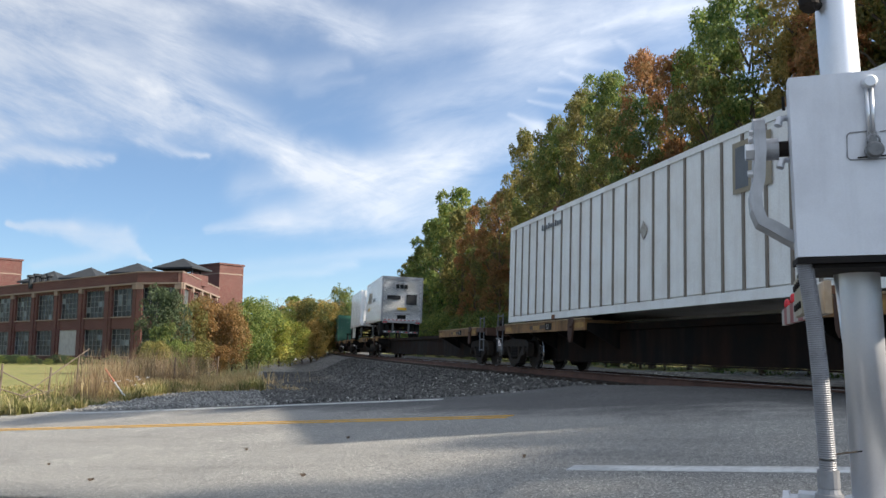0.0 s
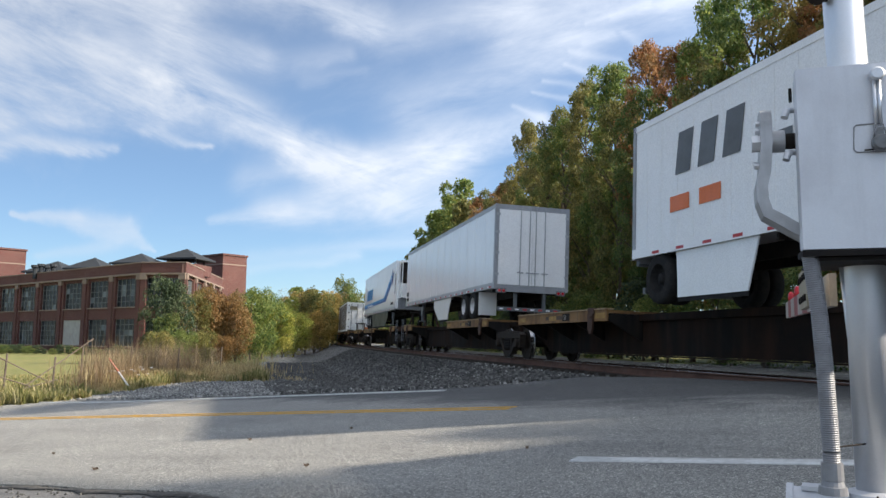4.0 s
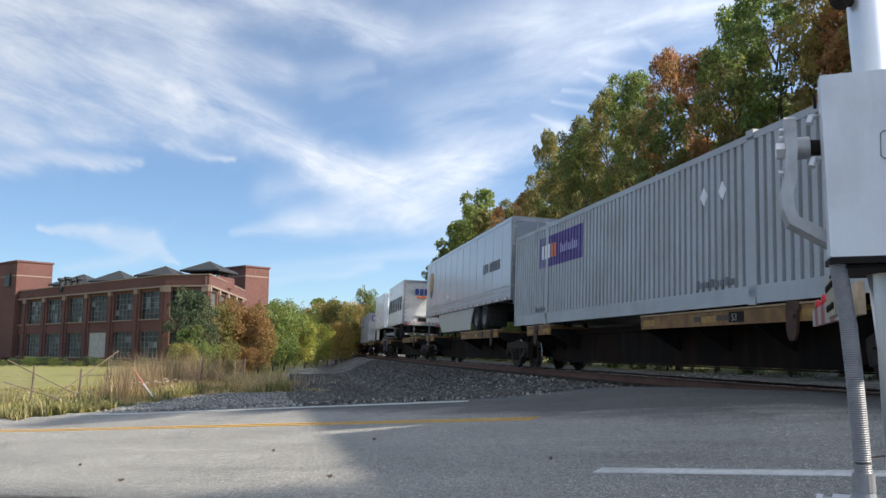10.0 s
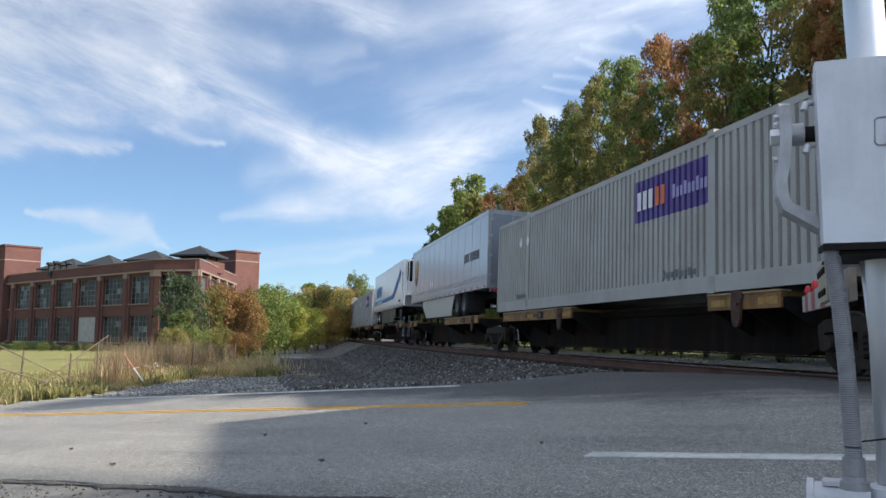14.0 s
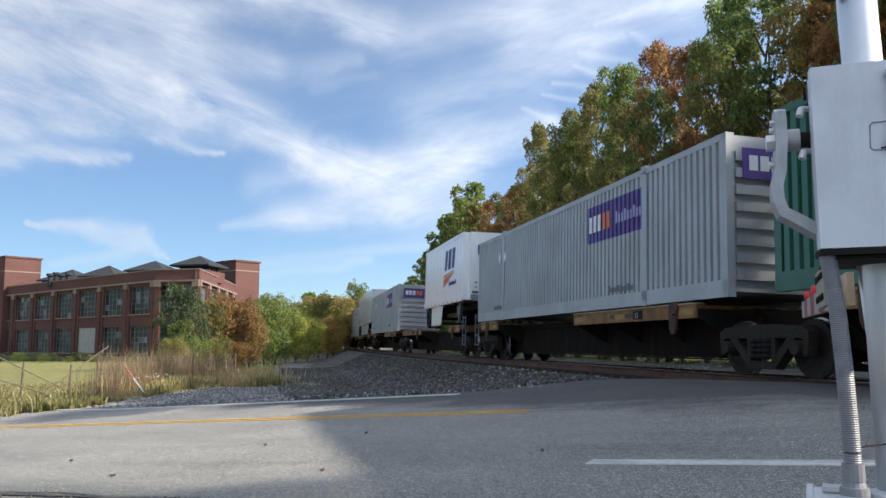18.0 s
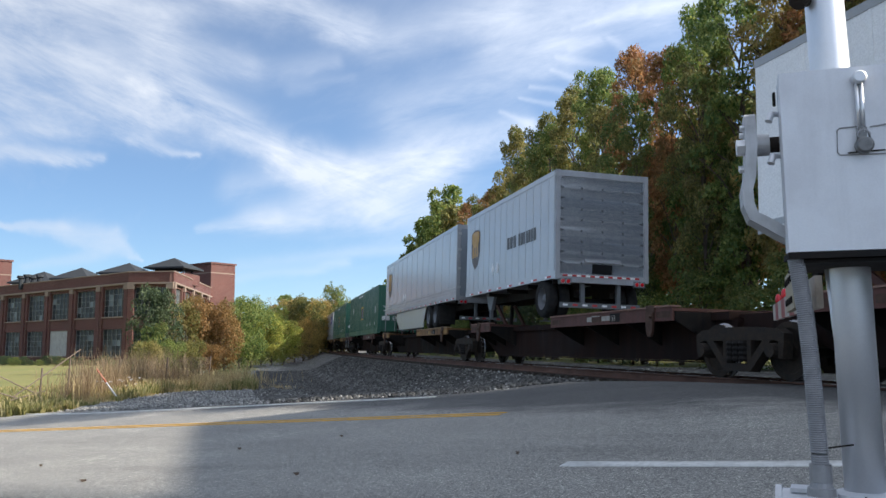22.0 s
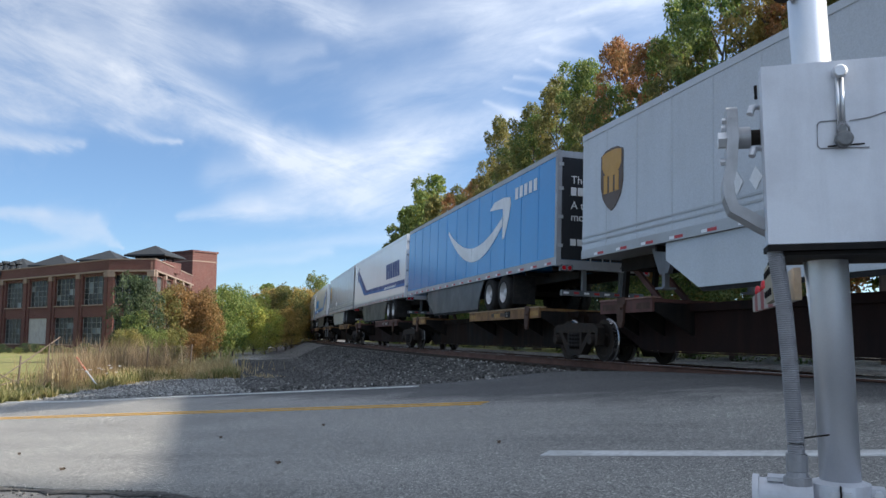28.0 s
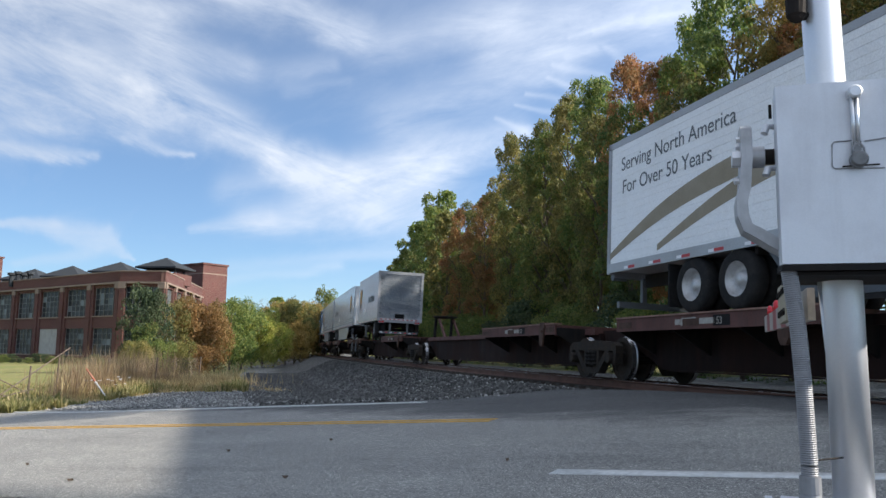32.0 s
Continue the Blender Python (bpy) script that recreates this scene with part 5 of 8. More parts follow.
def spine_car(length, ledge, front_coupled, rear_coupled, label, hitch="trail", numbers=True, bare=False):
    """One platform of a spine car: a deep box spine with side ledges for the wheels and a bogie at its leading end. y: 0 trailing, length leading."""
    L = length
    red = ledge is MAROON
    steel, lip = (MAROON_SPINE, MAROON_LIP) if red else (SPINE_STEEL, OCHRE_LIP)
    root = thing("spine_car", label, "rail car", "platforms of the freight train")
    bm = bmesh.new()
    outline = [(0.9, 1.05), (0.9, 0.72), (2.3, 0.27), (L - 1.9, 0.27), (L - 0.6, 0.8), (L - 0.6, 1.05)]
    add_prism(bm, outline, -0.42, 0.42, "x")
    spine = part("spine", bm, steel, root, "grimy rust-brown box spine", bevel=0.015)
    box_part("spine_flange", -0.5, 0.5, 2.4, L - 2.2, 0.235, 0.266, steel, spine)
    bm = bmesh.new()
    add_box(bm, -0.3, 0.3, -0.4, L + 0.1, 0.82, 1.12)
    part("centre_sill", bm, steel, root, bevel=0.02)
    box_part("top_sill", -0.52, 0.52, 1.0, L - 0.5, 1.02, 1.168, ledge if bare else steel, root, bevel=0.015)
    # side ledges on which road wheels or container corners rest
    if bare:
        side = [(1.6, 7.4)]
    elif hitch == "lead":
        side = [(1.6, 7.4), (L - 3.7, L - 1.7)]
    else:
        side = [(L - 7.4, L - 1.6), (1.7, 3.7)]
    for (a, b) in side:
        deck = bmesh.new()
        add_box(deck, -1.3, 1.3, a, b, 1.17, 1.235)
        d = part("deck", deck, ledge, root, bevel=0.008)
        for sx in (-1, 1):
            bm = bmesh.new()
            outline = [(sx * 1.27, 0.99), (sx * 1.315, 0.99), (sx * 1.315, 1.245), (sx * 1.27, 1.24)]
            add_prism(bm, outline, a - 0.02, b + 0.02, "y")
            part("ledge_beam", bm, ledge, d)
            bm = bmesh.new()
            add_box(bm, *sorted((sx * 1.13, sx * 1.34)), a - 0.02, b + 0.02, 1.248, 1.275)
            part("ledge_lip", bm, lip, d, "scraped pale lip", bevel=0.005)
            n = max(2, int((b - a) / 1.6))
            for k in range(n + 1):
                ob = part("bracket", BRACKET[sx], BLACK_STEEL, d)
                ob.location = (0, a + (b - a) * k / n, 0)
            ped = part("pedestal", PEDESTAL[sx], BRONZE_TRIM, d, "brown folding container bracket")
            ped.location = (0, b - 0.9 if b - a < 4 else a + 0.75, 0)
        for yy in (a + 0.05, (a + b) / 2, b - 0.6):
            box_part("reflector", -1.3215, -1.314, yy, yy + 0.5, 1.05, 1.17, MUSTARD if not red else BRONZE_TRIM, d, "faded reflector")
        if numbers and b - a > 4:
            box_part("number_plate", -1.3185, -1.314, a + 2.05, a + 2.5, 1.03, 1.21, BLACK_STEEL, d)
            words(d, "53", 0.17, LETTER_WORN, on_side(a + 2.42, 1.06, -1.3195))
            for y0, y1, z0, z1 in ((a + 3.0, a + 3.45, 1.05, 1.19), (b - 3.35, b - 2.15, 1.07, 1.17)):
                box_part("lettering", -1.3185, -1.314, y0, y1, z0, z1, FADED_INK if not red else LETTER_WORN, d)
    # trailer hitch: plate on a stand, braced backwards
    lead = hitch == "lead"
    hy = L - 1.25 if lead else 1.2
    back = -1 if lead else 1
    box = bmesh.new()
    add_tube(box, [(0, hy, 2.02), (0, hy, 2.06), (0, hy, 2.10)], [0.42, 0.55, 0.52], 20)
    stand = part("hitch_plate", box, BLACK_STEEL, root, "greasy black hitch plate")
    for sx in (-1, 1):
        bm = bmesh.new()
        add_prism(bm, sorted_quad(hy - back * 0.35, hy - back * 0.22, hy - back * 0.2, hy - back * 0.08, 1.1, 2.04), sx * 0.36 - 0.05, sx * 0.36 + 0.05, "x")
        part("hitch_leg", bm, BLACK_STEEL, stand)
        bm = bmesh.new()
        add_prism(bm, sorted_quad(hy + back * 1.25, hy + back * 1.45, hy + back * 0.1, hy + back * 0.3, 1.16, 1.98), sx * 0.32 - 0.035, sx * 0.32 + 0.035, "x")
        part("hitch_brace", bm, MAROON if red else BRONZE_TRIM, stand, "rusty diagonal brace")
    bogie(root, L - 1.9 if front_coupled else L)

    def step_end(y, out):
        """Cross beam, ladders and coupler at a coupled end; out: +1 leading, -1 trailing."""
        box_part("end_beam", -1.25, 1.25, *sorted((y, y - out * 0.14)), 0.98, 1.24, BRONZE_TRIM, root, bevel=0.01)
        box_part("coupler", -0.14, 0.14, *sorted((y - out * 0.1, y + out * 1.0)), 0.74, 0.98, BLACK_STEEL, root, bevel=0.02)
        for sx in (-1, 1):
            bm = bmesh.new()
            yy = y - out * 0.5
            for z in (0.5, 0.85, 1.2, 1.55):
                add_tube(bm, [(sx * 1.27, yy - 0.24, z), (sx * 1.27, yy + 0.24, z)], [0.016, 0.016], 6)
            for dy in (-0.24, 0.24):
                add_tube(bm, [(sx * 1.27, yy + dy, 0.45), (sx * 1.27, yy + dy, 1.62)], [0.019, 0.019], 6)
            part("ladder", bm, LEG_STEEL, root)
        box_part("side_step", -1.3, -0.7, *sorted((y - out * 0.2, y - out * 1.5)), 1.1, 1.24, BRONZE_TRIM, root, bevel=0.01)
        bm = bmesh.new()
        add_tube(bm, [(-0.5, y - out * 0.8, 1.42), (-0.46, y - out * 0.8, 1.42)], [0.2, 0.2], 18)
        add_box(bm, -0.56, -0.5, y - out * 0.8 - 0.04, y - out * 0.8 + 0.04, 1.12, 1.42)
        part("hand_brake", bm, BLACK_STEEL, root, "hand brake wheel")
    if front_coupled:
        step_end(L - 0.5, 1)
    if rear_coupled:
        bogie(root, 1.9)
        step_end(0.5, -1)
    return root


LAVENDER = plain("lavender_ink", (0.34, 0.30, 0.55), 0.5)
BEIGE_POST = worn("tan_post", (0.20, 0.165, 0.13), (0.12, 0.095, 0.075), 0.6, 0, 0.4, 2)


EMBLEM = 11.35


def load_white_box():
    r = container(RUST_WHITE, "scuffed white steel container with tan side posts", "posts")
    L = 16.15
    decal(r, "emblem", rect(L - EMBLEM - 1.0, L - EMBLEM, 3.1, 3.97), TAN, label="tan emblem block")
    decal(r, "emblem", rect(L - EMBLEM - 0.42, L - EMBLEM - 0.08, 3.18, 3.88), INK_GREY, lift=0.009)
    decal(r, "hazard_mark", [(L - 8.15, 2.95), (L - 8.3, 2.75), (L - 8.45, 2.95), (L - 8.3, 3.15)], LETTER_WORN, lift=0.006)
    bars_of_writing(r, L - 2.6, L - 4.0, 3.75, 3.9, INK_GREY, 9)
    end_decal(r, "emblem", [(-1.0, 3.45), (-0.3, 3.45), (-0.3, 3.8), (-1.0, 3.8)], TAN, -0.075, 0.04)
    end_decal(r, "emblem", [(0.5, 1.6), (0.85, 1.6), (0.85, 1.78), (0.5, 1.78)], ORANGE, -0.075, 0.04)
    bm = bmesh.new()
    for k in range(6):
        for z in (3.5, 3.7):
            add_box(bm, 0.42 + k * 0.1, 0.49 + k * 0.1, -0.06, -0.02, z, z + 0.14)
    part("lettering", bm, INK, r)
    return r


def load_ribbed_grey(paint, tone, banner_at, tail, diamonds_at):
    L = 16.15
    r = container(paint, tone + " ribbed steel container with a purple banner", "ribbed", tail)
    y = L - banner_at
    ribbed_banner(r, y - 3.3, y, 2.95, 3.85, PURPLE, "purple banner")
    bars_of_writing(r, y - 0.2, y - 0.95, 3.2, 3.6, REFLECT_WHITE, 3, -1.301)
    bars_of_writing(r, y - 0.98, y - 1.45, 3.2, 3.6, ORANGE, 2, -1.301)
    bars_of_writing(r, y - 1.7, y - 3.0, 3.25, 3.52, LAVENDER, 9, -1.301)
    for k in range(2):
        c = L - diamonds_at - k * 0.62
        decal(r, "diamond_sign", [(c - 0.13, 3.4), (c, 3.22), (c + 0.13, 3.4), (c, 3.58)], REFLECT_WHITE, x=-1.295)
    bars_of_writing(r, L - 2.1, L - 3.0, 1.68, 1.82, INK_GREY, 6, -1.3)
    bars_of_writing(r, L - 11.3, L - 12.6, 1.68, 1.83, INK_GREY, 8, -1.3)
    ty = -0.03
    end_decal(r, "banner", [(-1.0, 3.4), (0.95, 3.4), (0.95, 3.95), (-1.0, 3.95)], PURPLE, ty - 0.02, 0.03, label="purple banner")
    bm = bmesh.new()
    for k in range(3):
        add_box(bm, -0.88 + k * 0.22, -0.71 + k * 0.22, ty - 0.026, ty - 0.01, 3.55, 3.82)
    part("lettering", bm, REFLECT_WHITE, r)
    bm = bmesh.new()
    for k in range(2):
        add_box(bm, -0.2 + k * 0.2, -0.05 + k * 0.2, ty - 0.026, ty - 0.01, 3.55, 3.82)
    part("lettering", bm, ORANGE, r)
    return r


def load_green(tail="doors", logo_at=7.5, mark="53'"):
    L = 16.15
    r = container(GREEN_PAINT, "dark green ribbed steel container with a yellow emblem", "ribbed", tail)
    y = L - logo_at
    decal(r, "emblem", rect(y - 1.2, y, 2.35, 3.25), YELLOW, x=-1.295, label="yellow emblem block")
    decal(r, "emblem", rect(y - 0.5, y - 0.1, 2.45, 3.15), INK, x=-1.296, lift=0.009)
    decal(r, "emblem", rect(y - 1.1, y - 0.62, 2.45, 3.15), NAVY, x=-1.296, lift=0.009)
    bars_of_writing(r, L - 5.9, L - 8.3, 3.98, 4.06, REFLECT_WHITE, 12, -1.301)
    words(r, mark, 0.5, REFLECT_WHITE, on_side(1.55, 2.6, -1.303))
    c = L - 2.4
    decal(r, "diamond_sign", [(c - 0.2, 3.2), (c, 2.95), (c + 0.2, 3.2), (c, 3.45)], REFLECT_WHITE, x=-1.295)
    for yy in (L - 10.9, L - 12.4, 1.4):
        decal(r, "marking", rect(yy - 0.18, yy, 1.85, 2.05), REFLECT_WHITE, x=-1.295)
    if tail == "doors":
        end_decal(r, "emblem", [(-0.85, 3.4), (-0.25, 3.4), (-0.25, 3.8), (-0.85, 3.8)], YELLOW, -0.075, 0.055)
        end_decal(r, "emblem", [(-0.72, 3.45), (-0.4, 3.45), (-0.4, 3.75), (-0.72, 3.75)], INK, -0.079, 0.055)
        words(r, "WARNING", 0.19, REFLECT_WHITE, on_tail(-1.0, 2.85, -0.03))
        words(r, "HIGH CUBE", 0.17, REFLECT_WHITE, on_tail(-1.0, 2.62, -0.03))
        words(r, "53'", 0.34, REFLECT_WHITE, on_tail(-0.45, 2.1, -0.03))
        for x in (-1.05, -0.8):
            end_decal(r, "marking", [(x, 2.1), (x + 0.2, 2.1), (x + 0.2, 2.35), (x, 2.35)], REFLECT_WHITE, -0.075, 0.055)
        bm = bmesh.new()
        for k in range(4):
            for z in (2.95, 3.45, 3.25):
                add_box(bm, 0.35 + k * 0.13, 0.45 + k * 0.13, -0.06, -0.02, z, z + 0.14)
        part("lettering", bm, REFLECT_WHITE, r)
        end_decal(r, "label_plate", [(0.15, 2.05), (0.55, 2.05), (0.55, 2.3), (0.15, 2.3)], ORANGE, -0.075, 0.055)
        end_decal(r, "label_plate", [(0.6, 2.05), (1.05, 2.05), (1.05, 2.3), (0.6, 2.3)], REFLECT_WHITE, -0.075, 0.055)
    return r


def put_shield(r, y, z=3.85, w=1.0, h=1.55):
    decal(r, "shield_emblem", shield(y, z, w, h), BROWN, x=-1.293, label="brown shield emblem")
    decal(r, "shield_emblem", [(a, b) for a, b in shield(y, z + 0.25 * h, w * 0.86, h * 0.42)], GOLD, x=-1.294, lift=0.008)
    bars_of_writing(r, y + w * 0.38, y - w * 0.38, z - 0.2 * h, z + 0.1 * h, GOLD, 3, -1.2965)


def load_parcel(length, rear, shield_at, text_at, tone="silver"):
    """Grey-white parcel trailer with a brown shield; distances from the leading end."""
    r = trailer(length, GREY_PAINT, "light grey sheet-sided trailer with a brown shield emblem", rear, "grey" if length > 10 else None, bogie=1.95 if rear == "trail" and length > 10 else 1.2 if length > 10 else 0, rim=LEG_STEEL, panels=GREY_PAINT, tail_mat=DOOR_STEEL)
    if length > 10:
        decal(r, "lower_band", rect(0.1, length - 0.16, TZ0 + 0.3, TZ0 + 0.34), SILVER, x=-1.293)
        decal(r, "lower_band", rect(0.1, length - 0.16, TZ0 + 0.42, TZ0 + 0.46), SILVER, x=-1.293)
    if shield_at:
        put_shield(r, length - shield_at, 3.8, 0.95, 1.35)
    if text_at:
        y = length - text_at
        bars_of_writing(r, y, y - 0.85, 3.4, 3.75, INK_GREY, 3, -1.293)
        bars_of_writing(r, y - 1.0, y - 2.45, 3.4, 3.75, INK_GREY, 7, -1.293)
    for k in range(2):
        c = length - (5.6 if length > 10 else 3.3) - k * 0.45
        decal(r, "diamond_sign", [(c - 0.15, 2.95), (c, 2.76), (c + 0.15, 2.95), (c, 3.14)], REFLECT_WHITE, x=-1.2935)
    return r


def load_reefer(lead_reefer=False):
    """White refrigerated trailer with a blue stripe; wheels at the leading end."""
    L = 15.95
    rear = "trail" if lead_reefer else "lead"
    r = trailer(L, WHITE_PAINT, "white refrigerated trailer with a blue swoosh stripe", rear, "dark", bogie=1.1, kind="plain",
                reefer=True, sill=SILVER)
    f = (lambda y: L - y) if not lead_reefer else (lambda y: y)
    g = (lambda pts: [(f(a), b) for a, b in pts])
    ink = AZURE if not lead_reefer else NAVY
    decal(r, "stripe", g([(0.0, 2.86), (11.25, 2.98), (14.2, 4.18), (14.1, 4.42), (10.9, 3.12), (0.0, 3.04)]), ink, x=-1.291, label="blue stripe")
    decal(r, "stripe", g([(0.0, 2.74), (11.7, 2.86), (14.36, 3.95), (14.2, 4.18), (11.25, 2.98), (0.0, 2.86)]), DEEP_BLUE, x=-1.291, label="dark blue stripe")
    decal(r, "arrow_head", g([(14.36, 3.95), (14.37, 3.70), (14.66, 4.25), (14.88, 4.39), (14.56, 4.38), (14.08, 4.65), (14.24, 4.3)]), NAVY, x=-1.292, lift=0.008)
    decal(r, "arrow_outline", g([(14.24, 4.33), (13.71, 4.15), (13.81, 4.02), (13.81, 3.83), (13.86, 4.0), (14.34, 4.1), (13.9, 4.03), (13.78, 4.14)]), REFLECT_WHITE, x=-1.292, lift=0.010)
    base = f(1.4)
    step = -0.62 if not lead_reefer else 0.62
    for k in range(6):
        a, b = sorted((base + step * k * 0.92, base + step * (k * 0.92 + 0.74)))
        decal(r, "lettering", rect(a, b, 3.3, 4.05, -0.18 if not lead_reefer else 0.18), ink, x=-1.291)
    bars_of_writing(r, f(2.2), f(5.2), 2.82, 2.95, REFLECT_WHITE, 14, -1.2965)
    if not lead_reefer:
        bm = bmesh.new()
        for k in range(5):
            add_box(bm, -1.3, -1.29, 0.35, 0.55, 4.1 - k * 0.24, 4.28 - k * 0.24)
        part("lettering", bm, INK, r)
        bars_of_writing(r, 1.9, 0.9, 2.55, 2.72, INK, 5, -1.2965)
    return r


def load_plain(label="plain white sheet-sided trailer on a spine car", rear="trail", L=16.15):
    r = trailer(L, WHITE_PAINT, label, rear, "white", (0.42, 0.62), bogie=1.1, kind="plate", panels=WHITE_PAINT)
    bars_of_writing(r, L - 0.4, L - 1.0, 2.75, 2.95, INK, 2, -1.2965)
    bars_of_writing(r, L - 0.4, L - 1.0, 2.5, 2.65, INK, 4, -1.2965)
    return r


def smile(r, y0, y1, mat, L):
    """The upturned arrow painted on the side; y0, y1 from the leading end."""
    w = y1 - y0
    top, bot = [], []
    for k in range(21):
        t = k / 20
        y = L - (y0 + w * t)
        z = 4.3 - 1.12 * math.sin(math.pi * (t * 0.9 + 0.02)) ** 0.85 - 0.12 * t
        th = 0.5 * math.sin(math.pi * min(1, 0.05 + 0.80 * t)) ** 0.8
        top.append((y, z + th * 0.45))
        bot.append((y, z - th * 0.45))
    bm = bmesh.new()
    for i in range(20):
        add_prism(bm, [top[i], top[i + 1], bot[i + 1], bot[i]], -1.3, -1.291, "x")
    bmesh.ops.remove_doubles(bm, verts=bm.verts, dist=0.0005)
    part("arrow", bm, mat, r, "upturned arrow emblem")
    e = L - y1
    decal(r, "arrow_head", [(e + 1.15, 4.3), (e + 0.75, 4.5), (e - 0.1, 4.52), (e - 0.62, 4.45), (e - 0.68, 4.3), (e - 0.55, 3.9), (e - 0.2, 3.35), (e - 0.02, 3.3),
                            (e - 0.05, 3.9), (e - 0.02, 4.2), (e + 0.4, 4.25)], mat, x=-1.291)


def load_prime(blue):
    L = 16.15
    paint, ink = (BLUE_PAINT, REFLECT_WHITE) if blue else (WHITE_PAINT, SKY_INK)
    label = ("bright blue" if blue else "white") + " delivery trailer with an upturned arrow emblem"
    r = trailer(L, paint, label, "trail", "dark" if blue else "white", bogie=2.2, panels=paint, tail_mat=INK if blue else None)
    smile(r, 6.5, 12.2, ink, L)
    y = L - 13.2
    bars_of_writing(r, y, y - 1.7, 4.3, 4.62, REFLECT_WHITE if blue else INK_GREY, 5, -1.2935)
    tone = REFLECT_WHITE if blue else INK
    words(r, "There's more", 0.27, tone, on_tail(-0.95, 4.25, -0.02))
    words(r, "A truckload", 0.27, tone, on_tail(-0.95, 3.62, -0.02))
    words(r, "more", 0.27, tone, on_tail(-0.95, 3.33, -0.02))
    bars = bmesh.new()
    for k in range(4):
        add_box(bars, -0.95 + k * 0.18, -0.81 + k * 0.18, -0.03, -0.015, 3.95, 4.15)
        add_box(bars, -0.95 + k * 0.18, -0.81 + k * 0.18, -0.03, -0.015, 2.72, 2.88)
    part("lettering", bars, tone, r)
    return r


def load_waves(rear):
    """White planked refrigerated trailer with tan wave stripes and a motto."""
    L = 16.0
    lead = rear == "lead"
    r = trailer(L, WHITE_PAINT, "white planked trailer with tan wave stripes and motto", rear, "dark", bogie=1.5, kind="planked", sill=SILVER, tail_mat=SILVER)
    # broad curved bands that rise from a point: ends, then (foot, head) at the ends and the bulge between
    waves = ((0.05, 4.6, 2.5, 2.62, 3.45, 3.85, 0.22), (2.0, 6.6, 2.5, 2.62, 3.4, 3.72, 0.2)) if lead else \
        ((8.0, 15.5, 2.86, 2.9, 3.12, 3.62, 0.42), (8.0, 13.1, 2.84, 2.88, 2.42, 2.52, 0.62))
    for (a, b, z0, z1, z2, z3, bulge) in waves:
        pts_t, pts_b = [], []
        for i in range(17):
            t = i / 16
            y = L - (a + (b - a) * t)
            pts_t.append((y, z1 + (z3 - z1) * t + bulge * math.sin(math.pi * t)))
            pts_b.append((y, z0 + (z2 - z0) * t + bulge * 0.72 * math.sin(math.pi * t)))
        bm = bmesh.new()
        for i in range(16):
            add_prism(bm, [pts_t[i], pts_t[i + 1], pts_b[i + 1], pts_b[i]], -1.297, -1.2915, "x")
        bmesh.ops.remove_doubles(bm, verts=bm.verts, dist=0.0005)
        part("wave_stripe", bm, TAN, r, "tan wave stripe")
    y = L - (0.55 if lead else 10.4)
    words(r, "Serving North America", 0.41, INK_GREY, on_side(y, 4.36, -1.295))
    words(r, "For Over 50 Years", 0.41, INK_GREY, on_side(y - 0.05, 3.87, -1.295))
    if not lead:
        bars_of_writing(r, L - 2.0, L - 4.4, 3.3, 3.75, INK_GREY, 4, -1.296)
        words(r, "53", 0.26, INK_GREY, on_side(L - 0.9, 3.1, -1.295))
        words(r, "13'6", 0.22, INK_GREY, on_side(L - 0.8, 2.85, -1.295))
    return r


def load_pup(label, mat_list, rear, L=8.55, tail=None):
    """A short trailer; mat_list: rows of (distance from the leading end, length, foot, head, ink, count)."""
    r = trailer(L, WHITE_PAINT, label, rear, "white" if rear == "lead" else None, kind="plate", panels=WHITE_PAINT, rim=TYRE, tail_mat=tail)
    for (a, w, z0, z1, ink, n) in mat_list:
        bars_of_writing(r, L - a, L - a - w, z0, z1, ink, n, -1.2935, slant=-0.14 if n in (3, 7) and z1 - z0 > 0.3 else 0.0)
    return r


def tail_letters(r, y, rows):
    for (x0, x1, z0, z1, ink, n) in rows:
        bm = bmesh.new()
        st = (x1 - x0) / n
        for k in range(n):
            add_box(bm, x0 + st * (k + 0.08), x0 + st * (k + 0.85), y - 0.012, y + 0.006, z0, z1)
            if k < n - 1:
                part("lettering", bm, ink, r)
                bm = bmesh.new()
        part("lettering", bm, ink, r)


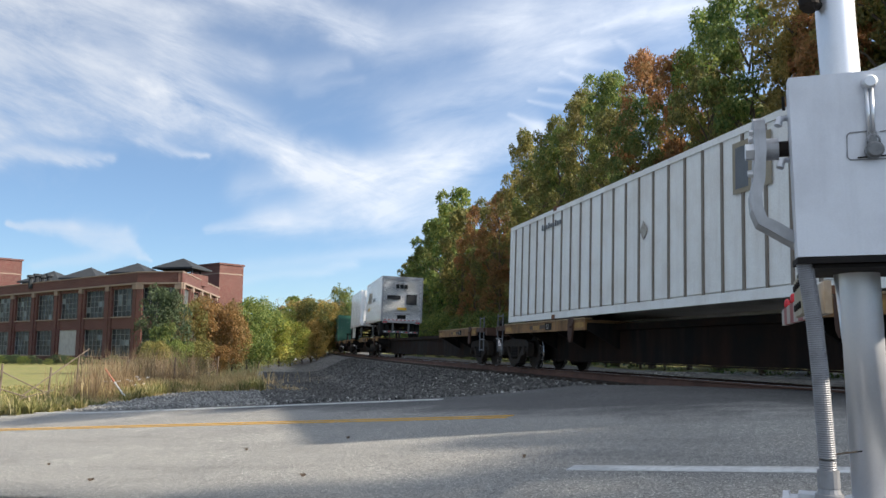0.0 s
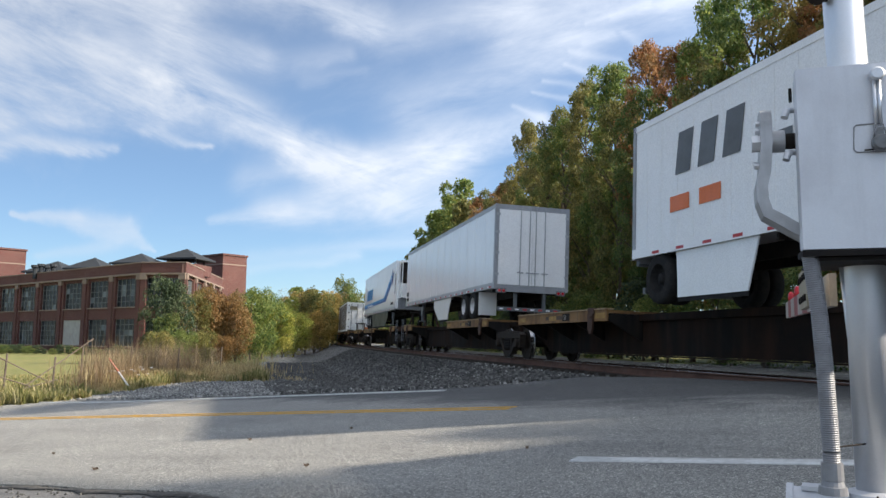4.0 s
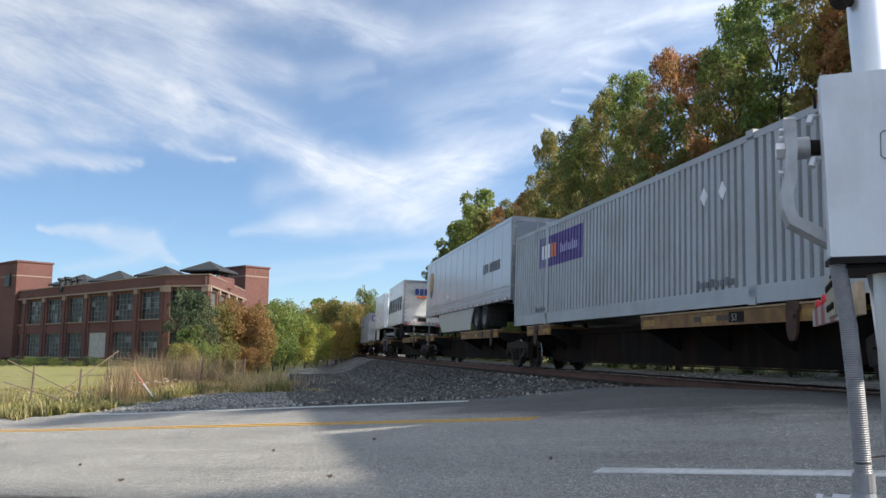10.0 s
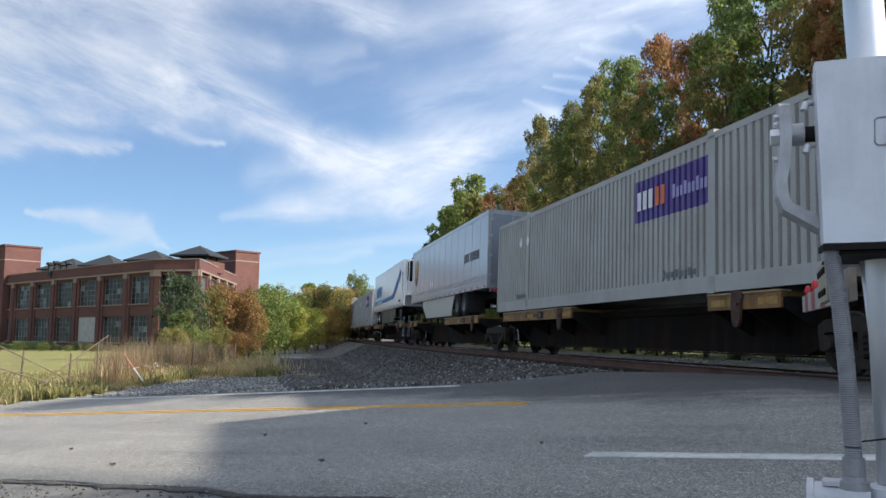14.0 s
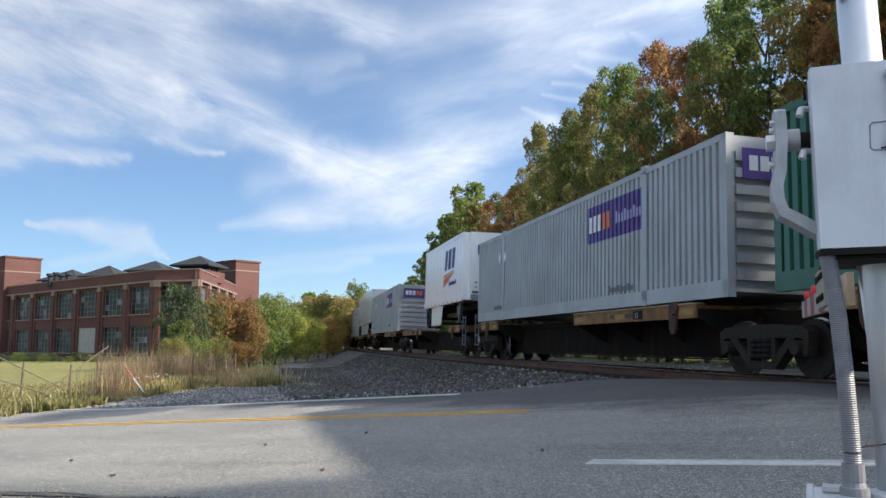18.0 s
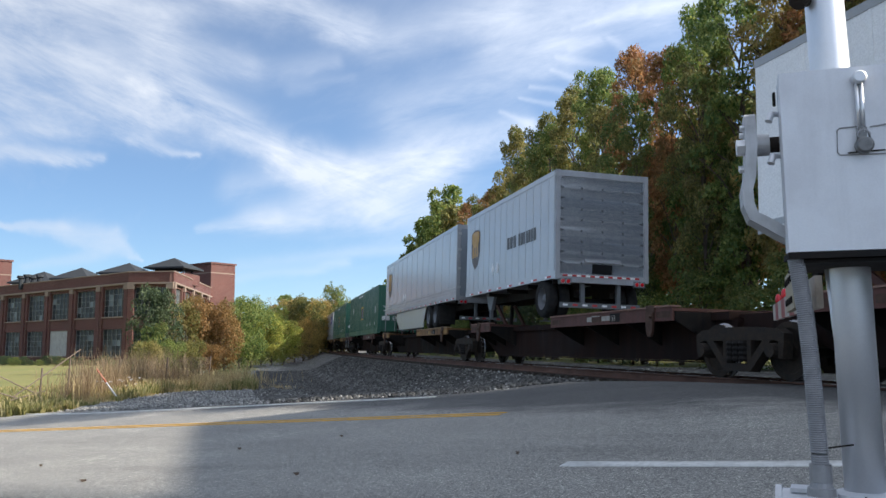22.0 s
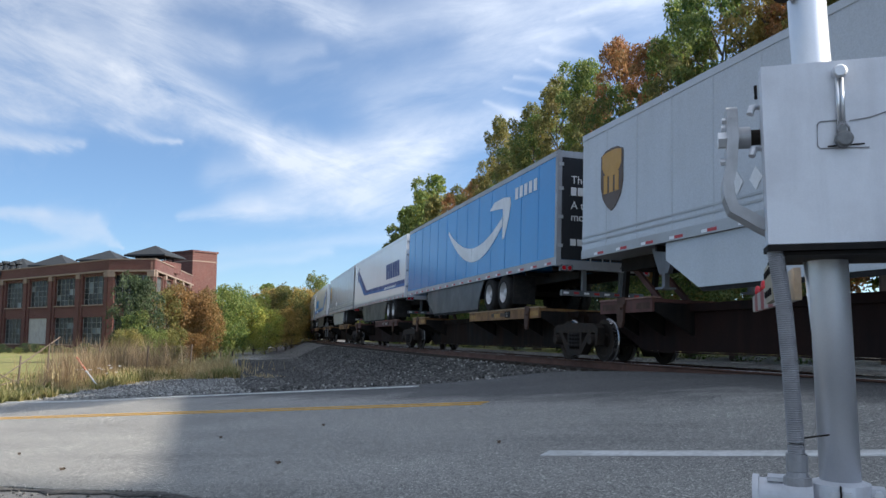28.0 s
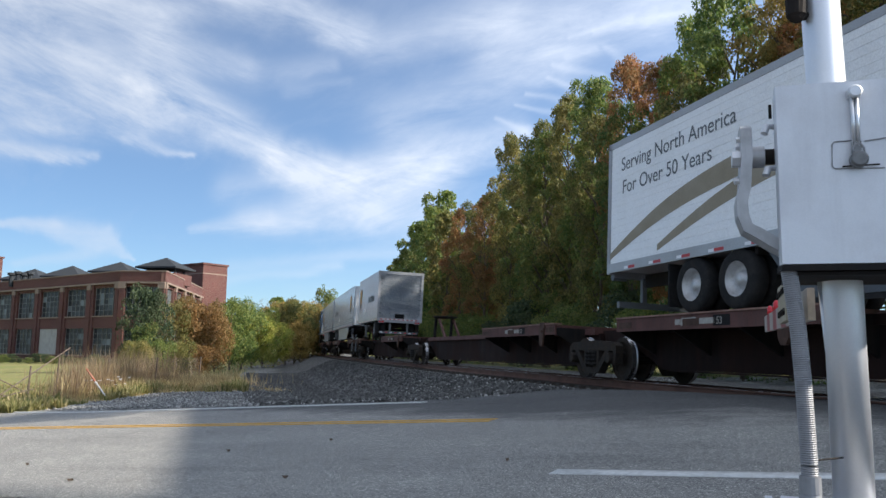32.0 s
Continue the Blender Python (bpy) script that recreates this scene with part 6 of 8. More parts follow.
def consist():
    """All loads in train order: leading end in the train, length, thing."""
    out = []

    def put(c, L, ob):
        out.append((c, L, ob))
    mark = [(1.2, 2.1, 3.7, 4.5, NAVY, 3), (1.3, 1.9, 3.4, 3.55, ORANGE, 1), (1.9, 1.3, 3.15, 3.28, NAVY, 6)]
    put(86.5, 16.15, load_green("wall"))
    put(51.0, 8.55, load_pup("plain grey-white short trailer on a spine car", [], "lead"))
    abf = load_pup("white short trailer with faded lettering and stickers", [(1.4, 2.2, 3.6, 4.3, TAN, 3), (4.2, 1.3, 3.6, 3.85, INK_GREY, 2), (1.6, 1.5, 3.1, 3.3, YELLOW, 1)], "trail", tail=GREY_PAINT)
    tail_letters(abf, -0.02, ((-0.45, 0.35, 4.3, 4.55, INK, 3), (-1.05, 0.05, 3.6, 3.85, INK, 1), (0.2, 1.05, 3.3, 3.95, INK, 1), (-0.35, 0.4, 2.95, 3.1, YELLOW, 1)))
    put(38.95, 8.6, abf)
    put(4.4, 16.15, load_white_box())
    put(-30.4, 15.95, load_reefer())
    put(-49.75, 16.05, load_plain())
    orange = load_pup("white short trailer with faded blue and orange lettering", [(1.6, 2.3, 3.7, 4.5, INK_GREY, 3), (4.4, 1.6, 3.6, 3.8, INK_GREY, 2), (1.4, 2.0, 3.0, 3.3, ORANGE, 2)], "lead")
    put(-75.4, 8.6, orange)
    put(-86.4, 16.15, load_green("wall", 8.3, "53'"))
    put(-104.0, 16.15, load_ribbed_grey(SILVER, "pale grey", 2.3, "doors", 11.3))
    y1 = load_pup("plain white short trailer with ribbed sides", [], "lead")
    tail_letters(y1, 0.0, ((-0.3, 0.7, 4.05, 4.45, NAVY, 3), (-0.25, 0.75, 3.85, 3.97, ORANGE, 1)))
    put(-128.05, 8.8, y1)
    rd = load_pup("white short trailer with large dark block lettering", [(0.5, 7.4, 3.15, 4.05, INK, 7)], "trail", tail=WHITE_PAINT)
    tail_letters(rd, -0.02, ((-0.55, 0.35, 4.1, 4.5, NAVY, 3), (-0.5, 0.4, 3.9, 4.02, ORANGE, 1)))
    put(-140.0, 8.4, rd)
    put(-157.35, 16.1, load_parcel(16.1, "trail", 1.5, 12.2))
    put(-173.9, 16.15, load_ribbed_grey(SILVER, "pale grey", 2.4, "wall", 11.6))
    put(-190.6, 16.15, load_ribbed_grey(SILVER, "pale grey", 10.0, "wall", 2.6))
    put(-208.7, 15.95, load_reefer())
    put(-227.7, 16.1, load_parcel(16.1, "trail", 1.5, 12.4))
    put(-245.1, 16.15, load_ribbed_grey(BEIGE, "dull beige", 10.0, "wall", 2.4))
    put(-262.4, 15.9, trailer(15.9, GREY_PAINT, "plain grey-white trailer with a silver roof rail", "lead", "grey", panels=SILVER, rim=TYRE))
    put(-278.7, 16.15, load_ribbed_grey(SILVER, "pale grey", 10.0, "wall", 2.6))
    y2 = load_pup("white short trailer with large blue and orange lettering", [(4.6, 2.1, 3.75, 4.6, NAVY, 3), (5.6, 1.4, 3.02, 3.22, NAVY, 7)], "lead")
    for z0, z1, z2 in ((3.42, 3.54, 3.66), (3.0, 3.38, 3.6)):
        decal(y2, "wedge_stripe", [(8.6 - 4.55, z0), (8.6 - 6.75, z2), (8.6 - 4.55, z1)], ORANGE, x=-1.2935, label="orange wedge stripe")
    tail_letters(y2, 0.0, ((-0.8, 0.2, 4.1, 4.5, NAVY, 3), (-0.75, 0.25, 3.9, 4.02, ORANGE, 1)))
    put(-303.9, 8.6, y2)
    put(-314.7, 16.15, load_ribbed_grey(SILVER, "pale grey", 10.0, "wall", 2.6))
    put(-332.1, 16.15, load_green("doors", 7.5, "51'"))
    put(-352.15, 16.15, load_green("doors", 7.5, "53'"))
    put(-370.9, 16.1, load_parcel(16.1, "trail", 1.5, 0))
    put(-388.0, 8.5, load_parcel(8.5, "trail", 1.35, 4.65))
    put(-404.4, 16.1, load_prime(False))
    put(-421.35, 16.0, load_waves("trail"))
    put(-438.6, 15.95, load_reefer())
    put(-456.9, 16.1, load_parcel(16.1, "trail", 1.5, 0))
    put(-473.15, 16.1, load_reefer(True))
    put(-489.65, 16.15, load_prime(True))
    put(-507.0, 16.1, load_parcel(16.1, "trail", 1.5, 0))
    put(-524.2, 16.1, load_parcel(16.1, "lead", 13.9, 1.6))
    put(-542.7, 8.6, load_parcel(8.6, "trail", 1.35, 4.65))
    put(-580.0, 16.0, load_waves("lead"))
    return out


def platforms():
    """Leading end and length of each platform, its paint, and whether it is coupled at either end."""
    marks = (104.0, 87.0, 69.5, 52.0, 35.5, 6.3, -12.2, -29.5, -48.0, -66.8, -85.5, -103.2, -119.6, -138.5, -156.3, -173.6, -190.4, -207.8,
             -226.2, -244.3, -261.8, -278.5, -295.6, -313.5, -331.4, -350.1, -368.8, -387.4, -403.6, -420.9, -437.9, -455.4, -473.0, -489.4, -506.4,
             -523.6, -541.4, -560.6, -578.9, -596.8)
    double = {-48.0, -138.5, -226.2, -313.5, -350.1, -455.4, -541.4, 6.3}
    dark_red = {-350.1, -387.4, -403.6, -420.9, -473.0, -541.4, -560.6, -578.9, -523.6, -506.4}
    flip = {6.3, -244.3, -261.8, -29.5, -207.8, -437.9, -523.6, -578.9, -66.8, -119.6, -295.6}
    for a, b in zip(marks, marks[1:]):
        L = a - b
        paint = MAROON if a in dark_red else OCHRE
        tone = "dark maroon" if a in dark_red else "faded ochre"
        ob = spine_car(L, paint, a in double, b in double, "grimy black spine car platform with %s side ledges" % tone,
                       "trail" if a in flip else "lead", bare=a == -560.6)
        train_cars.append((ob, b, L))


def train_rows(c, L):
    """Poses along the track of a stiff car whose trailing end lies at c in the train at 0 s."""
    rows, t = [], 0.0
    while True:
        s0 = c + SPEED * t
        x0, y0 = track_at(s0)
        x1, y1 = track_at(s0 + L)
        turn = -math.degrees(math.atan2(x1 - x0, y1 - y0))
        rows.append((t, pose(x0, y0, RAIL_Z, 0, CANT, turn)))
        if t >= 32:
            return rows
        t = min(32.0, t + (0.5 if -70 < s0 < 140 else 2.0))


def motions():
    for ob, c, L in train_cars:
        walk(ob, train_rows(c, L))

# ---- crossing signal beside the camera ----


def build_signal():
    mast = thing("crossing_signal_mast", "aluminium crossing signal mast with a gate mechanism box and lowered arm", "crossing signal")
    mx, my = 1.057, 1.986
    # the mast is drawn at five sixths of its size round eye height, then enlarged
    grow = Matrix.Translation((0, 0, 1.23)) @ Matrix.Scale(1.2, 4) @ Matrix.Translation((0, 0, -1.23))
    face = radians(17)
    org = Vector((0.8476, 1.8516, 1.445))
    ax, bx = Vector((math.cos(face), -math.sin(face), 0)), Vector((math.sin(face), math.cos(face), 0))
    M = Matrix(((ax.x, bx.x, 0, org.x), (ax.y, bx.y, 0, org.y), (0, 0, 1, org.z), (0, 0, 0, 1)))

    def add(name, bm, mat, parent, label="", smooth=False, bevel=0.0):
        bm.transform(grow)
        return part(name, bm, mat, parent, label, smooth, bevel)

    def put(name, bm, mat, parent, label="", smooth=False, bevel=0.0):
        bm.transform(M)
        return add(name, bm, mat, parent, label, smooth, bevel)

    def box_at(name, a0, a1, b0, b1, z0, z1, mat, parent, label="", bevel=0.0):
        bm = bmesh.new()
        add_box(bm, a0, a1, b0, b1, z0, z1)
        return put(name, bm, mat, parent, label, bevel=bevel)

    bm = bmesh.new()
    add_tube(bm, [(mx + 0.002, my, 0.86), (mx, my, 1.4), (mx - 0.016, my + 0.006, 2.05), (mx - 0.03, my + 0.012, 3.4)], [0.0475] * 4, 48)
    add("pole", bm, ALU_POLE, mast, "bright aluminium pole", smooth=True)
    # clamp base in two halves, with a side box that takes the conduit
    turn = Matrix.Translation((mx, my, 0)) @ Matrix.Rotation(radians(-27), 4, "Z")
    bm = bmesh.new()
    add_tube(bm, [(mx, my, 0.74), (mx, my, 0.80), (mx, my, 0.865), (mx, my, 0.872)], [0.078, 0.078, 0.07, 0.05], 32)
    base = add("clamp_base", bm, CAST_WHITE, mast, "pale cast clamp base")
    bm = bmesh.new()
    add_box(bm, -0.002, 0.002, -0.082, -0.07, 0.74, 0.868, turn)
    add("clamp_gap", bm, BLACK_STEEL, base)
    for sx in (-1, 1):
        for zz in (0.83, 0.77):
            bm = bmesh.new()
            add_box(bm, sx * 0.014 - 0.010, sx * 0.014 + 0.010, -0.092, -0.07, zz - 0.02, zz + 0.024, turn)
            add("clamp_ear", bm, CAST_WHITE, base, bevel=0.004)
        bm = bmesh.new()
        add_box(bm, sx * 0.083 - 0.016, sx * 0.083 + 0.016, -0.025, 0.025, 0.75, 0.858, turn)
        ear = add("side_ear", bm, CAST_WHITE, base, bevel=0.006)
        for zz in (0.845, 0.79):
            bm = bmesh.new()
            add_tube(bm, [turn @ Vector((sx * 0.083, -0.025, zz)), turn @ Vector((sx * 0.083, -0.042, zz))], [0.011, 0.011], 6)
            add("bolt", bm, ALU, ear)
    bm = bmesh.new()
    add_tube(bm, [turn @ Vector((-0.06, -0.03, 0.825)), turn @ Vector((-0.185, -0.03, 0.825))], [0.045, 0.045], 28)
    side = add("side_box", bm, CAST_WHITE, mast, "pale cast junction box")
    bm = bmesh.new()
    add_tube(bm, [turn @ Vector((-0.185, -0.03, 0.825)), turn @ Vector((-0.20, -0.03, 0.825))], [0.052, 0.052], 28)
    add("end_cap", bm, CAST_WHITE, side, bevel=0.003)
    bm = bmesh.new()
    add_box(bm, -0.165, -0.075, -0.06, 0.0, 0.866, 0.876, turn)
    add("flange", bm, CAST_WHITE, side, bevel=0.004)
    ground = land_z(mx * 1.2, my * 1.2)
    bm = bmesh.new()
    add_tube(bm, [(mx * 1.2 - 0.03, my * 1.2, ground - 0.2), (mx * 1.2 - 0.03, my * 1.2, 0.655)], [0.24, 0.24], 28)
    part("foundation", bm, CONCRETE, mast, "concrete foundation")
    # tapered cable guard up the pole
    bm = bmesh.new()
    add_tube(bm, [(1.022, 2.012, 1.44), (1.03, 2.008, 1.25), (1.043, 2.0, 1.03)], [0.017, 0.014, 0.006], 14)
    add("cable_guard", bm, ALU, mast, smooth=True)
    # mechanism box with a deep lid
    box = box_at("mechanism_box", 0.03, 0.45, 0.075, 0.30, 0.012, 0.425, ALU_PAINT, mast, "silver painted gate mechanism box", 0.006)
    lid = box_at("box_lid", -0.004, 0.474, -0.006, 0.034, 0.0, 0.437, ALU_PAINT, box, "silver lid with scuffs", 0.004)
    box_at("lid_rim", -0.001, 0.47, 0.036, 0.074, 0.006, 0.43, CAST_WHITE, box, "", 0.003)
    box_at("rubber_seal", -0.006, 0.478, -0.008, 0.078, -0.016, -0.002, BLACK_STEEL, box, "black rubber seal", 0.003)
    box_at("bottom_flange", 0.03, 0.47, 0.01, 0.3, -0.026, -0.018, BLACK_STEEL, box, "", 0.002)
    bm = bmesh.new()
    add_tube(bm, [(-0.008, 0.075, 0.38), (-0.008, 0.075, 0.415)], [0.004, 0.004], 6)
    put("hinge_pin", bm, BLACK_STEEL, box)
    # latch
    bm = bmesh.new()
    for a in (0.1615, 0.171):
        add_tube(bm, [(a, -0.018, 0.275), (a, -0.018, 0.40)], [0.0046, 0.0046], 10)
    latch = put("latch_bar", bm, ALU_POLE, lid, smooth=True)
    bm = bmesh.new()
    add_tube(bm, [(0.168, -0.006, 0.405), (0.168, -0.026, 0.405), (0.168, -0.031, 0.405)], [0.0165, 0.0165, 0.012], 16)
    put("latch_pivot", bm, ALU, latch)
    bm = bmesh.new()
    add_box(bm, 0.158, 0.176, -0.022, -0.006, 0.255, 0.285)
    put("hasp", bm, PADLOCK, latch, bevel=0.003)
    bm = bmesh.new()
    add_tube(bm, [(0.169, -0.012, 0.2415), (0.169, -0.030, 0.2415), (0.169, -0.034, 0.2415)], [0.0195, 0.0195, 0.015], 20)
    lock = put("padlock", bm, PADLOCK, lid, "worn grey round padlock")
    bm = bmesh.new()
    add_tube(bm, [(0.157, -0.02, 0.255), (0.157, -0.02, 0.27), (0.163, -0.02, 0.278), (0.175, -0.02, 0.278), (0.181, -0.02, 0.27), (0.181, -0.02, 0.255)], [0.0032] * 6, 8)
    put("shackle", bm, CONDUIT, lock, smooth=True)
    bm = bmesh.new()
    c = [(0.165, -0.0075, 0.291), (0.122, -0.0075, 0.290), (0.116, -0.0075, 0.284), (0.114, -0.0075, 0.232), (0.12, -0.0075, 0.225), (0.225, -0.0075, 0.222)]
    add_tube(bm, c, [0.0016] * 6, 6)
    put("plate_groove", bm, CONDUIT, lid)
    bm = bmesh.new()
    add_tube(bm, [(0.136, -0.008, 0.229), (0.215, -0.008, 0.231)], [0.0018, 0.0018], 6)
    put("plate_edge", bm, BLACK_STEEL, lid)
    bm = bmesh.new()
    add_tube(bm, [(0.186, -0.008, 0.288), (0.23, -0.008, 0.293), (0.3, -0.008, 0.315)], [0.0015] * 3, 6)
    put("plate_scratch", bm, CONDUIT, lid)
    # lugs and crank shaft on the side
    for zz in (0.352, 0.245):
        bm = bmesh.new()
        add_tube(bm, [(0.03, 0.09, zz + 0.006), (-0.012, 0.07, zz + 0.006), (-0.02, 0.06, zz + 0.002), (-0.026, 0.055, zz - 0.016)], [0.007, 0.007, 0.009, 0.009], 12)
        put("side_lug", bm, ALU, box)
    bm = bmesh.new()
    add_tube(bm, [(0.04, 0.11, 0.289), (-0.020, 0.11, 0.289)], [0.02, 0.02], 24)
    shaft = put("crank_shaft", bm, TRUCK_STEEL, box)
    bm = bmesh.new()
    add_tube(bm, [(-0.022, 0.11, 0.29), (-0.054, 0.11, 0.29)], [0.028, 0.028], 28)
    put("hub", bm, CRANK_CAST, shaft, "grey crank hub", bevel=0.003)
    # curved crank arm
    bm = bmesh.new()
    path = [(-0.0668, 0.366, 0.026), (-0.0668, 0.358, 0.038), (-0.0665, 0.335, 0.043), (-0.0668, 0.282, 0.045), (-0.0732, 0.2056, 0.045), (-0.0822, 0.170, 0.045), (-0.0807, 0.1342, 0.045),
            (-0.0705, 0.1022, 0.045), (-0.0426, 0.0851, 0.045), (-0.0113, 0.0639, 0.045), (0.06, 0.02, 0.045)]
    rings = []
    for i, (a, z, h) in enumerate(path):
        p0, p1 = path[max(i - 1, 0)], path[min(i + 1, len(path) - 1)]
        d = Vector((p1[0] - p0[0], p1[1] - p0[1])).normalized()
        nx, nz = -d.y, d.x
        t = 0.0135
        rings.append([bm.verts.new((a + nx * t * sx, 0.11 + h * sy, z + nz * t * sx)) for sx, sy in ((-1, -1), (1, -1), (1, 1), (-1, 1))])
    for p, q in zip(rings, rings[1:]):
        for k in range(4):
            bm.faces.new((p[k], p[(k + 1) % 4], q[(k + 1) % 4], q[k]))
    bm.faces.new(rings[0][::-1])
    bm.faces.new(rings[-1])
    crank = put("crank_arm", bm, CRANK_CAST, box, "cast curved crank arm", bevel=0.003)
    for zz, yy, r in ((0.335, 0.10, 0.008), (0.322, 0.125, 0.008), (0.284, 0.10, 0.0215), (0.226, 0.10, 0.008), (0.235, 0.125, 0.008)):
        bm = bmesh.new()
        a0 = -0.079 if zz > 0.25 else -0.085
        add_tube(bm, [(a0, yy, zz), (a0 - (0.022 if r > 0.01 else 0.011), yy, zz)], [r, r], 6)
        put("bolt", bm, ALU, crank, bevel=0.001)
    # flexible conduit from the box down to the base
    bm = bmesh.new()
    c = [Vector(p) for p in ((0.866, 1.868, 1.435), (0.870, 1.868, 1.405), (0.880, 1.863, 1.294), (0.885, 1.860, 1.176), (0.8885, 1.859, 1.06), (0.890, 1.858, 0.982), (0.890, 1.858, 0.952))]
    seg = [0.0]
    for p, q in zip(c, c[1:]):
        seg.append(seg[-1] + (q - p).length)
    n = 190
    pts, rad = [], []
    for k in range(n + 1):
        d = seg[-1] * k / n
        i = max(j for j in range(len(c) - 1) if seg[j] <= d + 1e-9)
        pts.append(c[i].lerp(c[i + 1], (d - seg[i]) / (seg[i + 1] - seg[i])))
        rad.append(0.0178 if k % 2 else 0.0196)
    add_tube(bm, pts, rad, 18)
    conduit = add("conduit", bm, CONDUIT, mast, "grey ribbed flexible conduit", smooth=False)
    bm = bmesh.new()
    q = (0.890, 1.858)
    add_tube(bm, [(*q, 0.884), (*q, 0.902), (*q, 0.903), (*q, 0.915), (*q, 0.916), (*q, 0.955)], [0.032, 0.030, 0.026, 0.0225, 0.0245, 0.0235], 16)
    add("conduit_fitting", bm, CONDUIT, conduit, "grey threaded fitting")
    bm = bmesh.new()
    add_tube(bm, [(0.90, 1.87, 0.984), (0.945, 1.931, 0.981), (0.975, 1.94, 0.983), (1.02, 1.955, 0.985)], [0.0022] * 4, 8)
    add("cable", bm, BLACK_STEEL, mast, "black cable", smooth=True)
    # lowered gate arm, seen almost end on
    a, b = Vector((1.345, 2.74, 1.41)), Vector((2.576, 5.968, 1.462))
    d = (b - a)
    n = 9
    up, side_v = Vector((0, 0, 1)), d.cross(Vector((0, 0, 1))).normalized()
    for k in range(n):
        bm = bmesh.new()
        p, q = a + d * (k / n), a + d * ((k + 1) / n)
        vs = []
        for base_p in (p, q):
            for sx, sz in ((-0.012, -0.057), (0.012, -0.057), (0.012, 0.057), (-0.012, 0.057)):
                vs.append(bm.verts.new(base_p + side_v * sx + up * sz))
        for f in ((0, 1, 2, 3), (7, 6, 5, 4), (0, 4, 5, 1), (1, 5, 6, 2), (2, 6, 7, 3), (3, 7, 4, 0)):
            bm.faces.new([vs[i] for i in f])
        part("gate_arm_stripe", bm, ARM_RED if k % 2 else ARM_WHITE, mast, "red arm stripe" if k % 2 else "white arm stripe")
    for t in (0.82, 0.60):
        p = a + d * t
        bm = bmesh.new()
        add_tube(bm, [p + up * 0.055, p + up * 0.065, p + up * 0.10, p + up * 0.115], [0.016, 0.022, 0.018, 0.008], 12)
        part("gate_lamp", bm, RED_LENS, mast, "red gate lamp", smooth=True)
    bm = bmesh.new()
    p = a + d * 0.0 + Vector((-0.06, -0.02, 0))
    m = Matrix.Translation(p) @ Matrix.Rotation(-math.atan2(d.x, d.y), 4, "Z")
    add_box(bm, -0.05, -0.03, -0.20, 0.2, -0.065, 0.065, m)
    plate = part("arm_bracket", bm, LIMESTONE_PAINT, mast, "cream drilled arm bracket", bevel=0.004)
    for yy in (-0.14, -0.05, 0.05, 0.14):
        for zz in (-0.035, 0.035):
            bm = bmesh.new()
            add_tube(bm, [m @ Vector((-0.05, yy, zz)), m @ Vector((-0.056, yy, zz))], [0.013, 0.013], 6)
            part("bolt", bm, BLACK_STEEL, plate)
    # underside of the lamp unit high on the pole
    bm = bmesh.new()
    add_tube(bm, [(0.962, 1.975, 2.112), (0.966, 1.976, 2.122), (0.97, 1.98, 2.25)], [0.018, 0.026, 0.03], 16)
    lamp = add("lamp_bracket", bm, BLACK_STEEL, mast, "black lamp bracket")
    bm = bmesh.new()
    add_tube(bm, [(0.965, 1.977, 2.124), (1.03, 1.99, 2.128)], [0.012, 0.012], 12)
    add("bracket_arm", bm, BLACK_STEEL, lamp)


FRAME_PAINT = worn("weathered_frame_paint", (0.27, 0.28, 0.27), (0.20, 0.19, 0.18), 0.7, 0, 0.5, 3)
LIMESTONE_PAINT = worn("cream_paint", (0.42, 0.36, 0.25), (0.3, 0.26, 0.2), 0.6, 0, 0.4, 5)

# ---- brick factory ----
FLOOR_Z = -0.7


def wall_frame(p, q):
    """Axes of a wall from p to q (x, y): along it, and outwards to the right of the way p to q."""
    d = Vector((q[0] - p[0], q[1] - p[1], 0))
    L = d.length
    d.normalize()
    nrm = Vector((d.y, -d.x, 0))
    return Matrix(((d.x, nrm.x, 0, p[0]), (d.y, nrm.y, 0, p[1]), (0, 0, 1, FLOOR_Z), (0, 0, 0, 1))), L


PANES = {}


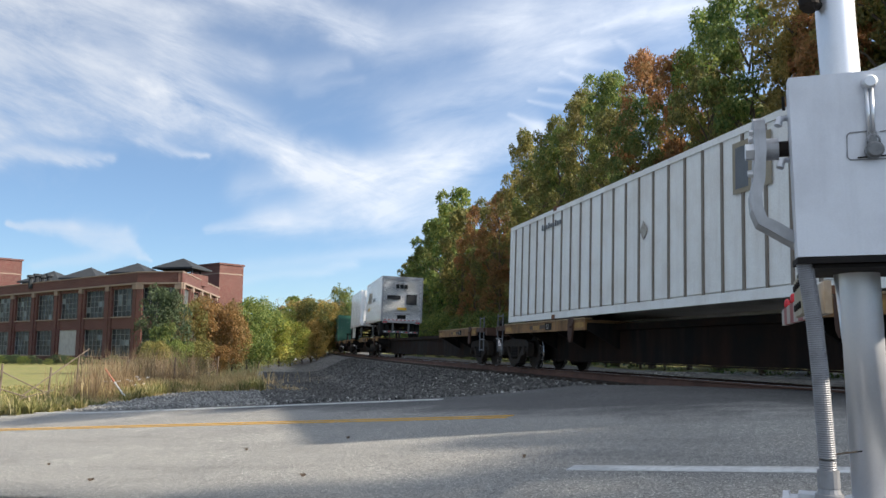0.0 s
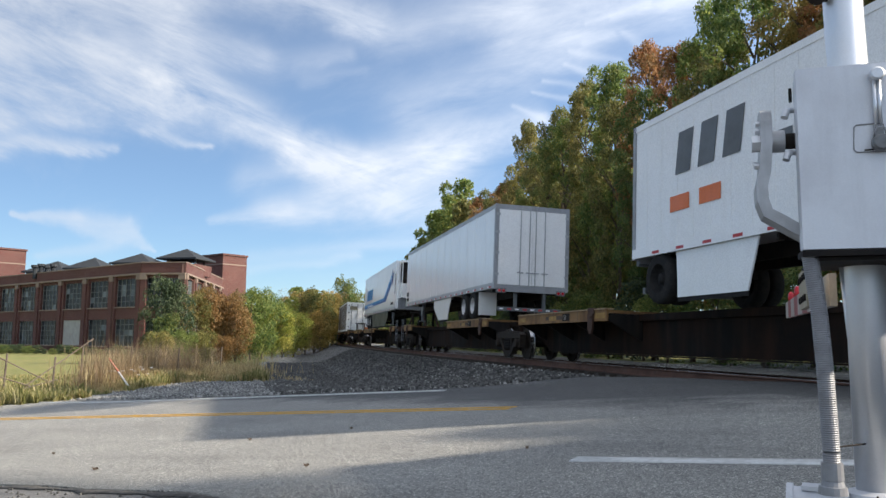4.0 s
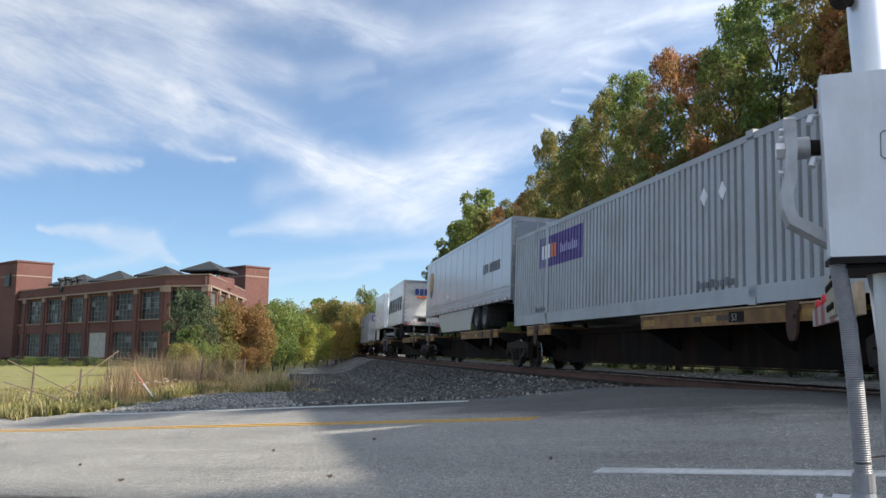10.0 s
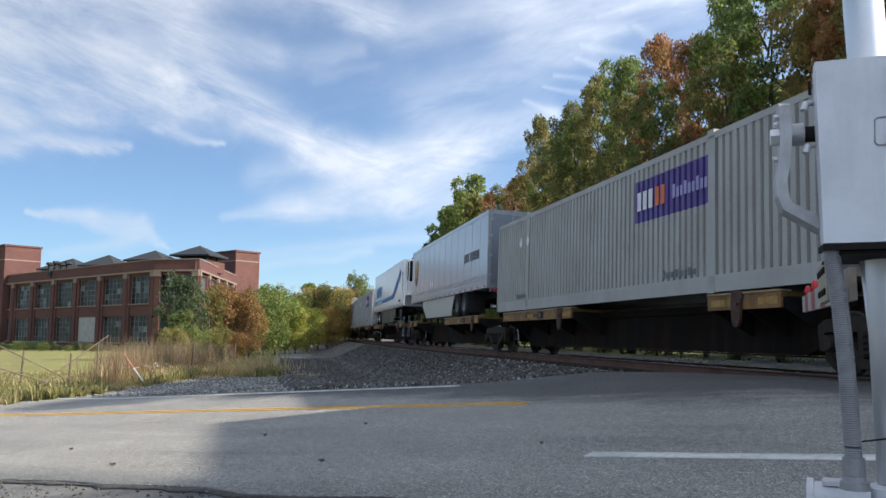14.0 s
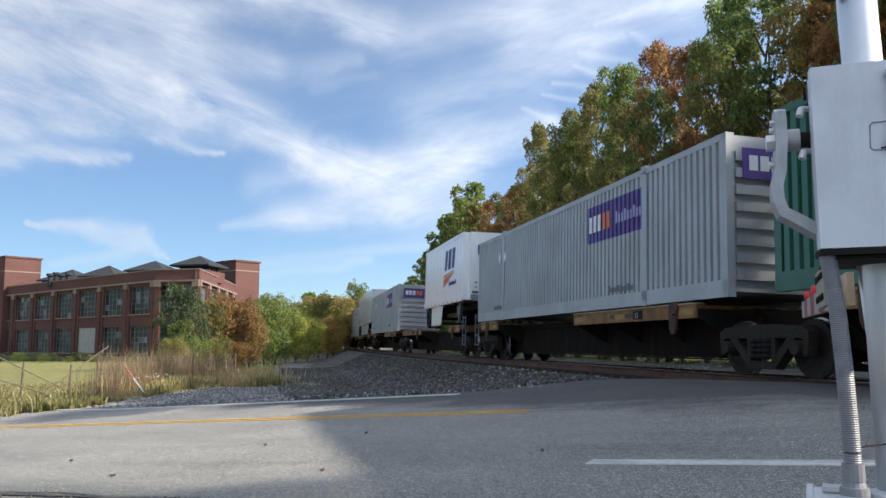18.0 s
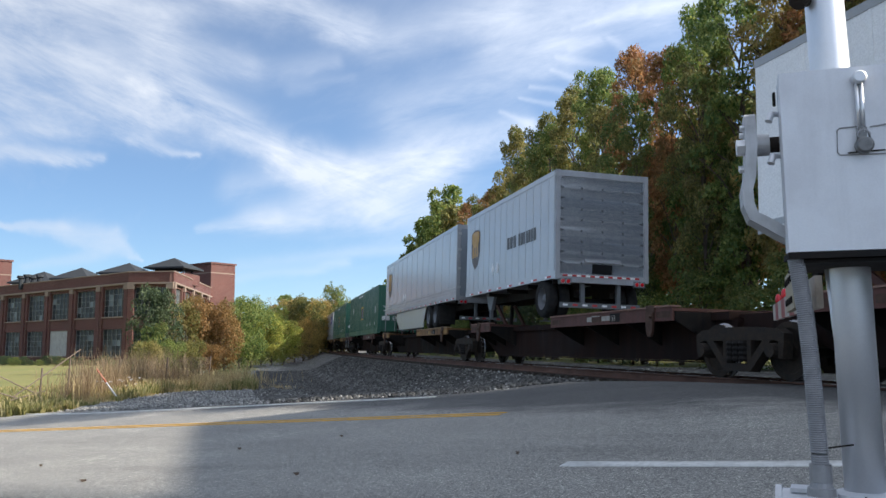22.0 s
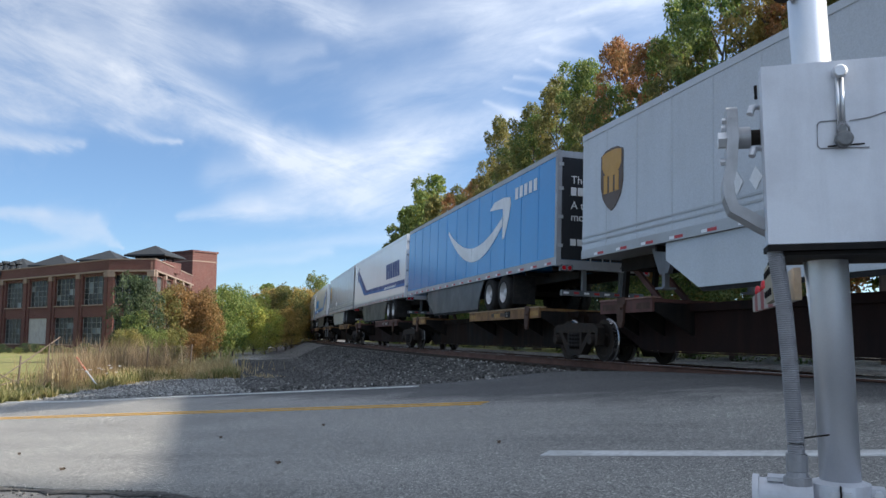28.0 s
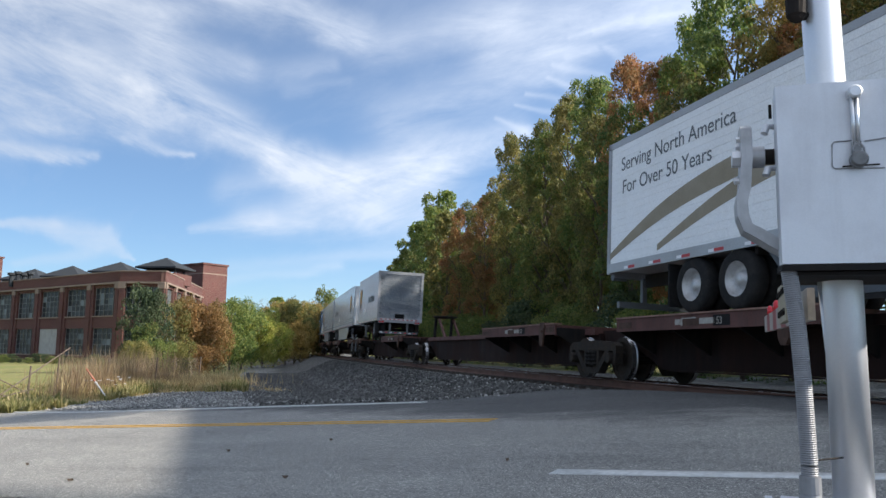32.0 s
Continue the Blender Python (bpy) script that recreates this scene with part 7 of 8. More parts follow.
def facade(parent, p, q, bays, storeys=((0.9, 4.0), (5.4, 8.6)), top=10.3, skip=(), pier=0.5, big=False):
    """A brick wall with piers between bays of big many-paned windows; local axes: along, out, up."""
    M, L = wall_frame(p, q)
    bay = L / bays
    wall = new("wall")
    wall.parent, wall.matrix_basis = parent, M
    me_bm = bmesh.new()
    cols = []
    for k in range(bays):
        cols.append((k * bay + bay * 0.13, (k + 1) * bay - bay * 0.13))
    # solid pieces left between the openings
    x = 0.0
    for a, b in cols:
        add_box(me_bm, x, a, -0.45, 0, 0, top)
        z = 0.0
        for z0, z1 in storeys:
            add_box(me_bm, a, b, -0.45, -0.12, z, z0)
            z = z1
        add_box(me_bm, a, b, -0.45, -0.12, z, top)
        x = b
    add_box(me_bm, x, L, -0.45, 0, 0, top)
    for k in range(bays + 1):
        c = min(max(k * bay, 0.35), L - 0.35)
        add_box(me_bm, c - 0.35, c + 0.35, 0.0, 0.16, 0, top - 1.35)
    add_box(me_bm, 0, L, -0.12, 0.05, top - 1.1, top)
    wall.data = None
    part("brick_wall", me_bm, BRICK, wall)
    for z, h, o in ((top - 1.35, 0.2, 0.24), (top - 0.02, 0.12, 0.12)):
        bm = bmesh.new()
        add_box(bm, -0.05, L + 0.05, -0.3, o, z, z + h)
        part("cornice", bm, LIMESTONE, wall, "pale stone band")
    for k in range(bays + 1):
        c = min(max(k * bay, 0.35), L - 0.35)
        bm = bmesh.new()
        add_box(bm, c - 0.42, c + 0.42, 0.0, 0.22, top - 1.9, top - 1.36)
        part("capital", bm, LIMESTONE, wall)
    for k, (a, b) in enumerate(cols):
        for j, (z0, z1) in enumerate(storeys):
            if (k, j) in skip:
                box_part("boarding", a, b, -0.3, -0.2, z0 - 0.8, z1, CONCRETE, wall, "grey boarded opening")
                continue
            box_part("window_sill", a - 0.1, b + 0.1, -0.2, 0.04, z0 - 0.12, z0 + 0.02, LIMESTONE, wall)
            cn, rn = 5, 5
            pw, ph = (b - a) / cn, (z1 - z0) / rn
            key = (round(pw, 3), round(ph, 3))
            if key not in PANES:
                pane = bmesh.new()
                add_box(pane, 0, pw, -0.36, -0.34, 0, ph)
                PANES[key] = finish(pane, "window_pane", GLASS)
            if big:
                for i in range(cn):
                    for m in range(rn):
                        part("window_pane", PANES[key], GLASS, wall).location = (a + pw * i, 0, z0 + ph * m)
            else:
                box_part("window_pane", a, b, -0.36, -0.34, z0, z1, GLASS, wall, "dark dusty window glass")
            bm = bmesh.new()
            for i in range(cn + 1):
                xx = a + (b - a) * i / cn
                add_box(bm, xx - 0.02, xx + 0.02, -0.34, -0.28, z0, z1)
            for i in range(rn + 1):
                zz = z0 + (z1 - z0) * i / rn
                add_box(bm, a, b, -0.34, -0.285, zz - 0.018, zz + 0.018)
            part("window_frame", bm, FRAME_PAINT, wall, "pale steel glazing bars")
    return wall


def hip_roof(bm, cx, cy, w, z0, z1, turn):
    m = Matrix.Translation((cx, cy, 0)) @ Matrix.Rotation(turn, 4, "Z")
    v = [bm.verts.new(m @ Vector((sx * w / 2, sy * w / 2, z0))) for sx, sy in ((-1, -1), (1, -1), (1, 1), (-1, 1))]
    u = [bm.verts.new(m @ Vector((sx * w / 2, sy * w / 2, z0 - 0.18))) for sx, sy in ((-1, -1), (1, -1), (1, 1), (-1, 1))]
    t = bm.verts.new(m @ Vector((0, 0, z1)))
    bm.faces.new(u[::-1])
    for k in range(4):
        bm.faces.new((v[k], v[(k + 1) % 4], t))
        bm.faces.new((u[k], u[(k + 1) % 4], v[(k + 1) % 4], v[k]))


def block(parent, name, cx, cy, w, d, z0, z1, turn, mat, label=""):
    bm = bmesh.new()
    m = Matrix.Translation((cx, cy, 0)) @ Matrix.Rotation(turn, 4, "Z")
    add_box(bm, -w / 2, w / 2, -d / 2, d / 2, z0, z1, m)
    return part(name, bm, mat, parent, label)


def build_factory():
    f = thing("brick_factory", "old two-storey red brick factory with big many-paned windows and roof monitors", "factory building")
    A, B = (-34.3, 88.6), (-29.1, 88.0)
    far_l, far_r = (-83.2, 127.6), (-34.6, 134.0)
    facade(f, far_l, A, 10, skip={(7, 0)}, big=True)
    facade(f, A, B, 1, pier=0.4, big=True)
    facade(f, B, far_r, 8)
    bm = bmesh.new()
    pts = [far_l, A, B, far_r, (-70, 160)]
    lo = [bm.verts.new((x, y + 0.4, 8.9)) for x, y in pts]
    hi = [bm.verts.new((x, y + 0.4, 9.0)) for x, y in pts]
    bm.faces.new(lo[::-1])
    bm.faces.new(hi)
    part("roof", bm, SLATE, f, "dark flat roof")
    t = radians(-38)
    block(f, "stair_tower", -33.3, 116.6, 6.4, 4.2, 0, 13.1, t, BRICK, "brick stair tower")
    block(f, "tower_coping", -33.3, 116.6, 6.7, 4.5, 13.1, 13.35, t, BRICK)
    block(f, "tower_band", -33.3, 116.6, 6.5, 4.3, 11.75, 11.9, t, LIMESTONE)
    block(f, "stair_tower", -67.9, 117.8, 9.5, 5.1, 0, 13.9, t, BRICK, "brick stair tower")
    block(f, "tower_coping", -67.9, 117.8, 9.8, 5.4, 13.9, 14.15, t, BRICK)
    block(f, "tower_band", -67.9, 117.8, 9.6, 5.2, 11.85, 12.0, t, LIMESTONE)
    block(f, "tower_window", -67.85, 114.4, 1.6, 0.3, 10.4, 12.2, t, GLASS)
    for (az, dist, w, z0, z1, stand) in ((-18.3, 104, 5.3, 11.0, 12.35, True), (-21.2, 104, 5.3, 10.2, 11.55, False), (-24.1, 116, 5.6, 10.3, 11.9, False),
                                         (-26.3, 124, 6.5, 10.2, 11.9, False)):
        x, y = dist * math.sin(radians(az)), dist * math.cos(radians(az))
        bm = bmesh.new()
        hip_roof(bm, x, y, w, z0, z1, radians(-10))
        part("monitor_roof", bm, SLATE, f, "dark hipped roof monitor")
        if stand:
            for sx in (-1.7, 1.7):
                for sy in (-1.7, 1.7):
                    block(f, "monitor_post", x + sx, y + sy, 0.2, 0.2, 8.9, z0 - 0.1, 0, SLATE)
            block(f, "monitor_base", x, y, 4.6, 4.6, 8.9, z0 - 0.75, radians(-10), BRICK)
        else:
            block(f, "monitor_wall", x, y, w - 0.9, w - 0.9, 8.9, z0 - 0.1, radians(-10), SLATE)
    bm = bmesh.new()
    for k in range(4):
        x, y = 118 * math.sin(radians(-27.6 + 0.35 * k)), 118 * math.cos(radians(-27.6 + 0.35 * k))
        add_tube(bm, [(x, y, 8.9), (x, y, 10.3 + 0.2 * (k % 2)), (x, y, 10.4 + 0.2 * (k % 2)), (x, y, 10.7 + 0.2 * (k % 2))], [0.3, 0.3, 0.55, 0.5], 8)
    part("roof_vent", bm, SLATE, f, "grey roof ventilators")


# ---- trees ----


def leaf_cloud(rng, blobs, count, size, flat=0.5):
    """Leaf sprays as small bent quads, scattered through the shells of several blobs: (x, y, z, rx, rz)."""
    weights = np.array([b[3] * b[3] * b[4] for b in blobs])
    weights = weights / weights.sum()
    pick = rng.choice(len(blobs), count, p=weights)
    B = np.array(blobs)[pick]
    d = rng.normal(size=(count, 3))
    d /= np.linalg.norm(d, axis=1)[:, None]
    d[:, 2] = np.where(rng.random(count) < 0.6, np.abs(d[:, 2]), d[:, 2])
    r = rng.uniform(0.3, 1.0, count) ** 0.4
    wob = 1 + 0.22 * np.sin(d[:, 0] * 7 + pick) * np.cos(d[:, 2] * 6 + pick * 2)
    c = B[:, :3] + d * (r * wob)[:, None] * np.stack([B[:, 3], B[:, 3], B[:, 4]], 1)
    nrm = d * 0.6 + rng.normal(size=(count, 3)) * 0.8 + np.array([0, 0, 0.5])
    nrm /= np.linalg.norm(nrm, axis=1)[:, None]
    t = np.cross(nrm, rng.normal(size=(count, 3)))
    t /= np.linalg.norm(t, axis=1)[:, None]
    b = np.cross(nrm, t)
    s = size * rng.uniform(0.55, 1.35, count)[:, None]
    quads = np.stack([c - t * s, c - b * s * 0.62 + nrm * s * 0.15, c + t * s, c + b * s * 0.62 + nrm * s * 0.15], 1)
    verts = quads.reshape(-1, 3)
    faces = np.arange(count * 4).reshape(-1, 4)
    return verts, faces


def mesh_of(name, verts, faces, mat):
    me = bpy.data.meshes.new(name)
    me.from_pydata(verts.tolist(), [], faces.tolist())
    me.materials.append(mat)
    return me


def tree_parts(seed, height, spread, base, leaves, size, mat, trunk_r=0.22, airy=1.0, clumps=30):
    """Trunk with limbs, and a crown of leaf sprays in uneven clumps. Returns two meshes."""
    rng = np.random.default_rng(seed)
    bm = bmesh.new()
    lean = rng.normal(0, 0.25, 2)
    pts = [(lean[0] * t * t, lean[1] * t * t, height * 0.9 * t - 0.3) for t in (0, 0.15, 0.35, 0.6, 0.8, 1)]
    add_tube(bm, pts, [trunk_r * 1.4, trunk_r, trunk_r * 0.8, trunk_r * 0.5, trunk_r * 0.3, 0.03], 8)
    blobs = []
    n = clumps
    for k in range(n):
        f = (k + 0.5) / n
        z = base + (height - base) * (0.04 + 0.9 * f)
        rad = spread * math.sin(math.pi * (0.16 + 0.66 * f)) ** 0.8 * rng.uniform(0.35, 1.05)
        a = k * 2.4 + rng.uniform(-0.6, 0.6)
        bx, by = rad * 0.8 * math.cos(a), rad * 0.8 * math.sin(a)
        br = spread * rng.uniform(0.13, 0.28) * airy
        blobs.append((bx, by, z, br, br * rng.uniform(0.65, 1.0)))
        if k % 2 == 0:
            zs = max(base * 0.6, z - rad * rng.uniform(0.5, 0.9))
            add_tube(bm, [(0, 0, zs), (bx * 0.5, by * 0.5, zs + (z - zs) * 0.65), (bx, by, z)], [trunk_r * 0.38, trunk_r * 0.22, 0.02], 5, cap=False)
    blobs.append((0, 0, height - spread * 0.3, spread * 0.26, spread * 0.3))
    trunk = finish(bm, "trunk", BARK)
    v, f = leaf_cloud(rng, blobs, leaves, size)
    return trunk, mesh_of("crown", v, f, mat)


def tree(meshes, x, y, z, turn, scale, label, category="tree", group="", name="tree", wide=1.0):
    root = thing(name, label, category, group)
    root.matrix_basis = Matrix.LocRotScale((x, y, z), Euler((0, 0, turn)), (scale * wide, scale * wide, scale))
    part("trunk", meshes[0], None, root)
    part("crown", meshes[1], None, root)
    return root


# small trees and bushes before the factory: bearing, distance, height, width, tone
SHRUBS = ((-19.7, 58, 6.0, 0.5, "spruce"), (-18.9, 58, 5.7, 0.5, "spruce"), (-19.3, 57, 3.4, 0.7, "deep"), (-17.5, 61, 5.0, 0.6, "olive"), (-16.5, 62, 5.5, 0.75, "russet"),
          (-15.6, 63, 5.2, 0.75, "russet"), (-14.8, 65, 4.4, 0.7, "russet"), (-13.8, 71, 6.0, 0.75, "green"), (-13.0, 74, 5.6, 0.75, "green"), (-12.3, 78, 5.6, 0.75, "lime"),
          (-11.6, 80, 5.4, 0.75, "lime"), (-10.8, 84, 4.8, 0.8, "lime"), (-10.0, 93, 7.0, 0.7, "gold"), (-9.4, 92, 7.2, 0.7, "olive"), (-8.7, 97, 6.8, 0.7, "gold"),
          (-8.1, 101, 6.4, 0.75, "gold"), (-7.2, 112, 9.0, 0.55, "deep"), (-7.4, 100, 5.4, 0.8, "olive"), (-9.0, 90, 4.4, 0.8, "gold"), (-6.6, 118, 7.4, 0.7, "olive"),
          (-19.9, 54, 2.2, 1.0, "olive"), (-18.4, 55, 2.2, 1.0, "green"), (-17.0, 57, 2.2, 1.0, "olive"), (-15.6, 60, 2.0, 1.0, "russet"))


def build_trees():
    rng = random.Random(5)
    tones = {"green": "green", "deep": "dark green", "olive": "olive-brown", "rust": "rust-red", "russet": "russet-brown", "gold": "golden", "lime": "yellow-green", "spruce": "blackish green"}
    tall, thin = {}, {}
    for i, key in enumerate(("green", "deep", "olive", "rust", "gold")):
        for j in range(2):
            tall[key, j] = tree_parts(20 + i * 3 + j, 15.5, 3.7, 3.2 if j else 2.0, 26000, 0.092, LEAF[key], 0.2, 1.0, 58)
            thin[key, j] = tree_parts(80 + i * 3 + j, 15.5, 3.9, 3.0, 9000, 0.17, LEAF[key], 0.2, 1.05, 40)
    # the wood beyond the track: place along it, distance from it, height, tone
    front = ((92, 8.0, 10.5, "deep", 0.9), (85, 9.0, 12.3, "olive", 0.85), (78, 9.3, 13.6, "green", 0.8), (71.5, 9.3, 14.2, "deep", 0.8), (65.7, 9.3, 15.2, "deep", 0.75),
             (60, 9.3, 15.6, "green", 0.75), (55, 9.3, 16.5, "green", 0.75), (50, 8.6, 13.6, "olive", 0.7), (46, 8.8, 13.2, "rust", 0.6), (43, 9.8, 13.4, "olive", 0.7),
             (40, 9.3, 13.2, "rust", 0.65), (36.6, 10.4, 14.4, "olive", 0.65), (33.7, 9.3, 16.6, "olive", 0.5), (30.3, 9.6, 14.2, "deep", 0.7), (27, 9.3, 15.6, "olive", 0.65),
             (24.8, 8.7, 14.2, "deep", 0.65), (22.7, 9.3, 16.0, "olive", 0.6), (19.5, 9.3, 15.8, "green", 0.6), (17.5, 8.6, 13.2, "olive", 0.6), (15.2, 9.3, 15.5, "rust", 0.55),
             (13.7, 8.4, 12.6, "deep", 0.6), (12, 9.3, 14.2, "rust", 0.55), (10.2, 9.6, 15.4, "green", 0.6), (8.7, 8.6, 12.6, "olive", 0.6), (7.0, 9.3, 15.4, "green", 0.65),
             # trees at negative places stand out of view, added to cast shade
             (5.0, 9.8, 14.2, "gold", 0.65), (3.2, 10.0, 14.0, "rust", 0.7), (0.8, 10.2, 15.0, "olive", 0.8), (-3, 11.5, 17.5, "green", 1.0), (-8, 12.0, 16.5, "deep", 1.0),
             (-11.3, 9.7, 11.6, "olive", 0.85), (-13.6, 10.4, 11.6, "deep", 0.85), (-15.8, 9.6, 11.0, "green", 0.85), (-18.2, 10.0, 11.0, "deep", 0.85), (-20.4, 9.8, 10.8, "olive", 0.9),
             (-22, 12.5, 14.0, "olive", 1.0), (-27, 12, 14.5, "green", 1.0), (-33, 12.5, 14, "deep", 1.0))
    for k, (s, d, h, key, wide) in enumerate(front):
        p = beside(s, d)
        tree((tall if s < 48 else thin)[key, k % 2], p.x, p.y, land_z(p.x, p.y) - 0.1, rng.uniform(0, 6.28), h / 15.5, "tall %s autumn tree beside the railway" % tones[key], group="wood beyond the track", wide=wide)
    for k in range(46):
        s = 96 - k * 2.9 + rng.uniform(-1, 1)
        d = rng.uniform(13.0, 18)
        if -19 < s < -10:
            continue
        key = rng.choice(("green", "deep", "olive", "deep", "olive", "deep", "rust"))
        p = beside(s, d)
        h = rng.uniform(11.4, 13.6) * (0.8 if s > 80 else 1)
        tree(thin[key, k % 2], p.x, p.y, 0.2, rng.uniform(0, 6.28), h / 15.5, "tall %s autumn tree in the wood" % tones[key], group="wood beyond the track", wide=1.1)
    # taller trees behind, mostly out of view, added to close gaps in the shade
    for k, (s, d, h, key) in enumerate(((3, 15, 15.5, "deep"), (0, 17, 16.5, "olive"), (-1.5, 14.2, 16.0, "deep"), (-4.5, 16.5, 17, "green"), (-6.5, 14.6, 16.5, "deep"), (-9, 16.8, 16.0, "olive"),
                                        (6, 17.5, 15.0, "deep"), (9, 16, 14.0, "green"))):
        p = beside(s, d)
        tree(thin[key, k % 2], p.x, p.y, 0.2, rng.uniform(0, 6.28), h / 15.5, "tall %s autumn tree in the wood" % tones[key], group="wood beyond the track", wide=1.15)
    # undergrowth at the foot of the wood
    low = {key: tree_parts(60 + i, 4.2, 2.3, 0.3, 9000, 0.07, LEAF[key], 0.07, 1.25, 40) for i, key in enumerate(("green", "deep", "olive", "rust", "gold", "lime", "spruce", "russet"))}
    for k in range(34):
        s = 98 - k * 2.9
        p = beside(s, rng.uniform(7.4, 9.0))
        key = rng.choice(("spruce", "deep", "deep", "green"))
        tree(low[key], p.x, p.y, land_z(p.x, p.y), rng.uniform(0, 6.28), rng.uniform(0.6, 1.1), "low %s shrub at the foot of the wood" % tones[key], "shrub", "undergrowth", "shrub")
    # shrubs and small trees before the factory
    for (az, dist, h, wide, key) in SHRUBS:
        x, y = dist * math.sin(radians(az)), dist * math.cos(radians(az))
        tree(low[key], x, y, land_z(x, y), rng.uniform(0, 6.28), h / 4.2, "bushy %s autumn shrub by the factory fence" % tones[key], "shrub", "shrubs along the line", "shrub", wide)
    for k in range(30):
        az = -33.5 + k * 0.48
        x, y = polar(az, 86.0 + (k % 3) * 1.4 + max(0.0, -21.5 - az) * 1.35)
        tree(low["spruce" if k % 3 else "deep"], x, y, land_z(x, y), rng.uniform(0, 6.28), rng.uniform(0.12, 0.27), "low dark green bush at the foot of the factory wall", "shrub", "bushes along the factory wall", "shrub", 1.7)
    bare = tree_parts(97, 9.5, 3.6, 2.2, 260, 0.06, LEAF["brown"], 0.12, 0.5, 60)
    for az, dist in ((-11.6, 118), (-10.3, 124)):
        x, y = polar(az, dist)
        tree(bare, x, y, -0.8, 1.0 + az, 1.0, "bare grey tree beyond the shrubs", group="distant trees")
    for k in range(26):
        az = -13.5 + k * 0.42
        dist = rng.uniform(150, 210)
        key = rng.choice(("gold", "olive", "olive", "lime", "green", "rust"))
        x, y = dist * math.sin(radians(az)), dist * math.cos(radians(az))
        tree(thin[key if key != "lime" else "gold", k % 2], x, y, -1.0, rng.uniform(0, 6.28), rng.uniform(0.55, 0.78), "distant %s autumn tree down the line" % tones[key], group="distant trees")


# ---- verge: grass, fence, stones, fallen leaves ----


def polar(az, dist):
    return dist * math.sin(radians(az)), dist * math.cos(radians(az))


def blades(rng, spots, mat, name, label, width=0.012, bend=0.35):
    """Single bent stalks standing on the ground at (x, y, height)."""
    verts, faces = [], []
    for x, y, h in spots:
        a, lean = rng.uniform(0, 6.283), rng.uniform(0, bend)
        z = land_z(x, y) - 0.02
        t = Vector((math.cos(a), math.sin(a), 0))
        s = Vector((-t.y, t.x, 0)) * width * rng.uniform(0.7, 1.5)
        p0, p1, p2 = Vector((x, y, z)), Vector((x, y, z + h * 0.55)) + t * h * lean * 0.3, Vector((x, y, z + h)) + t * h * lean
        i = len(verts)
        verts += [p0 - s, p0 + s, p1 + s * 0.8, p1 - s * 0.8, p2 + s * 0.25, p2 - s * 0.25]
        faces += [(i, i + 1, i + 2, i + 3), (i + 3, i + 2, i + 4, i + 5)]
    me = bpy.data.meshes.new(name)
    me.from_pydata(verts, [], faces)
    me.materials.append(mat)
    return tagged(new(name, me), label, "grass", kind="stuff")


def verge_start(az):
    """Distance from the lens at which the rough grass begins."""
    return 23.4 + 11.5 * ease(-25.5, -16.5, az)


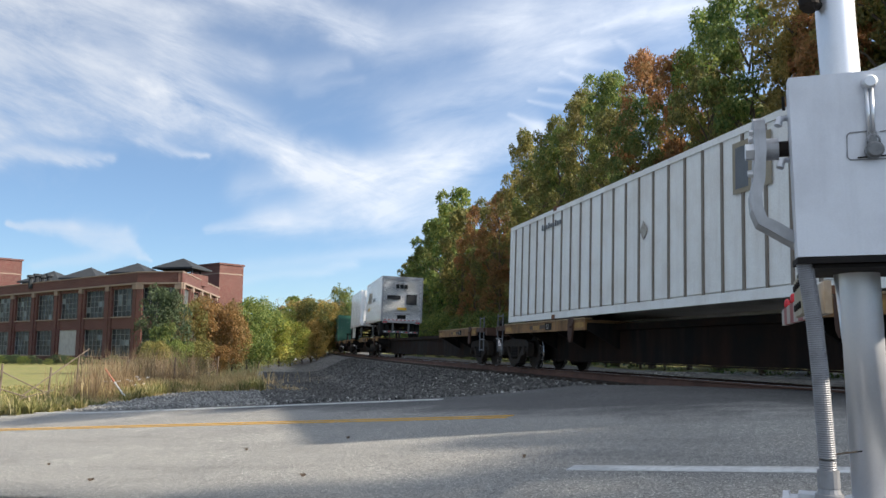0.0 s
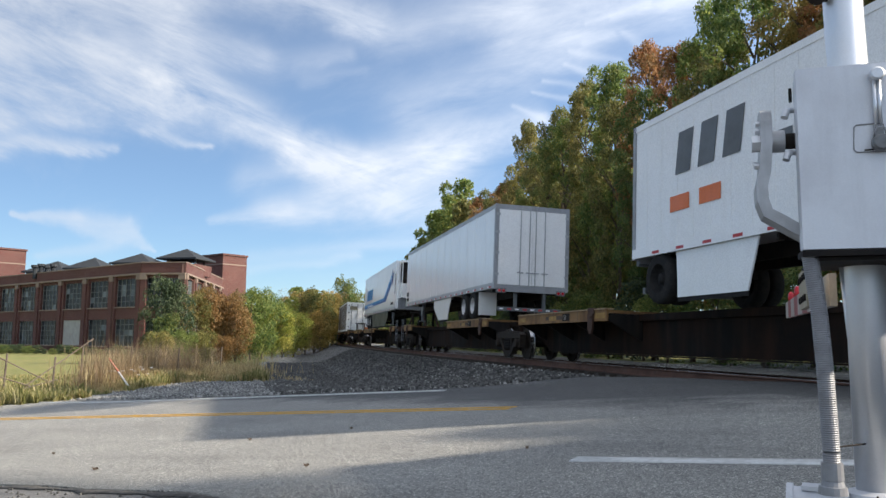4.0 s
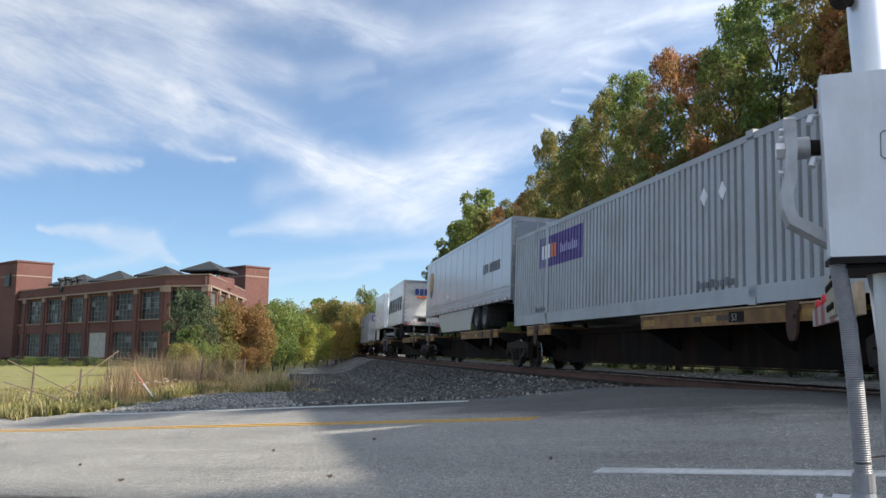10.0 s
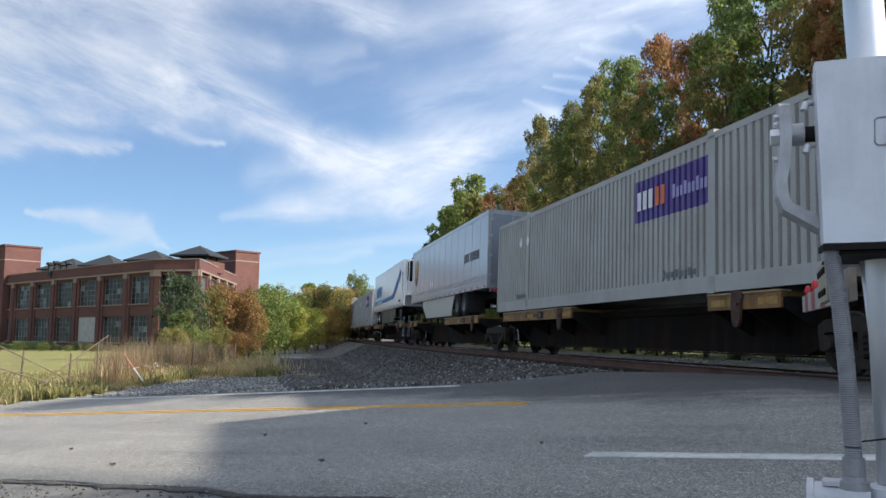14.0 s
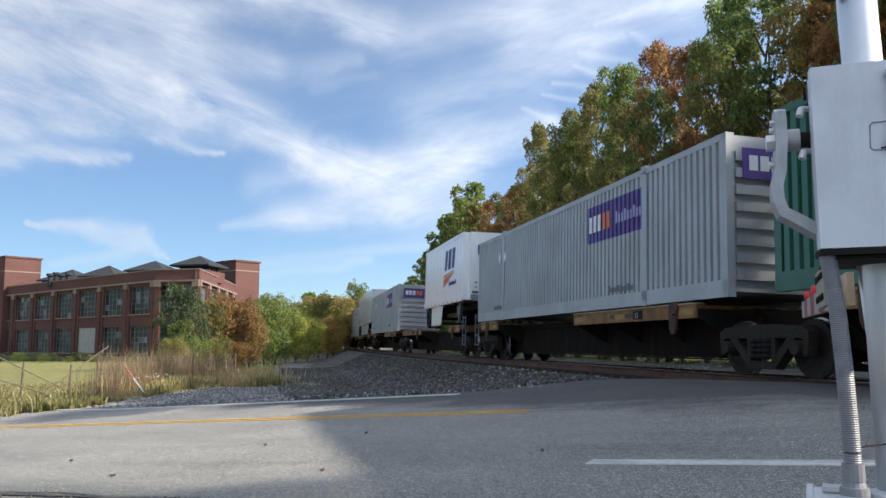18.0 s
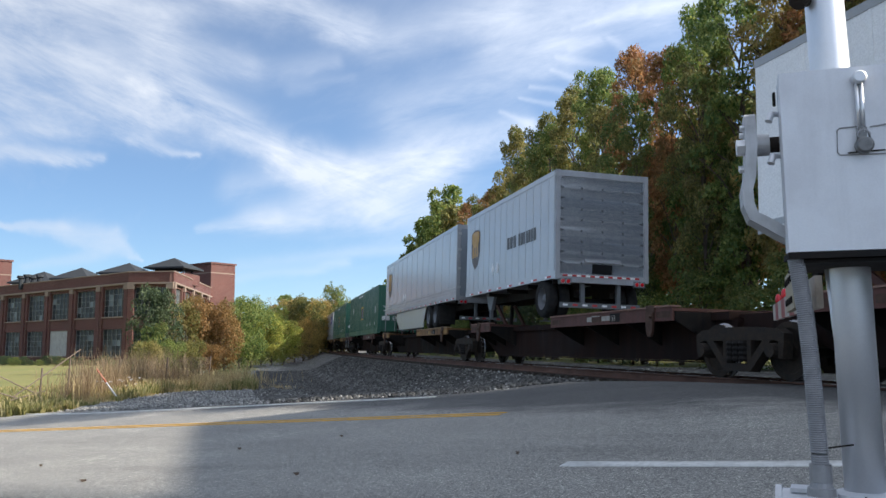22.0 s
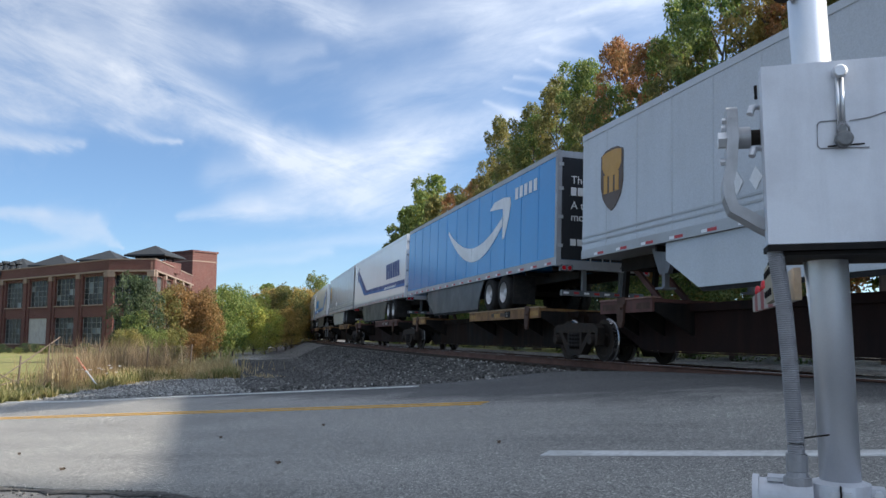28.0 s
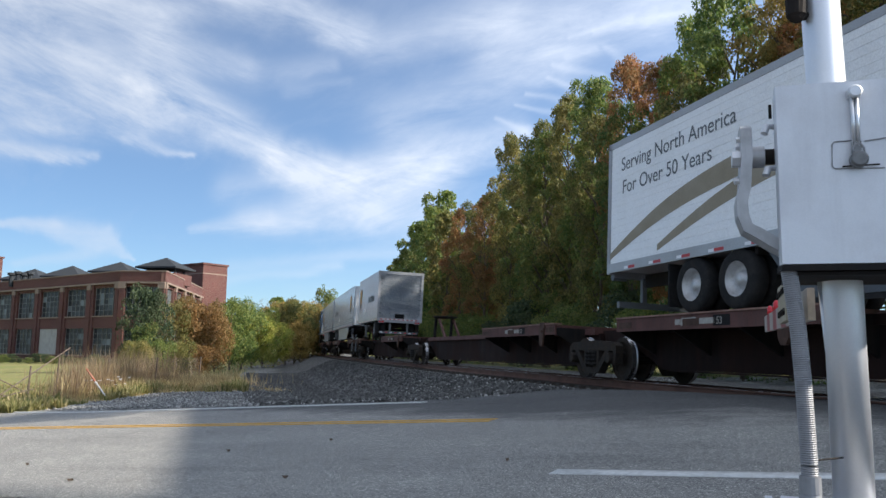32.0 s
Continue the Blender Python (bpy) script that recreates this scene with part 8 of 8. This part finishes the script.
def build_verge():
    rng = random.Random(11)
    straw, weeds, stalks, lawn = [], [], [], []
    for k in range(21000):
        az = rng.uniform(-24.2, -8.5)
        d = verge_start(az) + 0.2 + 1.8 * noise.noise((az * 0.9, 4, 4)) + rng.random() ** 1.15 * 11
        depth = d - verge_start(az)
        x, y = polar(az, d)
        if off_track(x, y)[0] > -8.7 + rng.gauss(0, 0.9) + 2.4 * noise.noise((x * 0.3, y * 0.3, 9)) + 1.0 * noise.noise((x * 1.7, y * 1.7, 3)):
            continue
        if noise.noise((x * 0.35, y * 0.35, 2)) + 0.35 * noise.noise((x * 1.6, y * 1.6, 7)) < -0.16:
            continue
        straw.append((x, y, (0.10 + rng.random() ** 1.8 * 0.85 * (0.18 + 0.82 * ease(0.5, 6.5, depth))) * (0.8 + 1.0 * noise.noise((x * 0.45, y * 0.45, 5)))))
    for k in range(9000):
        az = rng.uniform(-20.5, -14)
        d = verge_start(az) + 0.6 * noise.noise((az * 2, 3, 4)) + rng.random() * 6.5
        x, y = polar(az, d)
        if off_track(x, y)[0] < -8.6 + rng.gauss(0, 0.5):
            straw.append((x, y, (0.15 + 0.6 * rng.random()) * (0.75 + 0.6 * noise.noise((x * 0.6, y * 0.6, 21))) * (0.35 + 0.65 * ease(0, 2.5, d - verge_start(az)))))
    for k in range(17000):
        az = rng.uniform(-33, -12.5)
        d = verge_start(az) + 1.2 * noise.noise((az * 1.1, 1, 4)) + rng.random() ** 1.5 * (4.6 if az > -24 else 7.0)
        x, y = polar(az, d)
        if off_track(x, y)[0] > -8.0 or noise.noise((x * 0.8, y * 0.8, 8)) < -0.2:
            continue
        tuft = 0.9 + 1.3 * noise.noise((x * 0.55, y * 0.55, 12)) + 0.7 * noise.noise((x * 1.9, y * 1.9, 14))
        weeds.append((x, y, (0.07 + 0.33 * rng.random() ** 1.6) * max(0.35, tuft) * (0.75 if az < -23 else 1.0)))
    for k in range(4200):
        az = rng.gauss(-20.8, 1.9)
        d = verge_start(az) + 3.6 + rng.random() * 8
        x, y = polar(az, d)
        stalks.append((x, y, (0.5 + 1.25 * rng.random() ** 1.7) * (1.0 + 0.6 * noise.noise((x * 0.5, y * 0.5, 6)))))
    for k in range(7000):
        az = rng.uniform(-34, -23.5)
        d = verge_start(az) + 4 + rng.random() ** 1.6 * 16
        x, y = polar(az, d)
        lawn.append((x, y, rng.uniform(0.05, 0.16)))
    blades(rng, straw, LEAF["straw"], "dry_grass", "tall straw-coloured dry grass along the fence", 0.013, 0.75)
    blades(rng, weeds, LEAF["weed"], "weeds", "low green and tan weeds on the verge", 0.022, 0.7)
    blades(rng, stalks, LEAF["brown"], "dead_stalks", "tall dead brown stalks among dry grass", 0.008, 0.5)
    blades(rng, lawn, LEAF["weed"], "lawn_tufts", "short grass tufts on the field", 0.02, 0.6)
    # small white umbels
    bm = bmesh.new()
    for k in range(14):
        x, y = polar(-21.8 + rng.uniform(-1.3, 1.6), 28.8 + rng.uniform(0, 2.5))
        z = land_z(x, y) + rng.uniform(0.45, 0.75)
        for j in range(5):
            a = rng.uniform(0, 6.28)
            add_box(bm, x + 0.04 * math.cos(a) - 0.012, x + 0.04 * math.cos(a) + 0.012, y + 0.04 * math.sin(a) - 0.012, y + 0.04 * math.sin(a) + 0.012, z, z + 0.015)
    tagged(solid("wild_flowers", bm, REFLECT_WHITE, "small white wild flower heads in the weeds", "flowers", "stuff"))


def pipe(name, a, b, r, mat, parent=None, label=""):
    bm = bmesh.new()
    add_tube(bm, [a, b], [r, r], 8)
    return part(name, bm, mat, parent, label)


def on_land(az, d, up=0.0):
    x, y = polar(az, d)
    return Vector((x, y, land_z(x, y) + up))


def build_fence():
    f = thing("broken_fence", "broken rusty chain-link fence with bent pipe rails", "fence")
    for az, d, h in ((-28.95, 30.5, 1.25), (-26.2, 31.5, 1.1), (-24.6, 33, 1.45), (-21.6, 35.5, 1.4), (-18.6, 38, 1.4), (-31.4, 29.5, 1.2), (-15.8, 41, 1.4)):
        pipe("fence_post", on_land(az, d, -0.2), on_land(az + 0.1, d, h), 0.032, FENCE_PIPE, f)
    for a, b in (((-27.9, 29.8, 0.1), (-23.9, 32.5, 1.75)), ((-30.4, 30, 1.45), (-26.0, 31, 0.12)), ((-30.5, 29, 0.75), (-26.9, 30, 0.05)), ((-28.3, 29, 0.05), (-25.9, 30, 0.35))):
        pipe("fence_rail", on_land(*a), on_land(*b), 0.019, FENCE_PIPE, f)
    for az0, d0, az1, d1, h in ((-24.6, 33, -21.6, 35.5, 1.36), (-21.6, 35.5, -18.6, 38, 1.36), (-18.6, 38, -15.8, 41, 1.36), (-31.4, 29.5, -28.95, 30.5, 1.1)):
        bm = bmesh.new()
        a0, a1 = on_land(az0, d0), on_land(az1, d1)
        along = (a1 - a0).length
        cells = int(along / 0.11)
        for k in range(-int(h / 0.11), cells):
            for sgn in (1, -1):
                s0, z0 = (k * 0.11, 0.0) if sgn > 0 else (k * 0.11, h)
                s1, z1 = s0 + h, (h if sgn > 0 else 0.0)
                c0, c1 = max(s0, 0), min(s1, along)
                if c1 <= c0:
                    continue
                zz0, zz1 = z0 + (z1 - z0) * (c0 - s0) / (s1 - s0), z0 + (z1 - z0) * (c1 - s0) / (s1 - s0)
                q0, q1 = a0.lerp(a1, c0 / along) + Vector((0, 0, zz0)), a0.lerp(a1, c1 / along) + Vector((0, 0, zz1))
                add_tube(bm, [q0, q1], [0.004, 0.004], 3, cap=False)
        part("chain_link_mesh", bm, FENCE_PIPE, f, "rusty chain-link mesh")
    st = thing("marker_stake", "leaning stake with orange top and white foot", "stake")
    a, b = on_land(-22.9, 30.5, 1.05), on_land(-21.35, 28.6, -0.05)
    c = a.lerp(b, 0.42)
    pipe("stake_top", a, c, 0.028, STAKE_RED, st, "orange painted top")
    pipe("stake_foot", c, b, 0.028, LINE_WHITE, st, "white painted foot")


def stone_mesh(i):
    r = random.Random(100 + i)
    bm = bmesh.new()
    bmesh.ops.create_icosphere(bm, subdivisions=1, radius=1)
    for v in bm.verts:
        v.co *= r.uniform(0.65, 1.15)
        v.co.z *= 0.75
    v = [tuple(x.co) for x in bm.verts]
    f = [tuple(y.index for y in x.verts) for x in bm.faces]
    bm.free()
    return np.array(v), np.array(f)


def build_stones():
    rng = np.random.default_rng(4)
    kinds = [stone_mesh(i) for i in range(6)]
    verts, faces, n = [], [], 0

    def flush(name, mat, label):
        nonlocal verts, faces, n
        me = bpy.data.meshes.new(name)
        me.from_pydata(np.concatenate(verts).tolist(), [], np.concatenate(faces).tolist())
        me.materials.append(mat)
        tagged(new(name, me), label, "stones", kind="stuff")
        verts, faces, n = [], [], 0

    def drop(x, y, size, up=0.3):
        nonlocal n
        v, f = kinds[rng.integers(6)]
        q = np.array(Euler(rng.uniform(0, 6.28, 3)).to_matrix())
        verts.append((v * size) @ q.T + np.array([x, y, land_z(x, y) + size * up]))
        faces.append(f + n)
        n += len(v)
    for k in range(24000):
        s = -7 + 50 * rng.random() ** 1.3
        d = -1.75 - rng.random() ** 0.9 * 6.6
        p = beside(s, d)
        u, w = road_uw(p.x, p.y)
        if w < FAR_EDGE + 0.05 or (u < 7 and w < FAR_EDGE + 0.2 + min((7.0 - u) * 0.42, 2.6)):
            continue
        drop(p.x, p.y, rng.uniform(0.025, 0.062))
    for k in range(900):
        u, w = rng.uniform(-1.5, 8), NEAR_EDGE + 0.05 - rng.random() ** 2.2 * 0.8
        x, y = road_xy(u, w)
        drop(x, y, rng.uniform(0.006, 0.022))
    flush("ballast_stones", STONE, "loose dark grey ballast stones beside the rails")
    for k in range(6500):
        u = rng.uniform(6, 22.5)
        w = FAR_EDGE + 0.1 + rng.random() ** 1.3 * (1.4 + max(0.0, 21.3 - u) * 1.1)
        x, y = road_xy(u, w)
        drop(x, y, rng.uniform(0.015, 0.045))
    for k in range(7000):
        az = rng.uniform(-24, -9)
        far = 21.5 + (verge_start(az) + 1.5 - 21.5) * rng.random() ** 0.8
        x, y = far * math.sin(radians(az)), far * math.cos(radians(az))
        if road_uw(x, y)[1] > FAR_EDGE + 0.1 and off_track(x, y)[0] < -6.5:
            drop(x, y, rng.uniform(0.018, 0.05))
    flush("verge_gravel", PALE_STONE, "pale loose gravel along the road edge")


def stone_build(k):
    def build(nt, bsdf):
        geo = nt.nodes.new("ShaderNodeNewGeometry")
        c = ramp(nt, geo.outputs["Random Per Island"], ((0, (0.10 * k, 0.098 * k, 0.094 * k)), (0.6, (0.23 * k, 0.225 * k, 0.21 * k)), (1, (0.42 * k, 0.41 * k, 0.38 * k))))
        g = noise_node(nt, 60, 3, 0.6)
        c = mix_rgb(nt, 1.0, c, ramp(nt, g, ((0.3, (0.8, 0.8, 0.8)), (0.7, (1.15, 1.15, 1.15)))), "MULTIPLY")
        nt.links.new(c, bsdf.inputs["Base Color"])
        bsdf.inputs["Roughness"].default_value = 0.92
    return build


STONE = material("ballast_stone", stone_build(0.38))
PALE_STONE = material("pale_gravel", stone_build(1.05))


STAKE_RED = worn("weathered_stake", (0.42, 0.10, 0.045), (0.45, 0.36, 0.30), 0.8, 0, 0.6, 5, False)
DEAD_LEAF = worn("dead_leaf", (0.12, 0.085, 0.06), (0.06, 0.045, 0.035), 0.8, 0, 0.5, 30, False, 80, 0.2)


def build_fallen_leaves():
    rng = random.Random(8)
    spots = ((7.0, 7.35), (7.4, 5.5), (3.1, 6.9), (4.9, 5.9), (9.3, 6.3), (6.1, 8.2))
    for u, w in spots:
        x, y = road_xy(u, w)
        bm = bmesh.new()
        s = rng.uniform(0.022, 0.038)
        ring = []
        for k in range(9):
            a = 2 * math.pi * k / 9
            r = s * (1.0 if k % 2 else 0.55)
            ring.append(bm.verts.new((x + r * math.cos(a), y + r * math.sin(a) * 0.8, land_z(x, y) + 0.03 + 0.02 * math.cos(2 * a))))
        top = bm.verts.new((x, y, land_z(x, y) + 0.045))
        for k in range(9):
            bm.faces.new((ring[k], ring[(k + 1) % 9], top))
        solid("fallen_leaf", bm, DEAD_LEAF, "curled brown fallen leaf on the road", "leaf", group="fallen leaves")


build_ground()
build_road()
build_track()
platforms()
for lead, long, load in consist():
    train_cars.append((load, lead - long, long))
build_signal()
build_factory()
build_trees()
build_verge()
build_fence()
build_stones()
build_fallen_leaves()
motions()
